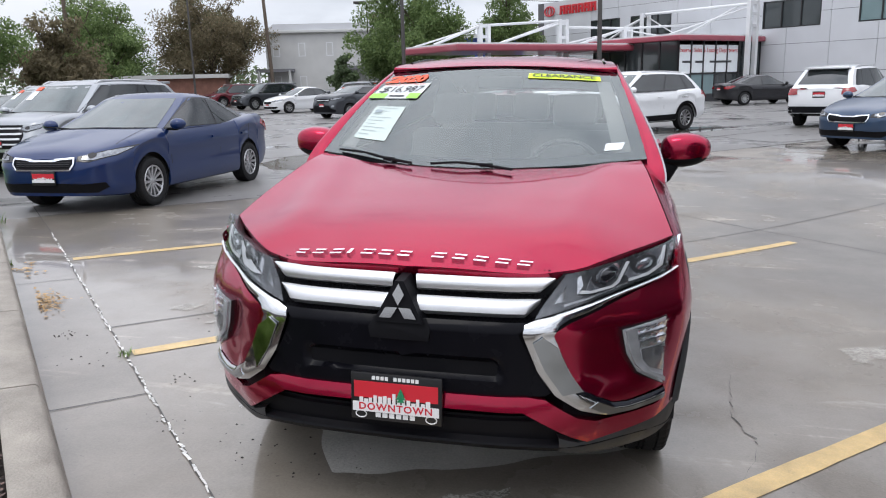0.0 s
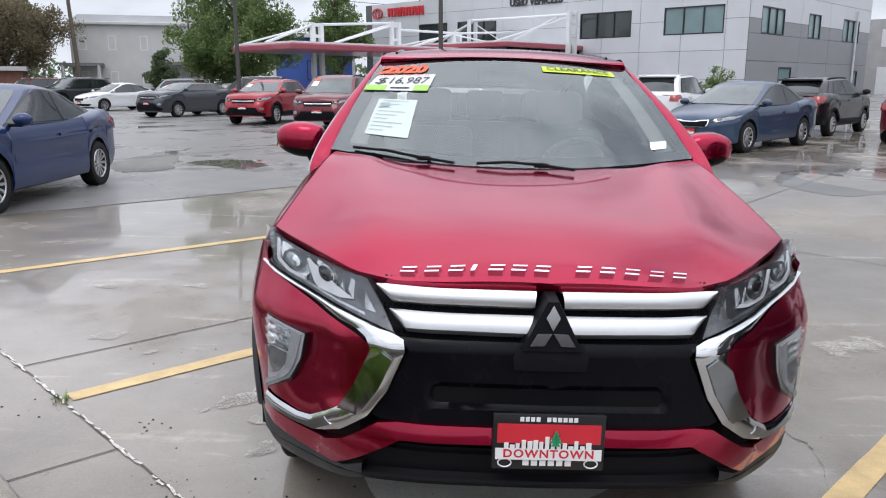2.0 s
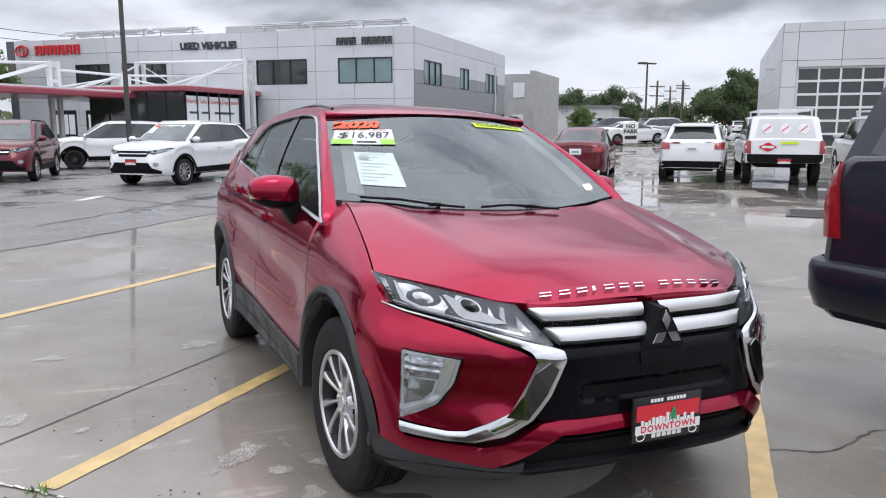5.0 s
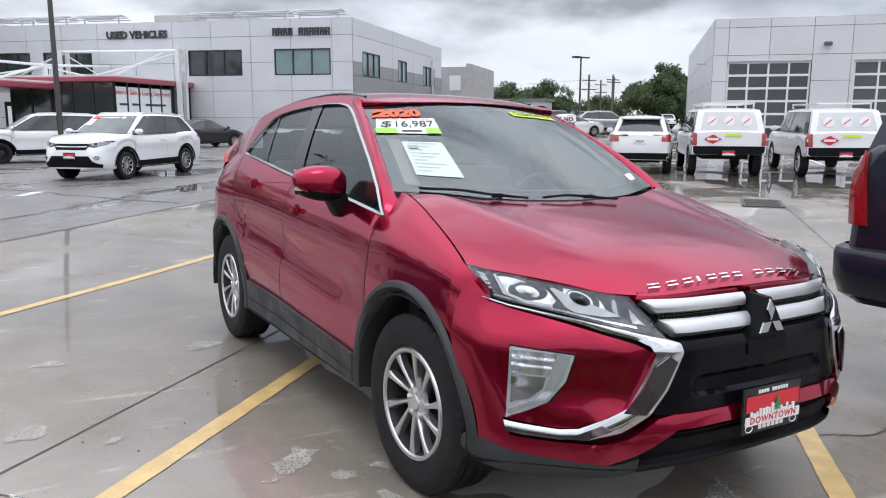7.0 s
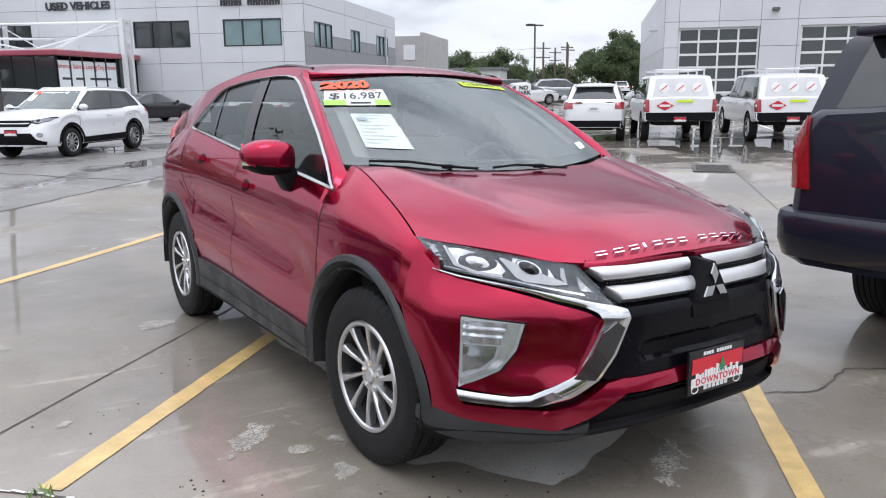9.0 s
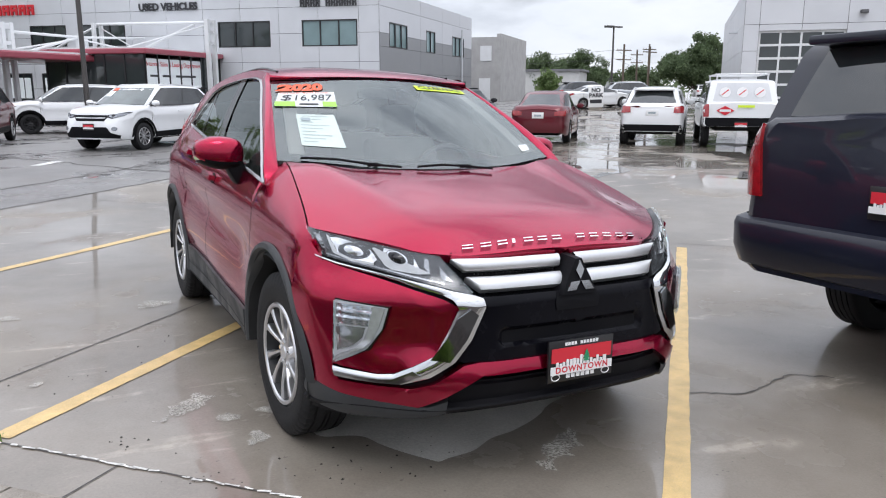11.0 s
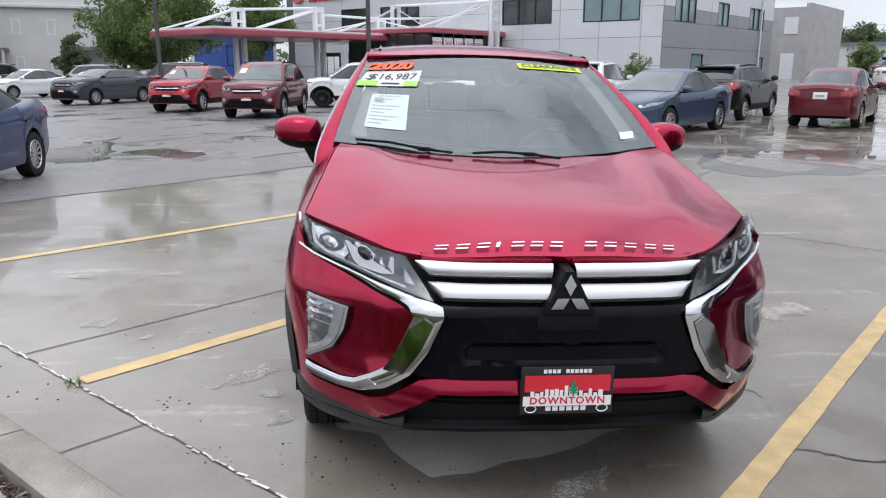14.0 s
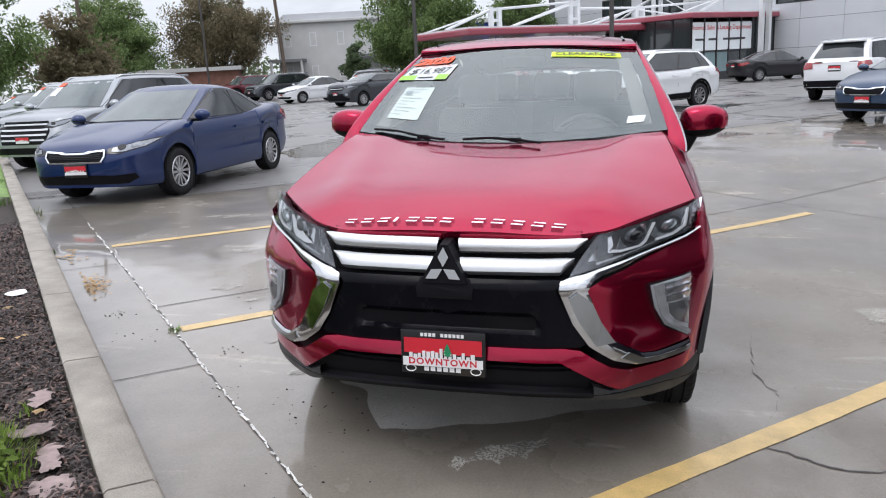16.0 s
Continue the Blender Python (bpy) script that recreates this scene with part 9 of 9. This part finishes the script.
# ---- cabin ----
part("dashboard", box(box(bmesh.new(), -0.72, 0.72, 1.22, 1.72, 0.86, 1.085, bevel=0.05), 0.16, 0.60, 1.5, 1.74, 1.04, 1.13, bevel=0.03), M_DASH, hero)
part("bulkhead", boxed(-0.74, 0.74, 1.10, 1.20, 0.4, 1.08), M_UNDER, hero, sharp=0)
part("cabin_floor", boxed(-0.74, 0.74, 1.2, 4.2, 0.42, 0.5), M_UNDER, hero, sharp=0)
bm = bmesh.new()
for k in range(28):
    a, b = 2 * math.pi * k / 28, 2 * math.pi * (k + 1) / 28
    tube(bm, (0.37 + 0.185 * math.cos(a), 1.80 + 0.07 * math.sin(a) * -0.6, 1.04 + 0.17 * math.sin(a)), (0.37 + 0.185 * math.cos(b), 1.80 - 0.042 * math.sin(b), 1.04 + 0.17 * math.sin(b)), 0.016, n=8)
box(bm, 0.30, 0.44, 1.77, 1.82, 0.99, 1.08, bevel=0.02)
box(bm, 0.20, 0.54, 1.79, 1.81, 1.02, 1.05, bevel=0.005)
part("steering_wheel", bm, M_DASH, hero)
for x, y0, w in ((-0.37, 2.25, 0.25), (0.37, 2.25, 0.25), (-0.38, 3.15, 0.27), (0.0, 3.17, 0.2), (0.38, 3.15, 0.27)):
    bm = box(bmesh.new(), x - w, x + w, y0 - 0.55, y0, 0.5, 0.70, bevel=0.05)
    m2 = Matrix.Translation((x, y0, 0.66)) @ Matrix.Rotation(radians(-18), 4, "X")
    box(bm, -w, w, -0.06, 0.08, 0, 0.60, bevel=0.05, m=m2)
    box(bm, -0.13, 0.13, -0.04, 0.06, 0.63, 0.82, bevel=0.04, m=m2)
    part("seat", bm, M_SEAT, hero)
part("rear_view_mirror", boxed(-0.12, 0.12, 1.92, 1.95, 1.47, 1.535, bevel=0.012), M_DASH, hero)
part("rear_glass", boxed(-0.50, 0.50, 4.0, 4.01, 1.25, 1.42), M_CARGLASS_L, hero, sharp=0)

# number plate on the nose
np_ob = plate_art(hero, 0.0, -0.034, 0.515, w=0.282, h=0.142)
bm = text_mesh("DOWNTOWN", 0.032, bold=0.0009, spacing=1.16)
bmesh.ops.transform(bm, matrix=Matrix.Translation((0, -0.0535, 0.4835)) @ Matrix.Scale(1.05, 4, (1, 0, 0)), verts=bm.verts)
part("plate_lettering", bm, M_PLATE_R, np_ob, sharp=0)
bm = bmesh.new()
for k in range(11):
    if k != 4:
        x = -0.078 + k * 0.0142
        box(bm, x, x + 0.0105, -0.0475, -0.046, 0.573, 0.585)
for k in range(6):
    x = -0.067 + k * 0.0225
    box(bm, x, x + 0.0165, -0.0475, -0.046, 0.448, 0.463)
for x in (-0.115, 0.115):
    for k in range(12):
        a, b = 2 * math.pi * k / 12, 2 * math.pi * (k + 1) / 12
        tube(bm, (x + 0.018 * math.cos(a), -0.047, 0.455 + 0.012 * math.sin(a)), (x + 0.018 * math.cos(b), -0.047, 0.455 + 0.012 * math.sin(b)), 0.002, n=4)
part("plate_print", bm, M_PLATE_W, np_ob, sharp=0, kind="stuff")
bm = bmesh.new()
for z, w in ((0.513, 0.012), (0.522, 0.017), (0.532, 0.013), (0.541, 0.008)):
    prism(bm, [(0.018 - w, z - 0.005), (0.018 + w, z - 0.005), (0.018, z + 0.012)], -0.056, -0.053)
part("tree_emblem", bm, mat("green_print", (0.02, 0.25, 0.11), 0.4), np_ob, sharp=0)

# ---- the row of cars ----
kia = build_car("sedan_car", sedan(edge=True, glass_front=M_CARGLASS_L, price_card=False, spokes=12), P_BLUE, on_ground(-6.03, 7.75, 1), "deep blue compact sedan with silver alloy wheels", detail=2)
build_car("suv_car", suv(L=4.9, W=1.92, H=1.73, r=0.375, wb=2.79, clad=False, glass_front=M_CARGLASS_L, grille=[(-0.50, 0.52), (0.50, 0.52), (0.57, 0.74), (0.50, 0.93), (-0.50, 0.93), (-0.57, 0.74)], bars=[(0.60, 0.49, 0.014), (0.69, 0.52, 0.016), (0.78, 0.53, 0.016), (0.87, 0.50, 0.014)], bar_mat=M_SATIN, intake=[(-0.70, 0.34), (0.70, 0.34), (0.76, 0.46), (-0.76, 0.46)]), P_SILVER, on_ground(-10.1, 11.7, -3), "silver three-row SUV parked beside a blue sedan")
build_car("suv_car", suv(), P_SILVER, on_ground(-14.2, 15.6, -4), "grey crossover parked beyond a silver SUV")
build_car("sedan_car", sedan(), P_GREYGREEN, on_ground(-18.2, 18.5, -4), "dark grey sedan at the end of the row")
build_car("sedan_car", sedan(L=4.38, W=1.72, H=1.45, wb=2.58, r=0.31), P_WHITE, on_ground(-17.6, 39.6, -35), "small white sedan facing the lot")
build_car("hatchback_car", suv(L=4.36, W=1.82, H=1.47, wb=2.65, r=0.32, sill=0.2, clad=False, rails=0), P_GREY, on_ground(-11.6, 32.4, -28), "charcoal grey hatchback facing the lot")
build_car("suv_car", suv(L=4.12, W=1.765, H=1.57, wb=2.53, r=0.335, glass_front=M_CARGLASS_L), P_RED, on_ground(-6.6, 26.6, -14), "bright red small crossover facing the lot")
build_car("suv_car", suv(rails=2, glass_front=M_CARGLASS_L), P_MAROON, on_ground(-3.6, 23.3, -9), "dark red crossover facing the lot")
build_car("suv_car", suv(L=4.69, rim=M_RIM_DK), P_WHITE, on_ground(-0.6, 28.3, -92), "white crossover with black wheels, seen from its side")
build_car("suv_car", suv(L=4.57, H=1.66, wb=2.66), P_WHITE, on_ground(0.85, 20.1, -43), "white crossover with black lower bumper")
build_car("sedan_car", sedan(L=4.54, W=1.76, H=1.47), P_BLACK, on_ground(7.4, 40.0, 115), "black hatchback sedan parked against the showroom")
build_car("suv_car", suv(L=4.69), P_WHITE, on_ground(7.0, 22.6, 150), "white crossover seen from behind")
build_car("sedan_car", sedan(L=4.58, W=1.74, H=1.465, wb=2.645, r=0.32, glass_front=M_CARGLASS_L, edge=True, price_card=False), P_SLATE, on_ground(6.55, 15.4, -48), "slate blue sedan with silver alloy wheels")
build_car("wagon_car", suv(L=4.37, W=1.775, H=1.58, wb=2.6, r=0.32, rails=2), P_BLACK, on_ground(10.6, 20.2, 135), "black compact wagon with roof rack")
build_car("sedan_car", sedan(L=4.53, W=1.70, H=1.48, wb=2.6, r=0.31, plain_rear=True, price_card=False), P_MAROON, on_ground(12.1, 17.3, 138), "dark red sedan seen from behind")
build_car("suv_car", suv(L=4.1, W=1.755, H=1.6, wb=2.5, r=0.335, plain_rear=True, price_card=False), P_WHITE, on_ground(14.4, 15.05, 134), "white small crossover seen from behind")

# the big dark SUV beside the red crossover
P_NAVYBLACK = mat("blue_black_paint", (0.008, 0.010, 0.020), 0.35, spec=0.2, coat=0.6, coat_rough=0.04, noise_scale=1.7, noise_amt=0.1)
L_T = 5.18
tahoe = build_car("large_suv_car", suv(L=L_T, W=2.04, H=1.90, r=0.40, wb=2.946, sill=0.36, clad=False, rails=2, spoiler=True, price_card=False, front_plate=False,
    base=[(0, 0.40), (1.0, 0.36), (L_T - 1.3, 0.36), (L_T - 0.5, 0.44), (L_T, 0.52)],
    top=[(0, 0.95), (0.05, 1.08), (0.2, 1.16), (1.4, 1.26), (1.7, 1.30), (3.4, 1.36), (L_T - 0.4, 1.42), (L_T - 0.05, 1.41), (L_T, 1.38)],
    plan=[(0, 0.80), (0.03, 0.88), (0.15, 0.95), (0.5, 1.0), (1.4, 1.02), (L_T - 1.0, 1.02), (L_T - 0.3, 1.0), (L_T - 0.10, 0.975), (L_T - 0.03, 0.94), (L_T, 0.88)],
    cabin=dict(wb=1.45, wt=2.1, rt=L_T - 0.24, rb=L_T - 0.06, belt=1.37, w0=0.965, w1=0.865, arch=0.02, taper=0.02, crown=0.06, bow=0.2, rbow=0.05, tailwin=0.12, rake=[(0, 0), (0.5, 0.45), (1, 1)]),
    taillight=[(0.815, 0.96), (0.93, 0.96), (0.935, 1.36), (0.865, 1.37)],
    lean=0.015, tuck=0.02, rear_low=0.10, rear_bumper=[(-0.60, 0.56), (0.60, 0.56), (0.60, 0.66), (-0.60, 0.66)], rplate_z=1.0, taillight_side=None), P_NAVYBLACK, on_ground(4.53, 0.0, 90), "large blue-black SUV parked beside the red crossover")
bmp = bmesh.new()
rows = []
for k in range(33):
    a = -1 + 2 * k / 32
    x = 1.035 * (1 if a > 0 else -1) * min(1.0, abs(a) * 1.12) ** 0.9 if False else 1.03 * math.copysign(min(1.0, 1 - (1 - abs(a)) ** 1.6 if abs(a) > 0.0 else 0), a)
    y = L_T / 2 + 0.07 - 0.16 * abs(a) ** 7
    back = 0.0
    rows.append([bmp.verts.new(p) for p in ((x, y - 0.10, 0.84), (x, y - 0.02, 0.825), (x, y, 0.79), (x, y - 0.01, 0.66), (x * 0.985, y - 0.05, 0.56), (x * 0.96, y - 0.16, 0.505), (x * 0.94, y - 0.4, 0.49))])
for p, q in zip(rows, rows[1:]):
    for k in range(6):
        bmp.faces.new((p[k], p[k + 1], q[k + 1], q[k]))
for side in (rows[0], rows[-1]):
    prev = side
    for back in (0.25, 0.55):
        nxt = [bmp.verts.new((v.co.x, v.co.y - back if back < 0.5 else v.co.y - 0.55, v.co.z)) for v in side]
        for k in range(6):
            bmp.faces.new((prev[k], prev[k + 1], nxt[k + 1], nxt[k]))
        prev = nxt
part("rear_bumper_cover", bmp, P_NAVYBLACK, tahoe, sharp=40)
part("window_mark", boxed(-0.74, -0.70, L_T / 2 - 0.075, L_T / 2 - 0.066, 1.435, 1.455), M_PAPER, tahoe, "small white sticker", sharp=0)


M_CANOPYGLASS = mat("printed_canopy_window", (0.50, 0.51, 0.53), 0.3, noise_scale=3, noise_amt=0.1)


def pickup(x, y, heading, label):
    """A white pickup with a canopy over its bed, a roof rack, and plain red and yellow marks."""
    Lp = 5.4
    t = build_car("pickup_truck", suv(L=Lp, W=1.89, H=1.80, r=0.385, wb=3.57, sill=0.42, clad=False, rails=0, spoiler=False, price_card=False, front_plate=False, spokes=6,
        base=[(0, 0.5), (1.0, 0.45), (Lp - 0.9, 0.5), (Lp, 0.58)],
        top=[(0, 0.95), (0.05, 1.05), (0.2, 1.10), (1.2, 1.16), (1.5, 1.18), (3.0, 1.17), (Lp - 0.05, 1.17), (Lp, 1.14)],
        plan=[(0, 0.74), (0.03, 0.82), (0.15, 0.88), (0.5, 0.93), (1.4, 0.945), (Lp - 0.3, 0.945), (Lp - 0.04, 0.94), (Lp, 0.91)],
        cabin=dict(wb=1.35, wt=1.95, rt=Lp - 0.30, rb=Lp - 0.06, belt=1.16, w0=0.885, w1=0.79, arch=0.015, taper=0.0, crown=0.06, bow=0.2, rbow=0.03, tailwin=0.05),
        taillight=[(0.79, 0.82), (0.90, 0.82), (0.90, 1.13), (0.80, 1.13)], taillight_side=[(Lp - 0.13, 0.82), (Lp - 0.02, 0.82), (Lp - 0.02, 1.13), (Lp - 0.13, 1.13)],
        rear_bumper=[(-0.92, 0.54), (0.92, 0.54), (0.92, 0.80), (-0.92, 0.80)], pillars=[0.28, 0.42, 0.46], rear_low=0.10, lean=0.06, rplate_z=0.62), P_WHITE, on_ground(x, y, heading), label, "pickup truck", "white pickup trucks")
    for c in list(t.children):
        if c.name.startswith("rear_window"):
            c.data.materials[0] = M_CANOPYGLASS
    yb = Lp / 2
    for k in range(3):
        cx = -0.42 + 0.42 * k
        bm = lathe(bmesh.new(), [(0, 0.001), (0, 0.135), (0.004, 0.135), (0.004, 0.001)], 18, "Z", Matrix.Translation((cx, yb - 0.155, 1.44)) @ Matrix.Rotation(radians(-75), 4, "X"))
        part("round_sign", bm, M_PLATE_W, t)
        bm = boxed(-0.11, 0.11, -0.012, 0.012, 0, 0.006, m=Matrix.Translation((cx, yb - 0.151, 1.44)) @ Matrix.Rotation(radians(-75), 4, "X") @ Matrix.Rotation(0.7, 4, "Z"))
        part("round_sign_bar", bm, M_PLATE_R, t, sharp=0)
    bm = prism(bmesh.new(), [(0.18, 0.98), (0.40, 0.86), (0.62, 0.98), (0.40, 1.10)], yb + 0.004, yb + 0.012)
    part("red_diamond", bm, M_PLATE_R, t, sharp=0)
    part("diamond_bar", boxed(0.26, 0.54, yb + 0.013, yb + 0.017, 0.95, 1.01), M_PLATE_W, t, sharp=0)
    part("yellow_sticker", boxed(-0.3, 0.1, yb + 0.004, yb + 0.010, 1.06, 1.12), M_STICK_YEL, t, sharp=0)
    for sx in (-1, 1):
        rk = bmesh.new()
        path_tube(rk, [(sx * 0.62, -0.6, 1.78), (sx * 0.62, -0.6, 1.90), (sx * 0.62, yb - 0.5, 1.90), (sx * 0.62, yb - 0.5, 1.76)], 0.022)
        part("roof_rack_rail", rk, M_SATIN, t)
    for ry in (-0.55, 0.6, yb - 0.55):
        part("rack_bar", tube(bmesh.new(), (-0.66, ry, 1.9), (0.66, ry, 1.9), 0.022), M_SATIN, t)
    sd = prism(bmesh.new(), [(-0.75, 0.80), (-0.25, 0.62), (0.05, 0.95), (-0.30, 1.12)], 0, 0.004, Matrix.Translation((-0.953, 0.15, 0)) @ Matrix.Rotation(radians(-90), 4, "Z"))
    part("red_side_mark", sd, M_PLATE_R, t, sharp=0)
    return t


pickup(16.03, 13.7, 137, "white pickup with canopy and red diamond mark")
pickup(18.1, 11.8, 137, "white pickup with canopy parked beside another")

# further rows
build_car("suv_car", suv(L=4.8, W=1.92, H=1.78, r=0.39, price_card=False), P_WHITE, on_ground(-33.0, 55.5, -30), "white off-road SUV at the back of the lot")
build_car("suv_car", suv(L=4.99, W=1.93, H=1.8, r=0.38), P_MAROON, on_ground(-29.3, 53.5, -30), "dark red three-row SUV at the back of the lot")
build_car("suv_car", suv(L=5.0, W=2.0, H=1.78, r=0.38), P_GREY, on_ground(-23.3, 47.0, -32), "dark grey three-row SUV at the back of the lot")
build_car("suv_car", suv(L=4.8, H=1.7), P_SILVER, on_ground(-16.0, 47.5, 75), "silver SUV seen from its side")
build_car("sedan_car", sedan(), P_GREY, on_ground(-10.8, 38.2, 100), "charcoal sedan seen from its side")
build_car("suv_car", suv(L=4.8, H=1.75), P_BLACK, on_ground(-8.6, 37.0, 95), "black SUV behind the red crossovers")
build_car("sedan_car", sedan(), P_SILVER, on_ground(-14.0, 42.5, 90), "silver sedan seen from its side")
build_car("sedan_car", sedan(price_card=False), P_WHITE, on_ground(29.5, 36.6, 78), "white compact sedan beside a hand-lettered board")
build_car("suv_car", suv(price_card=False), P_GREY, on_ground(33.0, 42.0, 70), "dark grey SUV far across the lot")
build_car("suv_car", suv(price_card=False), P_SILVER, on_ground(36.5, 41.0, 60), "silver SUV far across the lot")
build_car("suv_car", suv(price_card=False), P_GREY, on_ground(41.0, 46.0, 140), "dark grey SUV far across the lot")
build_car("sedan_car", sedan(price_card=False), P_BLUE, on_ground(68.0, 60.0, 130), "blue sedan far down the lane")
build_car("suv_car", suv(price_card=False), P_WHITE, on_ground(65.0, 62.0, 140), "white SUV far down the lane")
build_car("sedan_car", sedan(price_card=False), P_BLACK, on_ground(46, 58, 120), "black sedan far across the lot")
build_car("sedan_car", sedan(price_card=False), P_MAROON, on_ground(38, 50, 110), "dark red sedan far across the lot")
# hand-lettered board
brd = thing("sign_board", "white board hand-lettered in black, leaning on a stand", "sign", on_ground(28.1, 34.9, -35))
part("board", boxed(-0.45, 0.45, -0.02, 0.02, 0.12, 1.35, bevel=0.01), M_PLATE_W, brd)
part("stand", boxed(-0.4, 0.4, 0.02, 0.5, 0.0, 0.12, bevel=0.02), M_CURB, brd)
for row, (txt, z) in enumerate((("NO", 1.12), ("PARK", 0.82))):
    bm = text_mesh(txt, 0.34, extrude=0.003, bold=0.015)
    bmesh.ops.translate(bm, vec=(0, -0.026, z), verts=bm.verts)
    part("lettering", bm, M_INK, brd, sharp=0)
part("lettering_bar", boxed(-0.35, 0.35, -0.028, -0.022, 0.36, 0.58), M_INK, brd, sharp=0)
# drain grate in the valley of the lot
gr = thing("drain_grate", "rusty iron drain grate set in the wet concrete", "drain", on_ground(9.6, 7.2, 40))
part("grate_frame", box(box(box(box(bmesh.new(), -0.6, 0.6, -0.35, -0.29, 0, 0.012), -0.6, 0.6, 0.29, 0.35, 0, 0.012), -0.6, -0.54, -0.29, 0.29, 0, 0.012), 0.54, 0.6, -0.29, 0.29, 0, 0.012), M_POLE, gr, sharp=0)
for k in range(15):
    part("grate_bar", boxed(-0.53 + k * 0.073, -0.53 + k * 0.073 + 0.035, -0.29, 0.29, 0.002, 0.011), M_POLE, gr, sharp=0)
